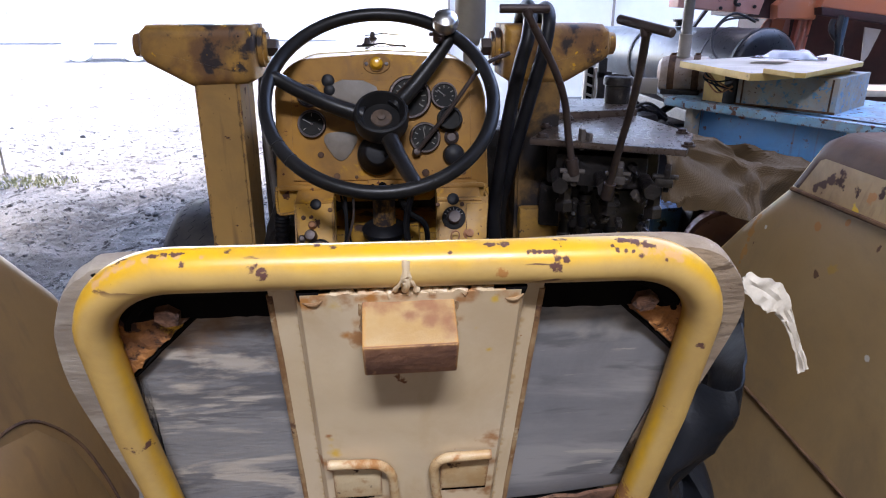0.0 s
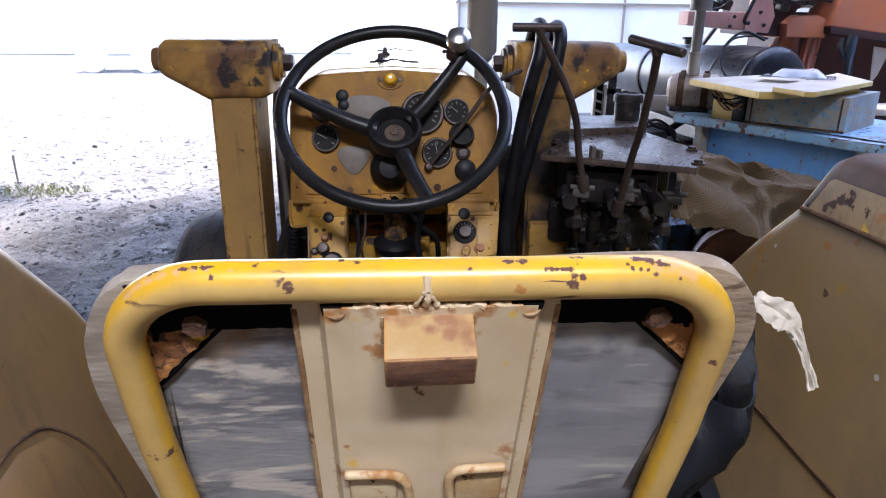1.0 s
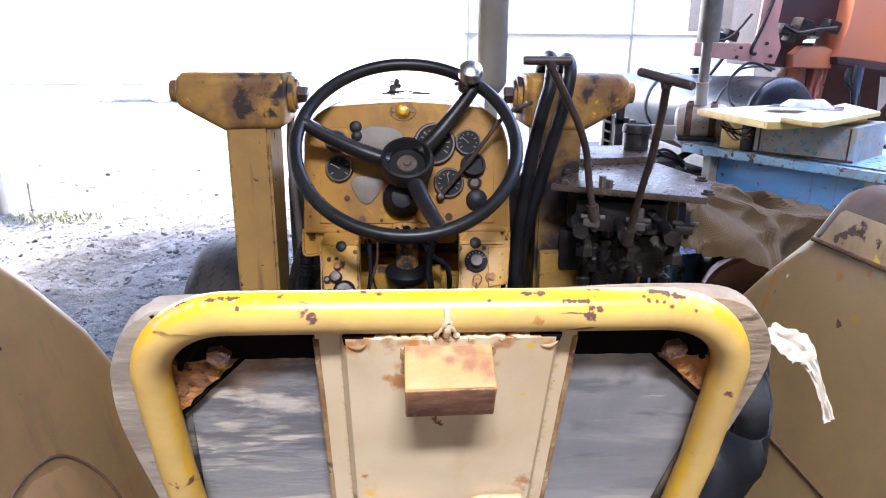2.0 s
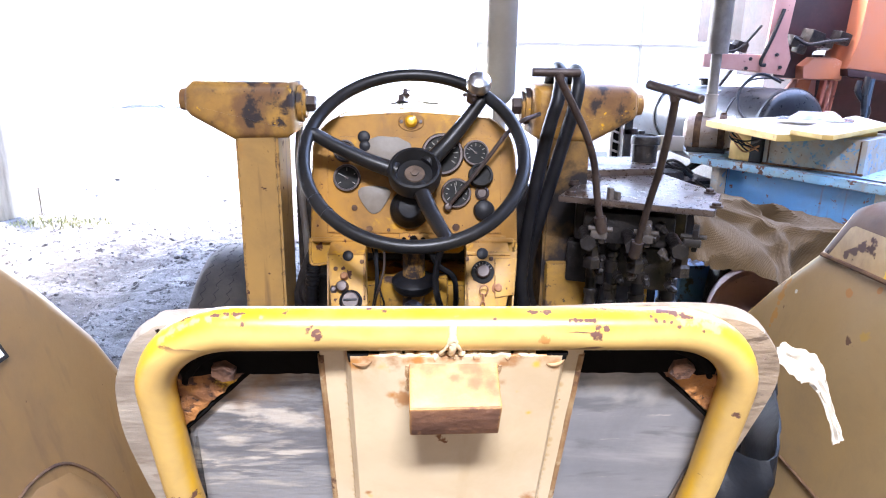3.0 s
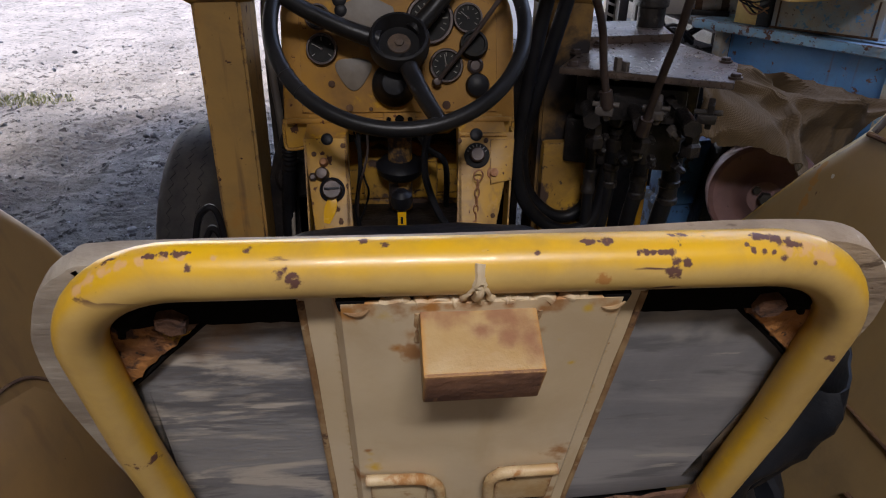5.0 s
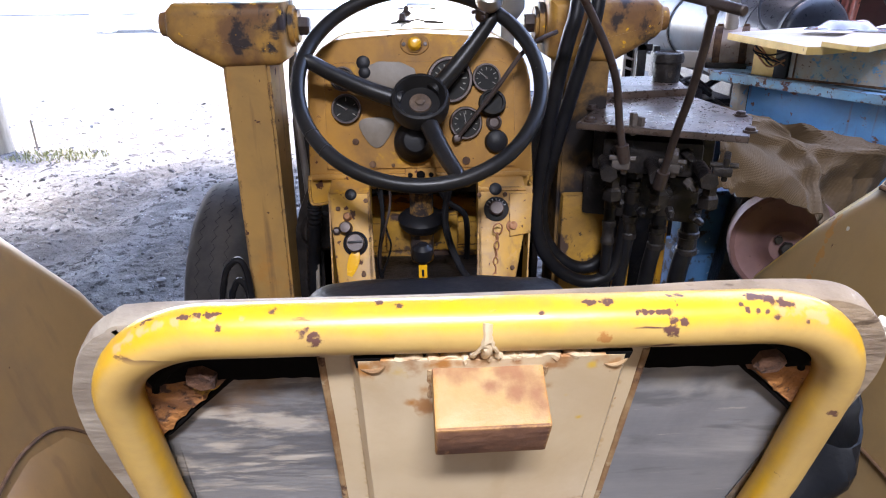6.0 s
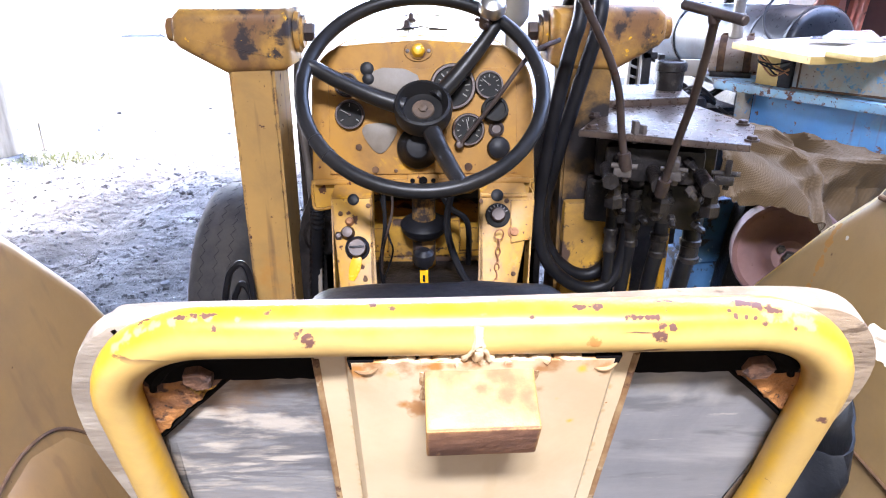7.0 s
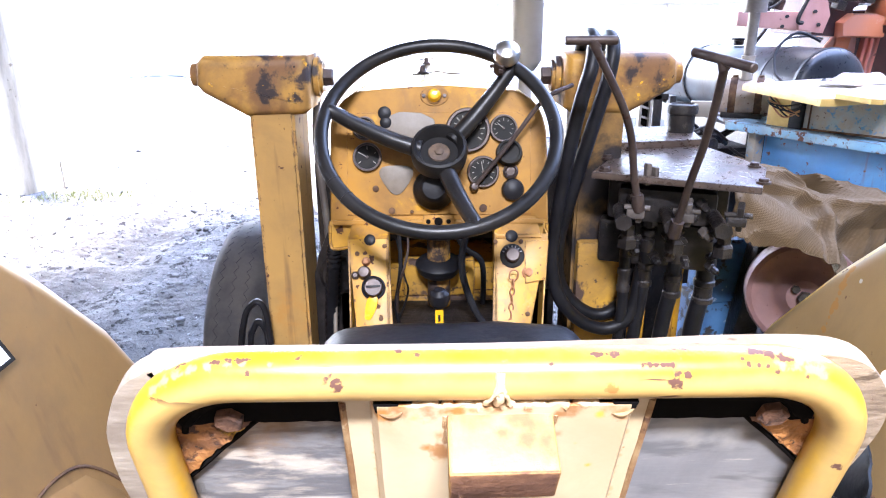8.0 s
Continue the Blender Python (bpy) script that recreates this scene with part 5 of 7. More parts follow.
def build_bonnet():
    prof = [(-0.205, 1.16), (-0.205, 1.44)] + [(-0.125 + 0.08 * math.cos(radians(a)), 1.466 + 0.084 * math.sin(radians(a))) for a in range(175, 88, -12)] + [(0, 1.556)]
    prof = prof + [(-x, z) for x, z in prof[::-1][1:]]

    def fn(u, v):
        k = u * (len(prof) - 1)
        i = min(int(k), len(prof) - 2)
        t = k - i
        x, z = prof[i][0] * (1 - t) + prof[i + 1][0] * t, prof[i][1] * (1 - t) + prof[i + 1][1] * t
        return (x * (1 - 0.05 * v), 1.49 + 1.15 * v, z - 0.012 * v)

    bm = B()
    sheet(bm, fn, 44, 12, 0.003)
    bonnet = part("bonnet", bm, "bonnet", tractor, "glossy pale yellow bonnet reflecting the sky")
    for y, x in ((1.72, -0.035), (2.05, -0.03)):
        bm = B()
        lathe(bm, [(0, 0), (0.014, 0), (0.014, 0.006), (0.008, 0.010), (0.006, 0.022), (0, 0.024)], pose(x, y, 1.548), 16)
        part("bonnet_latch", bm, "steel", bonnet)
    for y in (1.68, 2.25):
        bm = B()
        tube(bm, [(-0.06, y, 1.552), (-0.02, y, 1.555), (0, y + 0.012, 1.558), (0.02, y, 1.555), (0.06, y, 1.552)], 0.0022, 6)
        part("bonnet_seam", bm, "rubber", bonnet)
    bm = B()
    for s in (-1, 1):
        box(bm, (0.006, 0.012, 0.02), pose(s * 0.2, 1.55, 1.4))
    box(bm, (0.38, 1.1, 0.35), pose(0, 2.1, 1.0), 0.03)
    box(bm, (0.30, 0.5, 0.5), pose(0, 2.3, 0.65), 0.03)
    part("engine_block", bm, "grime", tractor, "dark oily engine under the bonnet")
    bm = B()
    lathe(bm, [(0, 0), (0.024, 0.0), (0.034, 0.012), (0.0455, 0.03), (0.0455, 1.2), (0, 1.2)], pose(0.258, 2.07, 1.53), 28)
    lathe(bm, [(0, -0.4), (0.02, -0.4), (0.02, 0.01)], pose(0.258, 2.07, 1.53), 20)
    part("exhaust_pipe", bm, "greymetal", tractor, "upright grey exhaust stack")
    # side pipes and rods between the left post and the bonnet
    for pts, r, m_ in (([(-0.235, 1.62, 1.36), (-0.25, 1.7, 1.15), (-0.27, 1.75, 0.8)], 0.017, "greymetal"), ([(-0.225, 1.45, 1.30), (-0.235, 1.5, 1.2), (-0.25, 1.52, 0.95)], 0.005, "greymetal"),
                       ([(-0.24, 1.75, 1.33), (-0.27, 1.8, 1.1), (-0.3, 1.9, 0.8)], 0.03, "rubber")):
        bm = B()
        tube(bm, spline(pts, 6), r, 12)
        part("side_pipe", bm, m_, tractor)


build_bonnet()


def build_posts():
    for s in (-1, 1):
        bm = B()
        x0, x1 = s * 0.305, s * 0.400
        a, b = min(x0, x1), max(x0, x1)
        ring = [(a, 1.500), (b, 1.500), (b, 1.66), (a, 1.66)]
        lo = [bm.verts.new((x, y if y < 1.6 else 1.60, 0.25)) for x, y in ring]
        hi = [bm.verts.new((x, y, 1.53)) for x, y in ring]
        bm.faces.new(hi), bm.faces.new(lo[::-1])
        for k in range(4):
            bm.faces.new((lo[k], lo[(k + 1) % 4], hi[(k + 1) % 4], hi[k]))
        bmesh.ops.recalc_face_normals(bm, faces=bm.faces)
        bmesh.ops.bevel(bm, geom=list(bm.edges), offset=0.006, segments=2, affect="EDGES")
        post = part("loader_post", bm, "yellow" if s < 0 else "greasy_dark", tractor, "upright ochre box-section loader post with scratches" if s < 0 else "upright loader post dark with grease")
        bm = B()
        prof = [(0.268, 1.606), (0.485, 1.606), (0.500, 1.592), (0.504, 1.545), (0.492, 1.530), (0.402, 1.480), (0.285, 1.484), (0.268, 1.495)]
        vs = [(s * x, z) for x, z in prof]
        slab(bm, vs if s > 0 else vs[::-1], 0.165, axes((0, 1.490, 0), (1, 0, 0), (0, 0, 1)), 0.026, 0, 4)
        part("pivot_head", bm, "greasy", post, "greasy black-smeared pivot head with yellow left in patches")
        bm = B()
        lathe(bm, [(0, 0), (0.042, 0), (0.042, 0.010), (0.034, 0.012), (0.034, 0.018), (0, 0.018)], axes((s * 0.266, 1.575, 1.556), (0, 1, 0), (0, 0, 1)) @ pose(0, 0, 0, 0, 0 if s < 0 else 180), 28)
        part("washer", bm, "greasy", post)
        bm = B()
        hexbolt(bm, axes((s * 0.248, 1.575, 1.556), (0, 1, 0), (0, 0, 1)) @ pose(0, 0, 0, 0, 0 if s < 0 else 180), 0.021, 0.022)
        part("bolt", bm, "steel", post, "big hex bolt head")
        bm = B()
        lathe(bm, [(0, -0.02), (0.034, -0.02), (0.034, 0.012), (0.026, 0.016), (0.024, 0.030), (0, 0.032)], axes((s * 0.503, 1.575, 1.562), (0, 1, 0), (0, 0, 1)) @ pose(0, 0, 0, 0, 180 if s < 0 else 0), 20)
        part("bolt", bm, "greasy", post)
    # wider lower box at the right post
    bm = B()
    box(bm, (0.115, 0.14, 0.95), pose(0.370, 1.545, 0.725), 0.006)
    part("lower_box", bm, "housing", tractor, "ochre lower box beside the loader post")
    for x, w in ((0.485, 0.03), (0.575, 0.016)):
        bm = B()
        box(bm, (w, 0.04, 0.9), pose(x, 1.56, 0.75), 0.003)
        part("stay", bm, "bright", tractor)
    bm = B()
    tube(bm, spline([(-0.272, 1.60, 1.50), (-0.279, 1.60, 1.42), (-0.274, 1.60, 1.32), (-0.267, 1.60, 1.21), (-0.262, 1.60, 1.00)], 8), 0.0085, 10)
    part("lift_link", bm, "pipe", tractor, "dull steel link bar")
    bm = B()
    slab(bm, [(-0.255, 1.215), (-0.236, 1.205), (-0.232, 1.10), (-0.245, 0.70), (-0.300, 0.70), (-0.296, 1.10), (-0.283, 1.15)], 0.012, axes((0, 1.55, 0), (1, 0, 0), (0, 0, 1)), 0.003)
    part("link_plate", bm, "grime", tractor, "dark steel link plate")
    # step loops beside the left post
    for pts in ([(-0.475, 0.55), (-0.475, 0.80), (-0.463, 0.955), (-0.450, 1.02), (-0.438, 1.049), (-0.415, 1.066), (-0.400, 1.045), (-0.395, 0.98), (-0.393, 0.8), (-0.393, 0.55)],
                [(-0.455, 0.55), (-0.455, 0.80), (-0.446, 0.954), (-0.438, 0.985), (-0.424, 1.006), (-0.410, 0.99), (-0.405, 0.95), (-0.403, 0.8), (-0.403, 0.55)]):
        bm = B()
        tube(bm, spline([(x, 1.47 if len(pts) == 10 else 1.49, z) for x, z in pts], 6), 0.008, 10)
        part("step_loop", bm, "rubber", tractor, "dark steel step loop")


build_posts()


def build_front_wheel():
    c = pose(-0.690, 2.46, 0.475, 0, 90, 0)
    bm = B()
    R, w = 0.47, 0.100
    prof = [(0.24, -0.085), (0.30, -0.100), (0.38, -w), (0.43, -0.098), (0.452, -0.085), (R, -0.06), (R + 0.003, 0), (R, 0.06), (0.452, 0.085), (0.43, 0.098), (0.38, w), (0.30, 0.1), (0.24, 0.085)]
    lathe(bm, prof, c, 72)
    wheel = part("front_wheel", bm, "tyre", tractor, "dusty black front tyre with zigzag tread")
    # zigzag ribs
    for off in (-0.045, 0.0, 0.045):
        bm = B()
        pts = []
        for k in range(144):
            a = math.tau * k / 144
            q = c @ Vector(((R + 0.0035) * math.cos(a), (R + 0.0035) * math.sin(a), off + (0.007 if k % 2 else -0.007)))
            pts.append(q)
        tube(bm, pts, 0.0010, 4, True)
        part("tread_groove", bm, "rubber", wheel)
    bm = B()
    lathe(bm, [(0, -0.03), (0.08, -0.03), (0.10, -0.05), (0.2, -0.05), (0.23, -0.085), (0.25, -0.09), (0.25, 0.09), (0.23, 0.085), (0.2, 0.0), (0, 0.0)], c, 40)
    part("rim", bm, "yellow", wheel)
    bm = B()
    tube(bm, [(-0.64, 2.46, 0.475), (0.0, 2.46, 0.50)], 0.045, 16)
    part("front_axle", bm, "grime", tractor)


build_front_wheel()


def build_fenders():
    edge = [(0.80, 1.497), (0.825, 1.485), (0.858, 1.417), (0.925, 1.345), (1.018, 1.225), (1.085, 1.086), (1.115, 0.925), (1.138, 0.750), (1.14, 0.55)]
    for s in (-1, 1):
        out = [(-0.45, 1.497)] + edge + [(-0.45, 0.55)]
        bm = B()
        inner, outer = [], []
        for y, z in out:
            xi = s * (0.55 + 0.22 * (z - 1.40))
            inner.append(bm.verts.new((xi, y, z)))
            outer.append(bm.verts.new((s * 1.02, y, z)))
        n = len(out)
        fs = [bm.faces.new(inner), bm.faces.new(outer[::-1])]
        for k in range(n):
            f = bm.faces.new((inner[k], inner[(k + 1) % n], outer[(k + 1) % n], outer[k]))
            fs.append(f)
            if k == 0:
                f.material_index = 1
        bmesh.ops.recalc_face_normals(bm, faces=fs)
        bmesh.ops.bevel(bm, geom=[e for e in bm.edges if not (e.verts[0] in outer or e.verts[1] in outer)], offset=0.032, segments=6, profile=0.5, affect="EDGES")
        if s > 0:
            bmesh.ops.bisect_plane(bm, geom=bm.verts[:] + bm.edges[:] + bm.faces[:], dist=0.0005, plane_co=(0, 0, 1.420), plane_no=(0, 0, 1))
        bm.normal_update()
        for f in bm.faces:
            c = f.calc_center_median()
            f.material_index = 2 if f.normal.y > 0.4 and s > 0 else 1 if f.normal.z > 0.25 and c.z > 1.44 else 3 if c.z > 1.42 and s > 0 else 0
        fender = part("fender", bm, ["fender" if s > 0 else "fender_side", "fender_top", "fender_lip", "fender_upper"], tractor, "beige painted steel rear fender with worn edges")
        bm = B()
        tube(bm, [(s * 0.552, 0.832, 1.417), (s * 0.552, 0.6, 1.423), (s * 0.552, 0.0, 1.425)], 0.0032, 8)
        part("weld_seam", bm, "seam" if s > 0 else "fender_side", fender)
        if s > 0:
            bm = B()
            tube(bm, [(0.4945, 0.77, 1.156), (0.494, 0.45, 1.152), (0.494, -0.2, 1.15)], 0.0020, 8)
            part("lower_seam", bm, "seam", fender, "dark rusty seam")
            bm = B()
            slab(bm, [(-0.020, -0.060), (0.085, -0.045), (0.036, 0.047), (-0.018, 0.041), (-0.030, 0.029), (-0.038, -0.022)], 0.005, axes((0.4705, 0.58, 1.04), (0, -1, 0), (0.22, 0, 1)), 0.002)
            part("cover_patch", bm, "fender_upper", fender, "stained cover patch")
            bm = B()
            tube(bm, [(0.4765, 0.600, 1.083), (0.4775, 0.545, 1.089), (0.468, 0.494, 0.995)], 0.003, 8)
            part("patch_seam", bm, "seam", fender)
        else:
            # pressed half-round bulge over the axle
            bm = B()
            pts = [(-(0.549 + 0.22 * (z - 1.40)), y, z) for y, z in ((0.50, 0.98), (0.62, 1.085), (0.69, 1.118), (0.76, 1.128), (0.83, 1.105), (0.89, 1.03), (0.915, 0.94), (0.925, 0.8))]
            tube(bm, spline(pts, 8), 0.0024, 8)
            part("pressed_rib", bm, "seam", fender, "rusty crease round the pressed wheel arch")
            # shallow bulge inside the crease
            ring = [(y, z) for y, z in ((0.50, 0.97), (0.62, 1.075), (0.69, 1.108), (0.76, 1.118), (0.83, 1.095), (0.88, 1.03), (0.905, 0.94), (0.915, 0.8))]
            bm = B()
            hi = [bm.verts.new((-(0.549 + 0.22 * (0.94 + (z - 0.94) * 0.86 - 1.40)) + 0.010, 0.70 + (y - 0.70) * 0.86, 0.94 + (z - 0.94) * 0.86)) for y, z in ring]
            lo = [bm.verts.new((-(0.5515 + 0.22 * (z - 1.40)), y, z)) for y, z in ring]
            for k in range(len(ring) - 1):
                bm.faces.new((lo[k], lo[k + 1], hi[k + 1], hi[k]))
            bm.faces.new(hi)
            bm.faces.new((lo[0], hi[0], hi[-1], lo[-1]))
            bmesh.ops.recalc_face_normals(bm, faces=bm.faces)
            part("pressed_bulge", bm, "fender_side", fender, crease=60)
            bm = B()
            stm = axes((-0.522, 0.800, 1.284), (0, 1, 0), (-0.22, 0, 1))
            slab(bm, [(-0.15, 0.0), (0.0, 0.0), (-0.02, 0.07), (-0.15, 0.07)], 0.0012, stm @ pose(0, 0, 0.003), 0, 0)
            slab(bm, [(-0.15, 0.006), (-0.009, 0.006), (-0.026, 0.064), (-0.15, 0.064)], 0.0012, stm @ pose(0, 0, 0.0042), 0, 1)
            part("sticker", bm, ["face", "white"], fender, "white sticker with a dark border")


build_fenders()

# ---- the seat ----
seat = thing("driver_seat", (0.025, 0.62, 1.0), "worn driver seat, yellow tube frame, bare grey plywood back", "seat")
SM = axes((0.025, 0.37, 1.487), (1, 0, 0), (0, -0.32, 1))


def sm(u, v, w=0.0):
    return SM @ Matrix.Translation((u, v, w))


def build_seat():
    UL, UR, T, r = 0.1825, 0.1915, 0.0230, 0.056

    def line(p, q, n):
        return [(p[0] + (q[0] - p[0]) * k / n, p[1] + (q[1] - p[1]) * k / n) for k in range(n)]

    pts = line((-UL + 0.004, -0.29), (-UL - 0.002, -0.12), 6) + line((-UL - 0.002, -0.12), (-UL, T - r), 4) + arc(-UL + r, T - r, r, 180, 90, 12)[:-1] + line((-UL + r, T), (UR - r, T), 10) \
        + arc(UR - r, T - r, r, 90, 0, 12) + line((UR, T - r), (UR + 0.001, -0.12), 4)[1:] + line((UR + 0.001, -0.12), (UR - 0.008, -0.30), 6)
    path = [SM @ Vector((-UL + 0.006, -0.32, -0.02))] + [SM @ Vector((u, v, 0)) for u, v in pts] + [SM @ Vector((UR - 0.010, -0.32, -0.02))]
    bm = B()
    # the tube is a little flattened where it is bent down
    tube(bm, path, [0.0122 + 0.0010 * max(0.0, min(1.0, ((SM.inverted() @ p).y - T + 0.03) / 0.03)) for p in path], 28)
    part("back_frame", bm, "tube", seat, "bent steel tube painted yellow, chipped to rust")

    # black strips that stand in for the shade inside the frame
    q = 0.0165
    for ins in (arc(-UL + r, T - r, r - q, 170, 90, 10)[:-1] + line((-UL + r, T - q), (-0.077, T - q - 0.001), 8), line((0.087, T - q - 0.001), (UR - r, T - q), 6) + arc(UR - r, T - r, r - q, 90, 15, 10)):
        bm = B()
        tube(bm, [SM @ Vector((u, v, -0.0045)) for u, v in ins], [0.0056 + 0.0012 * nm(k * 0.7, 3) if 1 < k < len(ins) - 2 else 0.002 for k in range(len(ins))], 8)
        part("tube_shade", bm, "darkhole", seat, "black strip painting the shade inside the frame")

    # flat strips carry the tube's painted shade further down the board
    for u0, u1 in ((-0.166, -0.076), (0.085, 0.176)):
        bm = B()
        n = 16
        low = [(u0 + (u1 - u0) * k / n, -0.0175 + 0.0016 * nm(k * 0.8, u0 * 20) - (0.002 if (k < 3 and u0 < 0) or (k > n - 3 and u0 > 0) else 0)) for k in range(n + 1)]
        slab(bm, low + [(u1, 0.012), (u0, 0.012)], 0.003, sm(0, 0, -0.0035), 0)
        part("tube_shade", bm, "darkhole", seat, "black strip painting the shade inside the frame")

    # plywood board with a bleached border
    out = [(-0.204, -0.252), (-0.2075, -0.21), (-0.2165, -0.135), (-0.2205, -0.085), (-0.217, -0.045), (-0.2115, -0.0265), (-0.1995, -0.003), (-0.1835, 0.0105), (-0.160, 0.0165), (-0.02, 0.0170), (0.07, 0.0190), (0.12, 0.0215), (0.166, 0.0215),
           (0.19, 0.0175), (0.2065, 0.007), (0.2205, -0.012), (0.227, -0.034), (0.225, -0.065), (0.208, -0.16), (0.196, -0.226), (0.178, -0.233), (0.09, -0.246), (-0.04, -0.251)]
    bm = B()
    out = [(p.x, p.y) for p in spline([(u, v, 0) for u, v in out], 3, True)]
    slab(bm, out[::-1], 0.016, sm(0, 0, -0.012), 0.0025)
    bm.faces.ensure_lookup_table()
    front = max(bm.faces, key=lambda f: f.calc_area() * (1 if f.normal.dot(SM.to_3x3() @ Vector((0, 0, 1))) > 0.9 else 0))
    for f in bm.faces:
        f.material_index = 1
    bmesh.ops.inset_region(bm, faces=[front], thickness=0.026, depth=0)
    for f in bm.faces:
        c = SM.inverted() @ f.calc_center_median()
        f.material_index = 0 if c.y < -0.215 else 2 if c.x < 0 else 1
    front.material_index = 0
    bmesh.ops.bisect_plane(bm, geom=[front] + list(front.edges) + list(front.verts), dist=0.0001, plane_co=(0.03, 0, 0), plane_no=(1, 0, 0))
    for f in bm.faces:
        if f.material_index == 0 and f.calc_center_median().x > 0.03:
            f.material_index = 3
    part("back_board", bm, ["ply", "ply_edge", "ply_pale", "ply_smooth"], seat, "weathered grey plywood back board with a bleached edge")

    # pressed channel panel down the middle
    bm = B()
    cols = [(-0.0775, 0.0), (-0.061, 0.001), (-0.057, 0.012), (0.0, 0.0128), (0.0695, 0.012), (0.0735, 0.001), (0.0865, 0.0)]

    def fn(a, b):
        k = a * 6
        i = min(int(k), 5)
        t = k - i
        u, w = cols[i][0] * (1 - t) + cols[i + 1][0] * t, cols[i][1] * (1 - t) + cols[i + 1][1] * t
        v = 0.010 - 0.283 * b
        if u > 0.06:
            u -= 0.006 * b
        w += 0.0006 * nm(u * 30, v * 30, 4)
        return SM @ Vector((u, v, w - 0.004))

    sheet(bm, fn, 36, 40, 0.0022)
    part("channel_panel", bm, "cream", seat, "cream painted pressed steel channel with rust spots")
    for u0, u1 in ((-0.0785, -0.0755), (0.084, 0.087)):
        bm = B()
        d = 0.006 if u0 > 0 else 0
        tube(bm, spline([SM @ Vector((0.5 * (u0 + u1) - d * k / 6, 0.0 - 0.272 * k / 6, -0.0025 + 0.0004 * nm(k, u0 * 50))) for k in range(7)], 4), 0.0022, 8)
        part("flange_edge", bm, "edge_rust", seat)

    for u0, d in ((-0.0595, 0.0), (0.072, 0.006)):
        bm = B()
        tube(bm, spline([SM @ Vector((u0 - d * k / 8, -0.012 - 0.255 * k / 8, -0.0035 + 0.0004 * nm(k, u0 * 40))) for k in range(9)], 4), [0.0016 + 0.0007 * nm(k * 0.6, u0 * 30) for k in range(33)], 6)
        part("crease", bm, "edge_rust", seat)

    # lumpy weld runs where the channel meets the tube
    bm = B()
    rnd = random.Random(4)
    pts = [SM @ Vector((-0.040 + 0.094 * k / 40, 0.0095 + 0.003 * nm(k * 0.4, 2), 0.0082 + 0.0014 * nm(k * 0.5, 5))) for k in range(41)]
    tube(bm, pts, [0.0024 + 0.0026 * nm(k * 0.6, 8) for k in range(41)], 8)
    part("weld_bead", bm, "cream", seat, "lumpy painted weld")
    bm = B()
    vs = [0.0085 + 0.024 * k / 14 for k in range(15)]
    pts = [SM @ Vector((0.003 + 0.0025 * nm(k * 0.6, 3), vs[k], 0.0134 * math.sqrt(max(0.01, 1 - ((vs[k] - 0.0218) / 0.0142) ** 2)))) for k in range(15)]
    tube(bm, pts, [0.0024 + 0.0016 * nm(k * 1.3, 3) for k in range(15)], 8)
    for side in (-1, 1):
        pts = [SM @ Vector((0.003 + side * (0.001 + 0.0065 * (1 - k / 11)) + 0.0018 * nm(k * 0.7, side * 3), vs[k], 0.0134 * math.sqrt(max(0.01, 1 - ((vs[k] - 0.0218) / 0.0142) ** 2)))) for k in range(12)]
        tube(bm, pts, [0.0011 + 0.0011 * nm(k * 1.5, side * 5) + 0.0006 * (k < 4) for k in range(12)], 8)
    part("weld_bead", bm, "cream", seat)
    for u, s in ((-0.0515, -1), (0.0645, 1)):
        bm = B()
        slab(bm, [(-0.005, -0.0035), (0.002, -0.0045), (0.006, -0.002), (0.007, 0.003), (-0.006, 0.003)], 0.003, sm(u + 0.002 * s, 0.0085, 0.0100), 0.0004, 0)
        tube(bm, spline([sm(u - 0.007, 0.0050, 0.0088).translation, sm(u - 0.001, 0.0030, 0.0102).translation, sm(u + 0.004, 0.0040, 0.0104).translation, sm(u + 0.008, 0.0075, 0.0088).translation], 5), [0.0006 + 0.0007 * math.sin(3.14 * k / 15) for k in range(16)], 8, mi=1)
        part("torn_tab", bm, ["darkhole", "edge_rust"], seat, "torn rusty tab with a dark gap")

    # block that takes the strap
    bm = B()
    box(bm, (0.0535, 0.0285, 0.036), sm(0.0045, -0.0122, 0.0213) @ pose(0, 0, 0, 11, 0.8, 0.5), 0.0016, 0, 2)
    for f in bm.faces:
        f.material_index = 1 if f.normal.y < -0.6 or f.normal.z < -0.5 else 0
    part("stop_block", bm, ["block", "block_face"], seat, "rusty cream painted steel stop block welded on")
    for side in (-1, 1):
        bm = B()
        pts = [SM @ Vector((0.0045 + side * 0.0280 + 0.002 * nm(k, side * 4), 0.003 - 0.0027 * k, 0.0095)) for k in range(9)]
        tube(bm, pts, [0.0017 + 0.0012 * nm(k * 1.9, side * 7) for k in range(9)], 8)
        part("weld_bead", bm, "cream_rusty", seat)
    # rusty corner gussets and their bolts
    for s, pts, b in ((-1, [(-0.113, -0.004), (-0.1735, -0.068), (-0.178, 0.006), (-0.14, 0.012)], (-0.138, -0.013)), (1, [(0.128, -0.004), (0.183, -0.059), (0.187, 0.006), (0.15, 0.012)], (0.152, -0.0125))):
        A, Bq, C = pts[0], pts[1], pts[2]

        def flake(a, b, A=A, Bq=Bq, C=C, s=s):
            k = a * (1 + 0.05 * nm(b * 13, s * 5) * a)
            e = (A[0] + (Bq[0] - A[0]) * b, A[1] + (Bq[1] - A[1]) * b)
            u, v = C[0] + (e[0] - C[0]) * k, C[1] + (e[1] - C[1]) * k
            return SM @ Vector((u, v, -0.0062 + 0.0028 * nm(u * 55, v * 55, 3) + 0.0016 * nm(u * 140, v * 140)))

        bm = B()
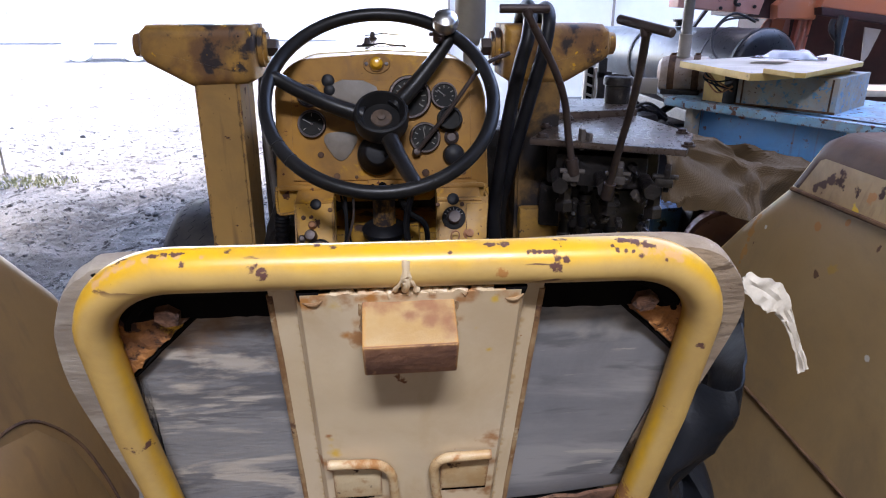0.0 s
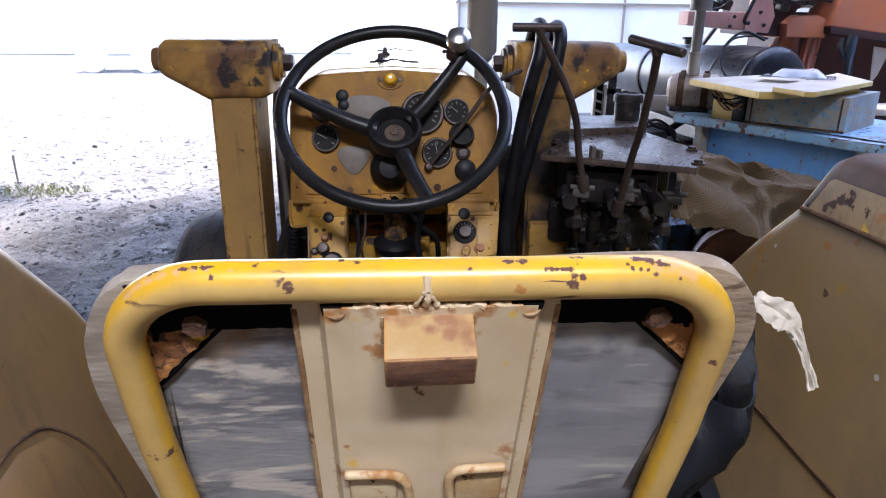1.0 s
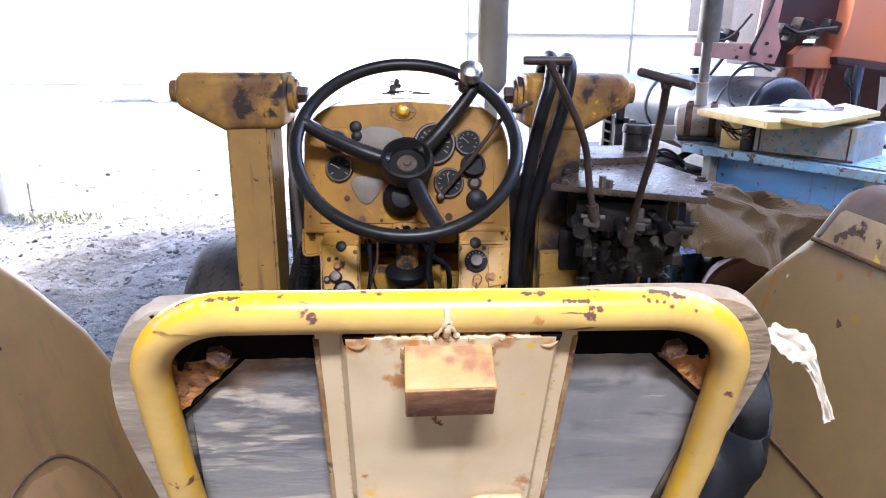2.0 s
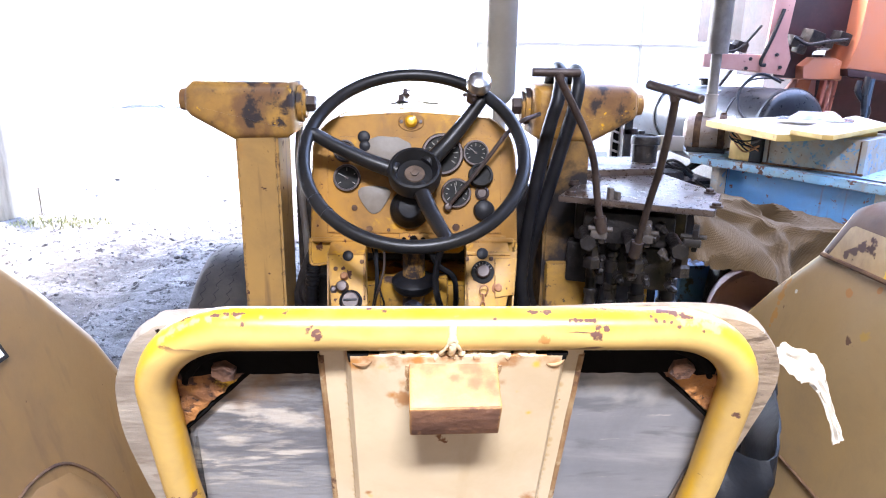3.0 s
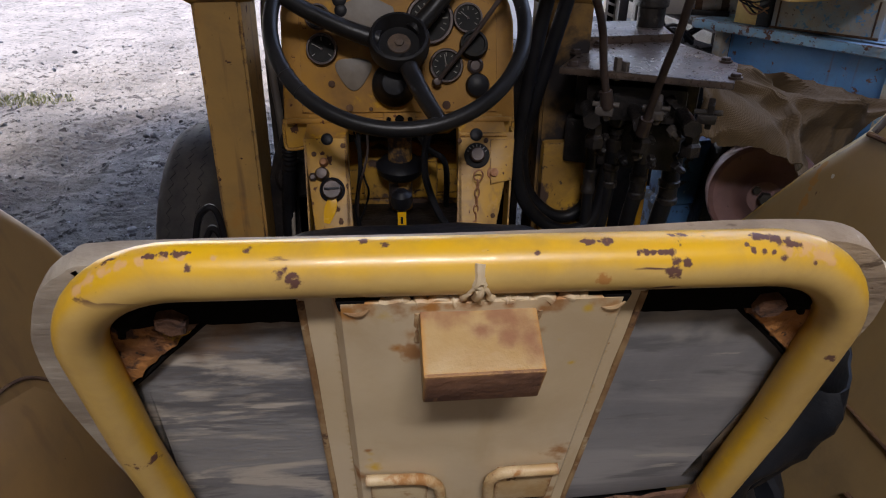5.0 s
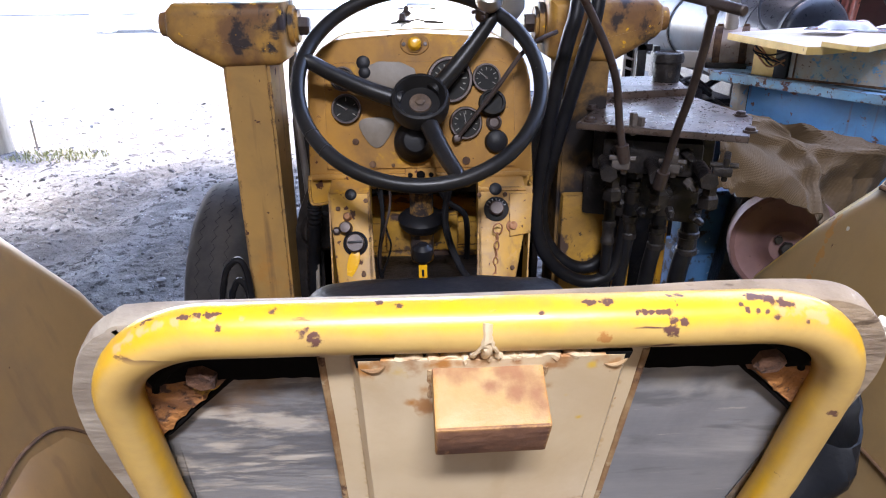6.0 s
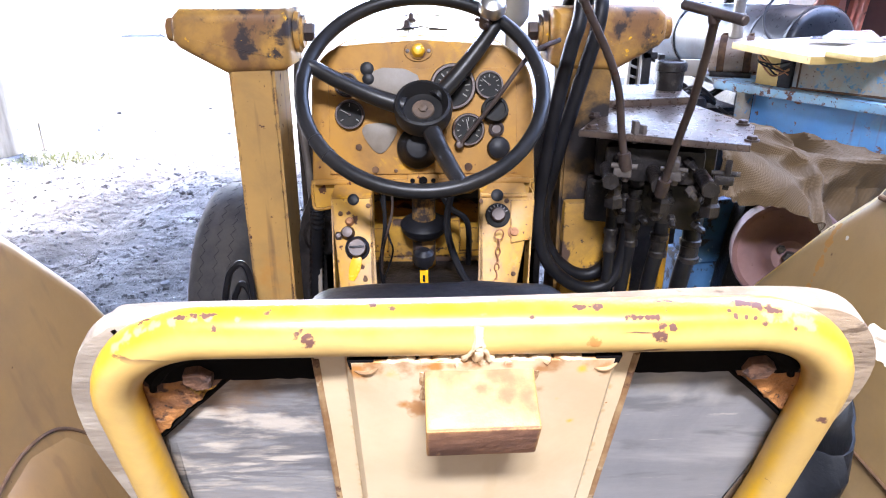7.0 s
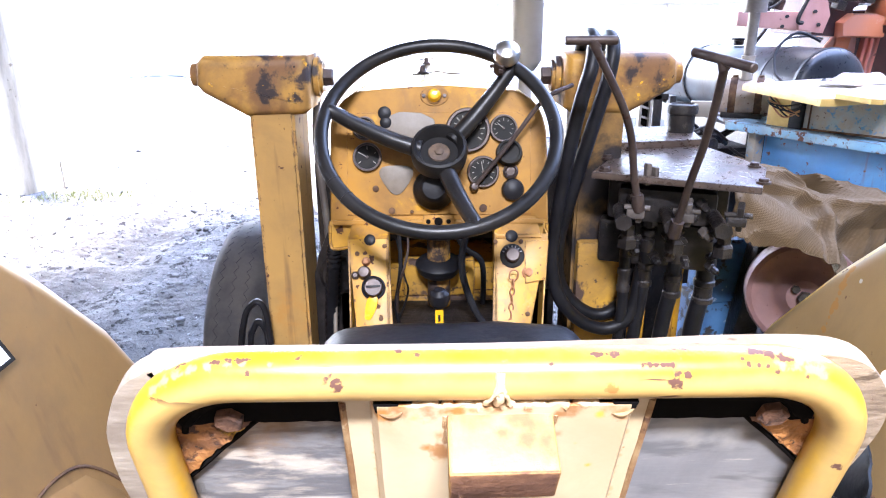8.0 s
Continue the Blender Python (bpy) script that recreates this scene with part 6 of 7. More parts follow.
        sheet(bm, flake, 26, 26, -0.002 if s < 0 else 0.002)
        part("gusset", bm, "gusset", seat, "rusted corner gusset plate with flakes of yellow")
        bm = B()
        lathe(bm, [(0, 0), (0.0112, 0), (0.0110, 0.0018), (0, 0.002)], sm(*b, -0.0055), 18)
        hexbolt(bm, sm(*b, -0.0038) @ pose(0, 0, 0, 4, -6, 17), 0.0082, 0.0055)
        part("bolt", bm, "bolt_rust", seat, "rusty hex bolt")
    # thin black line along each gusset's ragged edge
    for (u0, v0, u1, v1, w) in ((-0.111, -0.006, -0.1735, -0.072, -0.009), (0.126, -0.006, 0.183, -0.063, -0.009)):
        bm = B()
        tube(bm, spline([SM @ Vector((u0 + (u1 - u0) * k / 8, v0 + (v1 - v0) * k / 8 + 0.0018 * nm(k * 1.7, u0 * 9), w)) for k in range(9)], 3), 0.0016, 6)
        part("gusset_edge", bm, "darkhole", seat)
    # rusty lower rail behind the board's foot
    bm = B()
    sheet(bm, lambda a, b: SM @ Vector((-0.185 + 0.375 * a, -0.249 + 0.022 * max(0.0, a - 0.7) / 0.3 - 0.032 * b + 0.004 * nm(a * 14, b), -0.009 - 0.004 * nm(a * 20, b * 3, 2))), 40, 4, 0.003)
    part("lower_rail", bm, "bolt_rust", seat, "crumbling rusty lower rail")

    # bent rod loops
    for pts, rad in (([(-0.054, -0.146), (-0.036, -0.1463), (-0.020, -0.1475), (-0.0115, -0.1555), (-0.0085, -0.17), (-0.0065, -0.215), (-0.004, -0.25), (-0.003, -0.29)], 0.0036), ([(0.062, -0.1415), (0.044, -0.1425), (0.030, -0.1435), (0.0222, -0.151), (0.0215, -0.167), (0.0255, -0.205), (0.030, -0.24), (0.031, -0.29)], 0.0036),
                     ([(-0.05, -0.222), (-0.01, -0.2215), (0.03, -0.220), (0.056, -0.2185), (0.070, -0.2235), (0.077, -0.236), (0.080, -0.285)], 0.0034)):
        bm = B()
        tube(bm, spline([SM @ Vector((u, v, 0.0155)) for u, v in pts], 6), rad, 12)
        part("rod_loop", bm, "cream_rusty", seat, "bent rod painted cream, rusting")
    for u, v in ((-0.033, -0.1715), (0.045, -0.1655)):
        bm = B()
        slab(bm, [(-0.019, -0.021), (0.016, -0.020), (0.017, 0.021), (-0.019, 0.020)], 0.004, sm(u, v, 0.0128), 0.001)
        part("rod_plate", bm, "cream_rusty", seat)
        # solid black sliver in place of the dark gap below the plate
        bm = B()
        slab(bm, [(-0.018, -0.0035), (0.016, -0.0025), (0.016, 0.0012), (-0.006, 0.0018), (-0.018, 0.001)], 0.002, sm(u, v - 0.0225, 0.0108), 0)
        part("plate_gap", bm, "darkhole", seat)

    # cushion and its pan
    bm = B()

    def cush(a, b):
        x = -0.205 + 0.41 * a
        y = 0.50 + 0.50 * b
        e = min(a, 1 - a, 0.12) / 0.12
        f = min(1 - b, 0.10) / 0.10
        return (0.02 + x, y + 0.03 * b - 0.03 * (abs(a - 0.5) * 2) ** 3 * b, 1.180 + 0.057 * math.sqrt(max(0, 1 - (1 - e) ** 2)) * (0.4 + 0.6 * math.sqrt(max(0, 1 - (1 - f) ** 2))) + 0.004 * nm(a * 7, b * 7))

    sheet(bm, cush, 40, 30, 0.07)
    part("cushion", bm, "vinyl", seat, "worn black vinyl seat cushion")
    bm = B()
    box(bm, (0.30, 0.42, 0.05), pose(0.02, 0.72, 1.06), 0.01)
    box(bm, (0.10, 0.12, 0.50), pose(0.02, 0.72, 0.80), 0.01)
    part("seat_base", bm, "grime", seat)
    # torn vinyl flap bulging behind the board's edge
    bm = B()

    def flap(a, b):
        x = 0.218 + 0.100 * math.sin(a * 1.57) + 0.012 * math.sin(7 * b + 3 * a) * a + 0.009 * math.sin(17 * b - 6 * a) * a - 0.025 * b * b * a + 0.01 * nm(a * 5, b * 5, 3)
        y = 0.405 + 0.12 * a + 0.05 * b + 0.018 * math.sin(11 * a + 5 * b) + 0.010 * math.sin(15 * b + 9 * a) + 0.014 * (0.5 - 2 * abs(nm(a * 4, b * 5, 8)))
        z = 1.405 - 0.05 * (1 - a) - 0.26 * b + 0.01 * nm(a * 4, b * 4)
        return (x, y, z)

    sheet(bm, flap, 30, 30, 0.002)
    part("vinyl_flap", bm, "vinyl", seat, "torn black vinyl flap")
    bm = B()
    ctr = [(0.270, 0.430, 1.463), (0.293, 0.430, 1.450), (0.306, 0.430, 1.437), (0.319, 0.430, 1.412), (0.330, 0.430, 1.386)]
    P = spline(ctr, 8)
    wid = [0.005, 0.0105, 0.0105, 0.0055, 0.0036, 0.0034, 0.0046]

    def rib(a, b):
        k = a * (len(P) - 1)
        i = min(int(k), len(P) - 2)
        c = P[i].lerp(P[i + 1], k - i)
        d = (P[i + 1] - P[i]).normalized()
        side = d.cross(Vector((0, -1, 0.2))).normalized()
        q = a * (len(wid) - 1)
        j = min(int(q), len(wid) - 2)
        h = wid[j] * (1 - q + j) + wid[j + 1] * (q - j)
        return c + side * h * (b * 2 - 1) * (1 + 0.35 * nm(a * 13, b * 3)) + Vector((0, 0.004 * nm(a * 9, b * 5), 0.0))

    sheet(bm, rib, 40, 6, 0.0008)
    part("tape_strip", bm, "tape", seat, "torn curling strip of white tape")


build_seat()

# ---- loader control valve ----
valve = thing("control_valve", (0.48, 1.42, 1.0), "oily black hydraulic control valve with two T-handled levers", "valve")


def build_valve():
    lid = [(0.307, 1.372), (0.585, 1.232), (0.671, 1.400), (0.634, 1.672), (0.432, 1.612)]
    bm = B()
    slab(bm, lid, 0.014, pose(0, 0, 1.385), 0.003)
    ob = part("lid", bm, "lid", valve, "worn greasy steel top plate")
    for x, y in ((0.335, 1.378), (0.60, 1.262), (0.648, 1.405), (0.445, 1.59), (0.615, 1.65), (0.37, 1.50)):
        bm = B()
        hexbolt(bm, pose(x, y, 1.385), 0.010, 0.010, 0.013)
        part("bolt", bm, "steel", ob)
    bm = B()
    slab(bm, [(0.421, 1.60), (0.63, 1.64), (0.668, 1.846), (0.486, 1.832)], 0.02, pose(0, 0, 1.402), 0.003)
    part("rear_lid", bm, "lid", valve)
    bm = B()
    lathe(bm, [(0, 0), (0.032, 0), (0.033, 0.045), (0.038, 0.047), (0.0385, 0.060), (0.036, 0.068), (0.030, 0.070), (0.028, 0.066), (0, 0.066)], pose(0.613, 1.75, 1.402), 28)
    part("filler_cap", bm, "grime", valve, "dark round filler cap")
    bm = B()
    box(bm, (0.24, 0.24, 0.10), pose(0.515, 1.515, 1.318, 0, 0, -20), 0.012)
    body = part("valve_body", bm, "grime", valve, "oily cast valve body")
    for nme, size, at in (("valve_front", (0.19, 0.05, 0.07), (0.465, 1.375, 1.315)), ("valve_foot", (0.24, 0.20, 0.10), (0.50, 1.52, 1.21))):
        bm = B()
        box(bm, size, pose(*at, 0, 0, -20), 0.010)
        part(nme, bm, "grime", body)
    # spool ends, caps and clevises along the front
    rnd = random.Random(9)
    for k in range(3):
        x, y = 0.372 + 0.085 * k, 1.345 - 0.030 * k
        bm = B()
        tube(bm, [(x, y + 0.04, 1.305), (x - 0.014, y - 0.045, 1.300)], 0.0135, 14)
        tube(bm, [(x - 0.01, y - 0.03, 1.300), (x - 0.013, y - 0.045, 1.30)], 0.0175, 6)
        part("spool", bm, "grime", valve)
        bm = B()
        box(bm, (0.012, 0.03, 0.05), pose(x + 0.018, y - 0.035, 1.325, 14, 0, -20 + rnd.uniform(-8, 8)), 0.004)
        box(bm, (0.034, 0.012, 0.018), pose(x + 0.008, y - 0.045, 1.318, 0, 0, -20), 0.004)
        tube(bm, [(x - 0.012, y - 0.035, 1.33), (x + 0.034, y - 0.05, 1.33)], 0.005, 10)
        part("clevis", bm, "castgrey" if k < 2 else "grime", valve, "dull steel clevis")
        bm = B()
        lathe(bm, [(0, 0), (0.020, 0), (0.020, 0.02), (0.014, 0.026), (0.014, 0.05), (0, 0.05)], pose(x + 0.01, y + 0.0, 1.235, 0, 0, 10), 6)
        part("port_nut", bm, "grime", valve)
    for p, sz, rz in (((0.407, 1.335, 1.388), (0.011, 0.016, 0.044), 10), ((0.420, 1.333, 1.386), (0.009, 0.020, 0.034), 20)):
        bm = B()
        box(bm, sz, pose(*p, 0, 0, rz), 0.004)
        part("lug", bm, "castgrey", valve)

    # unions, plugs and short pipes on the casting
    for k in range(16):
        x = 0.375 + 0.17 * rnd.random()
        y = 1.375 - 0.36 * (x - 0.345) + 0.012 * rnd.random()
        z = 1.20 + 0.15 * rnd.random()
        bm = B()
        d = Vector((rnd.uniform(-0.4, 0.4), -1, rnd.uniform(-0.5, 0.5)))
        r = 0.007 + 0.007 * rnd.random()
        m = along((x, y + 0.01, z), Vector((x, y + 0.01, z)) + d)
        lathe(bm, [(0, 0), (r, 0), (r, 0.014), (r * 0.7, 0.016), (r * 0.7, 0.028), (r * 0.4, 0.032), (0, 0.032)], m, 6)
        part("union", bm, "castgrey" if k % 8 == 0 else "grime", valve)

    def lever(h0, h1, stem):
        bm = B()
        tube(bm, spline(stem, 6), 0.0072, 12)
        lv = part("lever", bm, "steel", valve, "bent brown steel control lever")
        bm = B()
        a, b = Vector(h0), Vector(h1)
        d = (b - a).normalized()
        tube(bm, [a, a + d * 0.002, b - d * 0.002, b], [0.0062, 0.0078, 0.0078, 0.0062], 16)
        part("tee_handle", bm, "steel", lv, "worn steel T handle")
        bm = B()
        tube(bm, [stem[-1], Vector(stem[-1]) + (Vector(stem[-2]) - Vector(stem[-1])) * 0.45], 0.012, 12)
        part("sleeve", bm, "steel", lv)

    lever((0.213, 1.228, 1.640), (0.302, 1.228, 1.640), [(0.262, 1.226, 1.638), (0.268, 1.23, 1.624), (0.299, 1.245, 1.575), (0.33, 1.26, 1.522), (0.354, 1.28, 1.466), (0.369, 1.295, 1.396), (0.386, 1.30, 1.324)])
    lever((0.405, 1.160, 1.624), (0.455, 1.050, 1.606), [(0.434, 1.105, 1.605), (0.44, 1.13, 1.558), (0.444, 1.155, 1.512), (0.448, 1.185, 1.462), (0.449, 1.215, 1.413), (0.45, 1.245, 1.354), (0.447, 1.27, 1.282)])
    for tip, top in (((0.434, 1.105, 1.600), (0.431, 1.105, 1.613)), ((0.266, 1.228, 1.628), (0.260, 1.227, 1.640))):
        bm = B()
        tube(bm, [tip, top], 0.0092, 14)
        part("collar", bm, "steel", valve)

    # hoses with crimped ends down from the ports
    for x0, x1, zt, hr in ((0.402, 0.405, 1.250, 0.0125), (0.447, 0.440, 1.262, 0.0140), (0.510, 0.500, 1.236, 0.0165), (0.580, 0.570, 1.222, 0.0195)):
        bm = B()
        tube(bm, spline([(x0 + 0.002, 1.42, zt - 0.06), (x0 + 0.002, 1.42, zt - 0.12), (x1, 1.42, 1.03), (x1 - 0.015, 1.43, 0.8), (x1 - 0.02, 1.5, 0.5)], 6), hr, 16)
        hose = part("hose", bm, "rubber", valve, "black hydraulic hose")
        bm = B()
        q = hr / 0.0155
        prof = [(0, 0), (0.011, 0), (0.011, -0.010), (0.0175, -0.012), (0.0175, -0.024), (0.0125, -0.026), (0.0125, -0.034), (0.0165, -0.036), (0.0165, -0.060), (0.0150, -0.063), (0.0150, -0.088), (0.0185, -0.091), (0.0185, -0.102), (0.0160, -0.105), (0.0160, -0.128), (0.0185, -0.131), (0.0185, -0.142), (0, -0.142)]
        lathe(bm, [(r * q, z) for r, z in prof[::-1]], along((x0 + 0.002, 1.42, zt), (x0, 1.42, zt + 1)), 18)
        hexbolt(bm, along((x0 + 0.002, 1.42, zt - 0.004), (x0, 1.42, zt + 1)), 0.019 * q, 0.018)
        part("crimp_fitting", bm, "grime", hose, "oily crimped hose fitting")

    # two thick hoses over the post head and round below the valve
    for pts in ([(0.33, 1.68, 1.50), (0.326, 1.64, 1.605), (0.320, 1.54, 1.642), (0.313, 1.45, 1.630), (0.303, 1.42, 1.58), (0.290, 1.42, 1.53), (0.268, 1.42, 1.41), (0.248, 1.42, 1.256), (0.245, 1.42, 1.167), (0.268, 1.42, 1.087), (0.322, 1.42, 1.031), (0.380, 1.42, 1.016), (0.425, 1.42, 1.05), (0.445, 1.43, 1.16)],
                [(0.372, 1.68, 1.50), (0.366, 1.64, 1.60), (0.360, 1.54, 1.638), (0.354, 1.46, 1.622), (0.344, 1.44, 1.565), (0.328, 1.44, 1.50), (0.304, 1.44, 1.405), (0.282, 1.445, 1.311), (0.264, 1.46, 1.20), (0.278, 1.47, 1.10), (0.330, 1.47, 1.040), (0.385, 1.47, 1.030), (0.430, 1.47, 1.08), (0.45, 1.47, 1.18)]):
        bm = B()
        tube(bm, spline(pts, 8), 0.0145, 16)
        part("loader_hose", bm, "rubber", valve, "thick black loader hose")


build_valve()


# ---- sacking over a dusty red drum, beside the valve ----
def build_sack():
    bm = B()

    rows = [[(0.80, 1.87, 1.322), (0.90, 1.86, 1.310), (1.05, 1.86, 1.285), (1.19, 1.85, 1.256), (1.44, 1.85, 1.17)],
            [(0.715, 1.67, 1.338), (0.80, 1.66, 1.318), (0.90, 1.65, 1.300), (1.03, 1.65, 1.244), (1.30, 1.70, 1.215)],
            [(0.690, 1.60, 1.280), (0.76, 1.58, 1.258), (0.87, 1.58, 1.214), (0.97, 1.58, 1.180), (1.22, 1.66, 1.150)],
            [(0.685, 1.55, 1.195), (0.735, 1.535, 1.180), (0.82, 1.53, 1.160), (0.93, 1.53, 1.105), (1.13, 1.62, 1.075)]]
    grid = [spline(r, 12) for r in rows]
    cols = [spline([g[i] for g in grid], 16) for i in range(len(grid[0]))]
    ridge = lambda t: (0.5 + 0.5 * math.cos(2 * t)) ** 2.2

    def drape(a, b):
        i, j = round(a * 144) / 3, round(b * 48)
        i0 = min(int(i), len(cols) - 2)
        p = cols[i0][j].lerp(cols[i0 + 1][j], i - i0)
        # folds that fan out from the corner where the cloth is pinned by the plate
        dx, dz = p.x - 0.64, 1.40 - p.z + 0.35 * (1.86 - p.y)
        th, r = math.atan2(dz, dx), math.hypot(dx, dz)
        w = min(1.0, r / 0.22)
        front = min(1.0, max(0.0, (b - 0.30) * 5))
        f = 0.080 * ridge(2.6 * th + 0.5 * nm(p.x * 3, p.z * 3, 1) + 0.3) * w
        f += 0.045 * ridge(6.5 * th + 2 * r + 0.8 * nm(p.x * 5, p.z * 5, 5)) * w * max(0.0, 1.2 - 2.0 * a)
        # hollow on the top, a sharp upright fold where the cloth turns the corner and falls back
        f -= 0.085 * math.exp(-(((a - 0.62) / 0.15) ** 2 + ((b - 0.17) / 0.10) ** 2))
        f += 0.040 * math.exp(-(((a - 0.68 - 0.04 * b) / 0.030) ** 2)) * front
        f -= 0.055 * min(1.0, max(0.0, (a - 0.71) / 0.16)) * front
        f += 0.024 * math.exp(-(((b - 0.33 - 0.05 * math.sin(5 * a)) / 0.045) ** 2))
        f += 0.060 * (0.5 - 2.0 * abs(nm(p.x * 5, p.z * 5, p.y * 5))) + 0.032 * (0.5 - 2.0 * abs(nm(p.x * 11, p.z * 11, p.y * 11 + 4))) - 0.02
        hem = 0.010 * nm(a * 22, 4) * max(0, b - 0.8) * 5
        return p + Vector((0, -0.85, 0.52)) * (f - 0.05) + Vector((0, 0, hem))

    sheet(bm, drape, 144, 48, 0.003)
    ob = part("sacking", bm, "sack", None)
    return tagged(ob, "brown jute sacking draped in folds over machinery", "sacking")


build_sack()


def build_drum():
    drum = thing("brake_drum", (0.95, 1.70, 0.8), "dusty dull red drum with a stubby bolt on its hub", "drum")
    m = along((0.954, 1.665, 0.985), (0.69, 1.06, 1.11))
    bm = B()
    lathe(bm, [(0, -0.12), (0.135, -0.12), (0.141, -0.10), (0.141, -0.012), (0.136, 0.000), (0.124, 0.004), (0.112, -0.002), (0.085, -0.006), (0.066, 0.002), (0.052, 0.020), (0.043, 0.029), (0, 0.031)], m, 40)
    part("shell", bm, "drum", drum)
    for a in (20, 140, 260):
        bm = B()
        hexbolt(bm, m @ pose(0.03 * math.cos(radians(a)), 0.03 * math.sin(radians(a)), 0.03), 0.011, 0.012)
        part("bolt", bm, "grime", drum)
    bm = B()
    hexbolt(bm, m @ pose(0, 0, 0.03), 0.018, 0.025)
    part("spindle", bm, "grime", drum)
    bm = B()
    box(bm, (0.20, 0.2, 0.75), pose(1.0, 1.85, 0.42), 0.02)
    part("stand", bm, "grime", drum)
    blk = thing("pump", (0.82, 1.92, 0.0), "blue painted pump body with flaking paint beside the drum", "pump")
    bm = B()
    box(bm, (0.11, 0.14, 0.20), pose(0.845, 1.95, 0.97, 0, 0, 10), 0.015)
    box(bm, (0.15, 0.16, 0.55), pose(0.845, 1.97, 0.60, 0, 0, 10), 0.02)
    part("housing", bm, "bluepump", blk)
    bm = B()
    box(bm, (0.07, 0.07, 0.42), pose(0.915, 1.86, 0.93, 4, 5, 0), 0.012)
    box(bm, (0.07, 0.10, 0.06), pose(0.91, 1.85, 1.12), 0.012)
    part("bracket", bm, "grime", blk)


build_drum()


# ---- blue machine behind ----
DX = Vector((0.471, -0.882, 0))
BA = Vector((1.102, 2.626, 1.30))
BMX = axes(BA, DX, (0, 0, 1))  # z of this frame looks to the seat


def build_blue():
    mach = thing("blue_machine", (1.4, 2.2, 0), "old blue machine frame with flaking paint and rust", "machine")
    bm = B()
    box(bm, (1.7, 0.032, 0.07), BMX @ pose(0.85, -0.016, -0.035), 0.004)
    box(bm, (1.7, 0.006, 0.55), BMX @ pose(0.85, -0.003, -0.31), 0.001)
    part("top_beam", bm, "beamblue", mach, "rusty blue channel beam")
    bm = B()
    box(bm, (1.55, 0.40, 0.02), BMX @ pose(0.90, -0.235, -0.085), 0.002)
    box(bm, (1.6, 0.60, 0.5), BMX @ pose(0.90, -0.62, -0.36), 0.01)
    part("side_plate", bm, "blue", mach, "bright blue steel side plate")
    for x in (0.10, 0.72):
        bm = B()
        box(bm, (0.035, 0.42, 0.05), BMX @ pose(x, -0.24, -0.06), 0.003)
        part("upright", bm, "bluerust", mach)
    bm = B()
    slab(bm, [(1.115, 2.665), (1.56, 1.83), (1.98, 2.05), (1.62, 3.02), (1.18, 3.02)], 0.012, pose(0, 0, 1.2985), 0.001)
    part("deck", bm, "deckrust", mach, "worn rusty deck plate")
    # rounded bin on the deck
    bm = B()
    bxm = axes((1.276, 2.394, 1.30), (0.634, -0.773, 0), (0, 0, 1))
    prof = [(0, 0), (0.335, 0), (0.335, 0.118), (0.30, 0.118), (0.0, 0.112)]
    slab(bm, prof, 0.32, bxm, 0.006)
    part("bin", bm, "bluerust", mach, "rust-stained sheet metal bin with patches of blue")
    bm = B()
    for x in (0.02, 0.315):
        tube(bm, [bxm @ Vector((x, 0.004, 0.002)), bxm @ Vector((x, 0.112, 0.002))], 0.003, 6)
    tube(bm, [bxm @ Vector((0, 0.004, 0.002)), bxm @ Vector((0.335, 0.004, 0.002))], 0.004, 6)
    part("bin_seam", bm, "seam", mach)
    # banded motor
    mm = along((1.13, 2.785, 1.374), (1.31, 2.695, 1.376)) @ Matrix.Diagonal((1.08, 1.08, 1.1, 1))
    bm = B()
    lathe(bm, [(0, 0), (0.045, 0), (0.062, 0.012), (0.066, 0.03), (0.066, 0.17), (0.05, 0.19), (0, 0.19)], mm, 32)
    mot = part("motor", bm, "motor", mach, "rusty round motor strapped to the deck")
    for z in (0.05, 0.135):
        bm = B()
        lathe(bm, [(0.067, -0.012), (0.0715, -0.012), (0.0715, 0.012), (0.067, 0.012)], mm @ pose(0, 0, z), 32)
        lathe(bm, [(0, 0), (0.01, 0), (0.01, 0.02), (0, 0.02)], mm @ pose(0.0, 0.078, z, 90), 10)
        part("strap", bm, "seam", mot, "rusty strap round the motor")
    bm = B()
    box(bm, (0.15, 0.12, 0.02), pose(1.215, 2.74, 1.308, 0, 0, -28), 0.004)
    part("motor_foot", bm, "grime", mot)
    # upright pipe with a thicker sleeve
    bm = B()
    tube(bm, [(1.208, 2.735, 1.42), (1.208, 2.735, 1.70)], 0.0207, 20)
    tube(bm, [(1.208, 2.735, 1.69), (1.208, 2.735, 2.7)], 0.0425, 24)
    part("exhaust_pipe", bm, "pipe", mach, "dull grey upright exhaust pipe with a wide sleeve")
    bm = B()
    lathe(bm, [(0.024, 0), (0.027, 0.004), (0.025, 0.03), (0.025, 0.088), (0.027, 0.092), (0.020, 0.094)], pose(1.208, 2.735, 1.440), 24)
    part("pipe_collar", bm, "greymetal", mach, "bright steel pipe collar")
    bm = B()
    box(bm, (0.10, 0.112, 0.016), axes((1.243, 2.490, 1.355), (0.435, -0.90, 0), (0, 0, 1)), 0.003)
    part("panel", bm, "board", mach, "pale yellow switch panel")
    bm = B()
    box(bm, (0.052, 0.112, 0.03), axes((1.272, 2.424, 1.355), (0.435, -0.90, 0), (0, 0, 1)), 0.004)
    part("fuse_box", bm, "rubber", mach)
    rnd = random.Random(12)
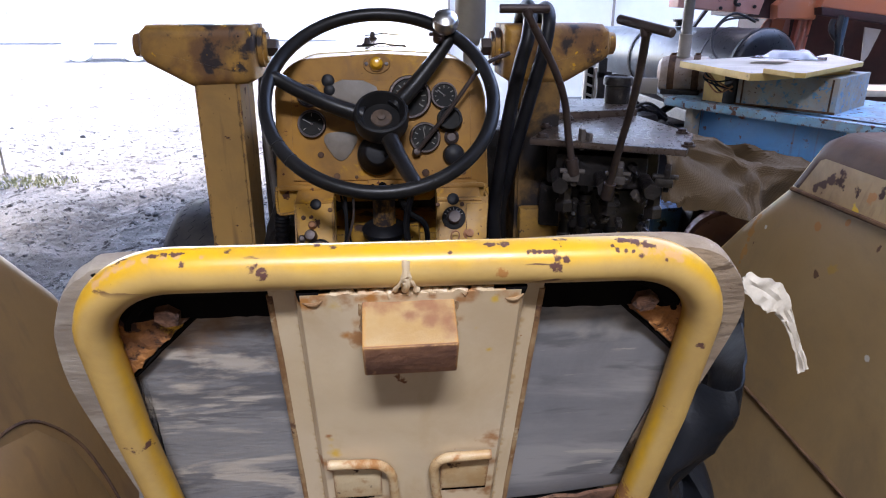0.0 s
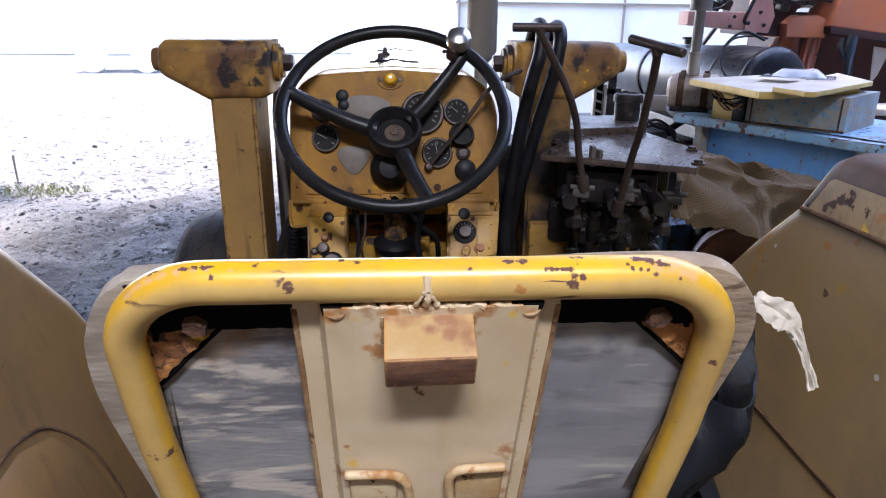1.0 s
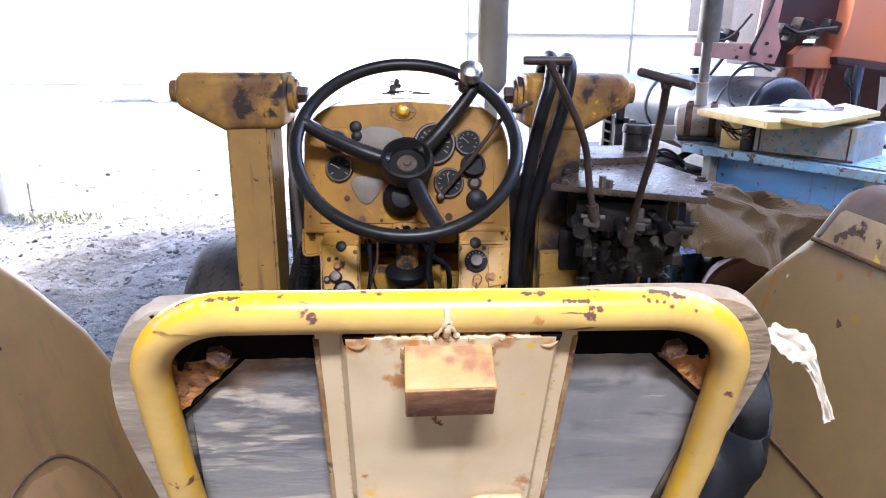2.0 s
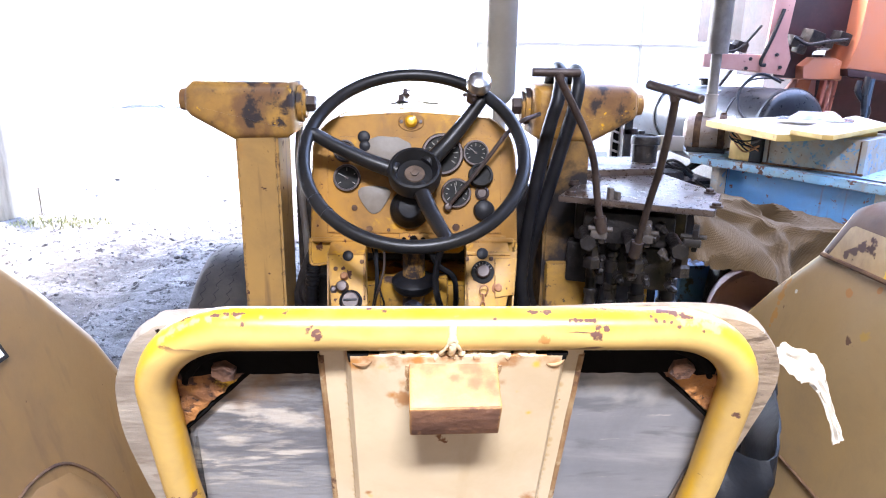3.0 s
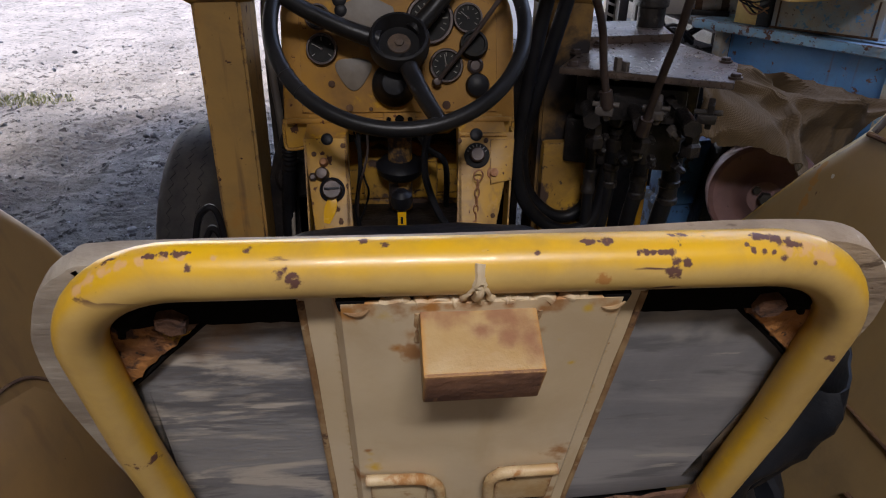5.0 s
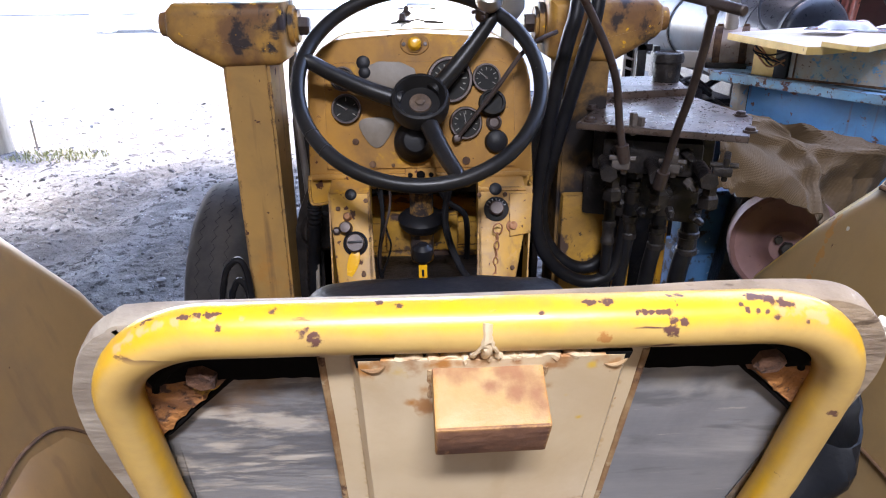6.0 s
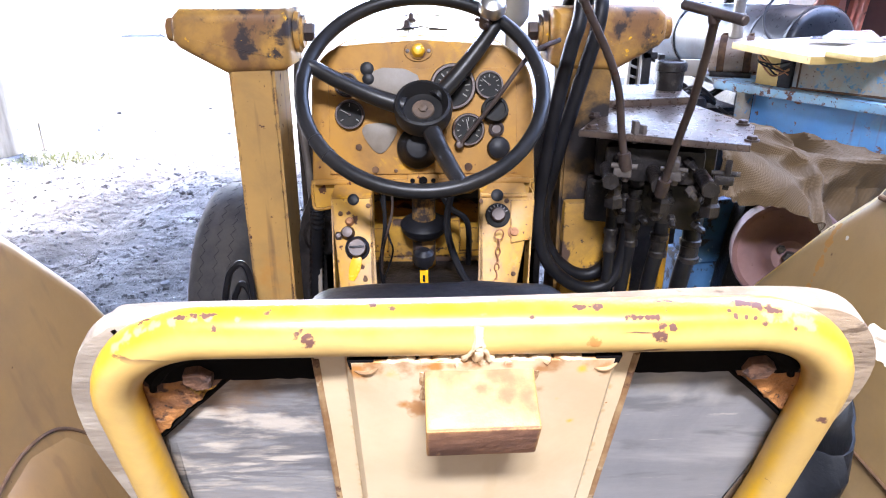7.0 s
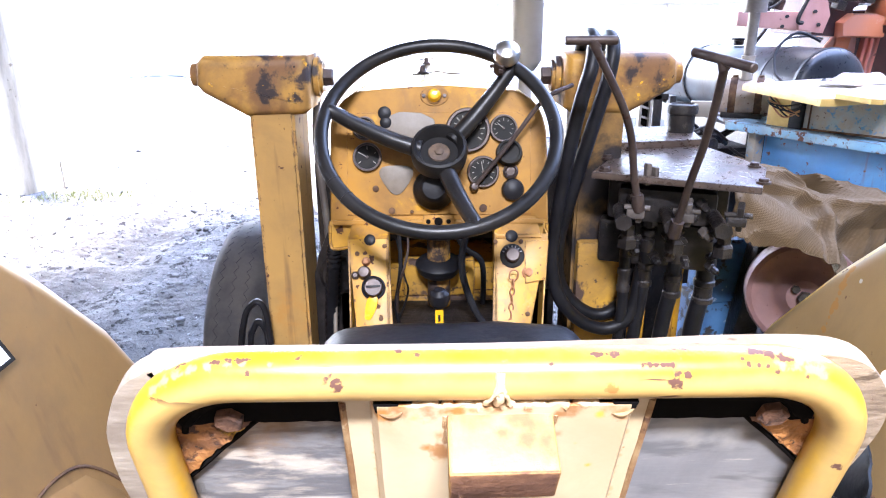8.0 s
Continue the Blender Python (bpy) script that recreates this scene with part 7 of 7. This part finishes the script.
    for k in range(7):
        a = Vector((1.205 + 0.012 * rnd.random(), 2.51, 1.405))
        pts = [a, a + Vector((-0.015 - 0.02 * rnd.random(), -0.06, -0.03 * rnd.random())), Vector((1.215 + 0.02 * rnd.random(), 2.42, 1.34 + 0.04 * rnd.random())), Vector((1.262, 2.40, 1.345 + 0.05 * rnd.random()))]
        bm = B()
        tube(bm, spline(pts, 6), 0.0028, 6)
        part("wire", bm, "rubber" if k % 3 else "rust", mach)
    # perforated steel upright and dark supports behind the valve
    bm = B()
    xa, xb = 0.877, 0.934
    box(bm, (0.012, 0.03, 1.3), pose(xa + 0.006, 3.0, 0.73), 0.002, 0)
    box(bm, (0.012, 0.03, 1.3), pose(xb - 0.006, 3.0, 0.73), 0.002, 0)
    box(bm, (xb - xa - 0.024, 0.006, 1.3), pose((xa + xb) / 2, 3.012, 0.73), 0, 1)
    for k in range(30):
        box(bm, (xb - xa - 0.024, 0.02, 0.010), pose((xa + xb) / 2, 3.0, 0.10 + 0.043 * k, 0, 20, 0), 0.002, 0)
    part("perforated_post", bm, ["greymetal", "darkhole"], mach, "grey steel upright with rows of holes")
    for x, w, z, h in ((xb + 0.035, 0.04, 0.74, 1.36), (xb + 0.10, 0.025, 0.70, 1.30), (xb + 0.02, 0.12, 1.345, 0.03)):
        bm = B()
        box(bm, (w, 0.05, h), pose(x, 3.05, z), 0.004)
        part("support", bm, "grime", mach)
    # clutter of dark pipework under the deck
    for k in range(7):
        bm = B()
        p = Vector((0.80 + 0.05 * k, 2.55 + 0.12 * (k % 3), 1.28 - 0.035 * (k % 4)))
        tube(bm, spline([p, p + Vector((0.10, 0.03, -0.05)), p + Vector((0.22, 0.05, 0.0)), p + Vector((0.33, 0.1, -0.06))], 6), 0.006 + 0.004 * (k % 2), 8)
        part("pipe", bm, "grime", mach)
    bm = B()
    box(bm, (0.55, 0.9, 0.9), pose(0.98, 3.2, 0.72, 0, 0, 8), 0.03)
    box(bm, (0.3, 0.3, 0.2), pose(0.92, 2.75, 1.13, 0, 0, 20), 0.03)
    part("engine", bm, "grime", mach)
    bm = B()
    box(bm, (0.10, 0.02, 0.06), pose(1.03, 2.66, 1.34, 0, 0, -12), 0.003)
    part("label_plate", bm, "greymetal", mach, "pale grey metal plate")

    for name, quad, z, th, label in (("board", [(1.136, 2.593), (1.161, 2.106), (1.215, 2.108), (1.62, 2.29), (1.566, 2.80)], 1.440, 0.024, "pale wooden board with yellow edges lying on the bin"),
                                     ("board", [(1.20, 2.103), (1.22, 1.960), (1.245, 1.945), (1.68, 2.312), (1.80, 2.70)], 1.456, 0.016, "pale wooden plank lying across the board")):
        bm = B()
        slab(bm, quad, th, pose(0, 0, z), 0.002)
        bm.normal_update()
        up = [f for f in bm.faces if f.normal.z > 0.9]
        for f in up:
            f.material_index = 1
        tagged(part(name, bm, ["board", "boardtop"], None), label, "board", "boards on the machine")
    bm = B()
    slab(bm, [(-0.13, -0.08), (0.12, -0.09), (0.13, 0.07), (-0.11, 0.08)], 0.002, pose(1.49, 2.46, 1.4605, 0, 0, -30), 0)
    sheet(bm, lambda a, b: pose(1.50, 2.47, 1.461, 0, 0, -30) @ Vector((-0.09 + 0.18 * a, -0.055 + 0.11 * b, 0.024 * min(1, 6 * min(a, 1 - a)) * min(1, 6 * min(b, 1 - b)) + 0.004 * nm(a * 6, b * 6))), 24, 16, 0.002)
    tagged(part("packet", bm, "film_wrap", None), "pale clear plastic packet lying on the boards", "packet")


build_blue()


def build_tank():
    tank = thing("tank", (1.9, 4.2, 0), "dusty blue-black cylindrical tank lying on its side", "tank")
    a, b = Vector((1.935, 3.40, 1.335)), Vector((1.62, 5.3, 1.30))
    m = along(a, b)
    L = (b - a).length
    bm = B()
    lathe(bm, [(0, -0.03), (0.10, -0.026), (0.165, -0.012), (0.186, 0.0), (0.192, 0.012), (0.192, L * 0.4), (0.188, L * 0.7), (0.182, L - 0.04), (0.15, L), (0, L + 0.02)], m, 56)
    part("shell", bm, "bluedk", tank, "dusty blue tank shell")
    bm = B()
    lathe(bm, [(0, -0.034), (0.10, -0.030), (0.166, -0.016), (0.188, -0.002), (0.1945, 0.010), (0.1945, 0.52), (0.1925, 0.522)], m, 56)
    part("end_section", bm, "tankblack", tank, "black painted end of the tank")
    for z in (0.02, 0.30, L * 0.55):
        bm = B()
        lathe(bm, [(0.1945, -0.012), (0.1985, -0.009), (0.1985, 0.009), (0.1945, 0.012)], m @ pose(0, 0, z), 56)
        part("band", bm, "rubber", tank)
    bm = B()
    lathe(bm, [(0, 0.185), (0.03, 0.185), (0.03, 0.21), (0.045, 0.212), (0.045, 0.225), (0, 0.228)], pose(1.80, 4.2, 1.33), 20)
    part("filler_cap", bm, "grime", tank)
    bm = B()
    tube(bm, spline([(1.86, 3.42, 1.56), (1.76, 3.46, 1.60), (1.66, 3.44, 1.52), (1.64, 3.38, 1.42), (1.67, 3.30, 1.36)], 8), 0.007, 8)
    part("cable", bm, "rubber", tank)
    bm = B()
    box(bm, (0.5, 1.6, 0.9), pose(1.85, 4.3, 0.66), 0.02)
    part("cradle", bm, "grime", tank)


build_tank()


def build_red():
    red = thing("red_harvester", (3.0, 4.6, 0), "big faded red and orange farm machine", "machine")

    def bxp(name, m_, size, at, rot=(0, 0, 0), bev=0.008, label=""):
        bm = B()
        box(bm, size, pose(*at, *rot), bev)
        return part(name, bm, m_, red, label)

    def plate(name, m_, quad, y, depth, bev=0.006, label=""):
        """Upright solid panel: outline in x and z, front at y."""
        bm = B()
        slab(bm, quad, depth, axes((0, y, 0), (1, 0, 0), (0, 0, 1)), bev)
        return part(name, bm, m_, red, label)

    plate("beam", "pink", [(1.68, 1.628), (2.17, 1.588), (2.17, 1.700), (1.68, 1.703)], 3.98, 0.14, 0.008, "sun-bleached red steel beam")
    plate("beam", "pink", [(2.02, 1.60), (2.165, 1.585), (2.19, 1.68), (2.15, 1.80), (2.19, 2.25), (2.06, 2.25), (2.04, 1.80)], 3.965, 0.02, 0.003, "sun-bleached red gusset plate")
    for x, z in ((1.955, 1.675), (1.935, 1.622), (2.10, 1.70), (2.13, 1.63)):
        bm = B()
        hexbolt(bm, pose(x, 3.98 if x < 2 else 3.965, z, 90), 0.011, 0.010)
        part("bolt", bm, "grime", red)
    # dark red frame with an orange belly panel
    plate("frame", "maroon", [(2.17, 1.575), (2.34, 1.56), (2.40, 1.72), (2.60, 1.80), (2.60, 2.4), (2.17, 2.4)], 4.10, 0.5, 0.01, "dark maroon frame")
    plate("panel", "orange", [(2.31, 1.560), (2.56, 1.555), (2.56, 1.668), (2.50, 1.69), (2.36, 1.69), (2.30, 1.64)], 4.02, 0.30, 0.035, "rounded faded orange belly panel")
    plate("panel", "orange", [(2.53, 1.625), (3.6, 1.50), (3.6, 2.5), (2.60, 2.5), (2.575, 1.80)], 3.96, 0.30, 0.03, "orange guard panel")
    plate("edge_strip", "maroon", [(2.54, 1.585), (3.6, 1.455), (3.6, 1.505), (2.53, 1.628)], 3.95, 0.10, 0.006)
    plate("guard", "pink", [(2.24, 1.40), (2.50, 1.36), (2.49, 1.565), (2.36, 1.57)], 4.18, 0.03, 0.004, "sun-bleached slanting guard")
    plate("guard", "orange", [(2.335, 1.40), (2.42, 1.38), (2.45, 1.565), (2.37, 1.565)], 4.16, 0.03, 0.004, "orange slanting guard")
    plate("strut", "grime", [(1.865, 1.45), (1.885, 1.45), (2.01, 1.63), (1.985, 1.63)], 4.25, 0.03, 0.004, "dark slanting strut")
    for k in range(3):
        x = 2.475 + 0.034 * k
        plate("post", "red", [(x, 1.30), (x + 0.016, 1.30), (x + 0.042, 1.57), (x + 0.022, 1.57)], 4.10, 0.05, 0.004)
    bxp("body", "maroon", (1.4, 0.6, 1.72), (3.30, 4.75, 0.85))
    bxp("body", "maroon", (2.2, 0.9, 0.6), (3.30, 4.95, 2.10))
    plate("flap", "greymetal", [(2.872, 1.30), (2.905, 1.345), (2.955, 1.50), (2.85, 1.515)], 3.99, 0.01, 0.002, "bent grey sheet flap")
    bxp("ledge", "boardtop", (0.6, 0.3, 0.04), (3.02, 3.75, 1.17), (0, 0, -12))
    bxp("body", "blue", (0.7, 0.5, 0.9), (2.35, 2.55, 0.72), (0, 0, -28), 0.03)
    # ribbed boots in a bundle
    for k, (x, y) in enumerate(((2.630, 3.90), (2.664, 3.91), (2.60, 3.92))):
        bm = B()
        pts = spline([(x, y, 1.585 - 0.012 * k), (x - 0.004, y, 1.50), (2.645 + 0.012 * k, 3.91, 1.40), (2.655 + 0.006 * k, 3.91, 1.32), (2.68, 3.92, 1.1)], 8)
        tube(bm, pts, [0.017 if i < 14 else 0.017 - 0.0004 * min(i - 14, 18) for i in range(len(pts))], 12)
        part("hose", bm, ("tankblack", "bluedk", "tankblack")[k], red, "thin blue-black hose")
    # linkages and fittings on the frame
    for pts, r in (([(2.10, 3.95, 1.95), (2.05, 3.94, 1.80), (2.00, 3.94, 1.66), (2.03, 3.94, 1.64)], 0.011), ([(1.90, 3.93, 1.50), (1.95, 3.93, 1.555), (2.06, 3.93, 1.57), (2.16, 3.95, 1.555)], 0.006), ([(2.18, 3.95, 1.80), (2.26, 3.93, 1.76), (2.36, 3.93, 1.775), (2.5, 3.95, 1.79)], 0.010), ([(1.98, 3.95, 1.86), (1.88, 3.95, 1.74), (1.80, 3.96, 1.71)], 0.008)):
        bm = B()
        tube(bm, spline(pts, 6), r, 10)
        part("rod", bm, "grime", red)
    for x, z, s in ((2.22, 1.78, 0.06), (2.26, 1.735, 0.05), (2.33, 1.80, 0.08), (2.42, 1.77, 0.05), (2.50, 1.80, 0.07), (1.84, 1.735, 0.05), (1.90, 1.745, 0.06)):
        bxp("fitting", "grime", (s * 1.4, s, s), (x, 4.02, z), (8, 12, 20), 0.01)
    bm = B()
    box(bm, (0.06, 0.03, 0.012), pose(2.38, 3.98, 1.735, 0, 0, 8), 0.003)
    part("fitting", bm, "greymetal", red)


build_red()
seat_empties()
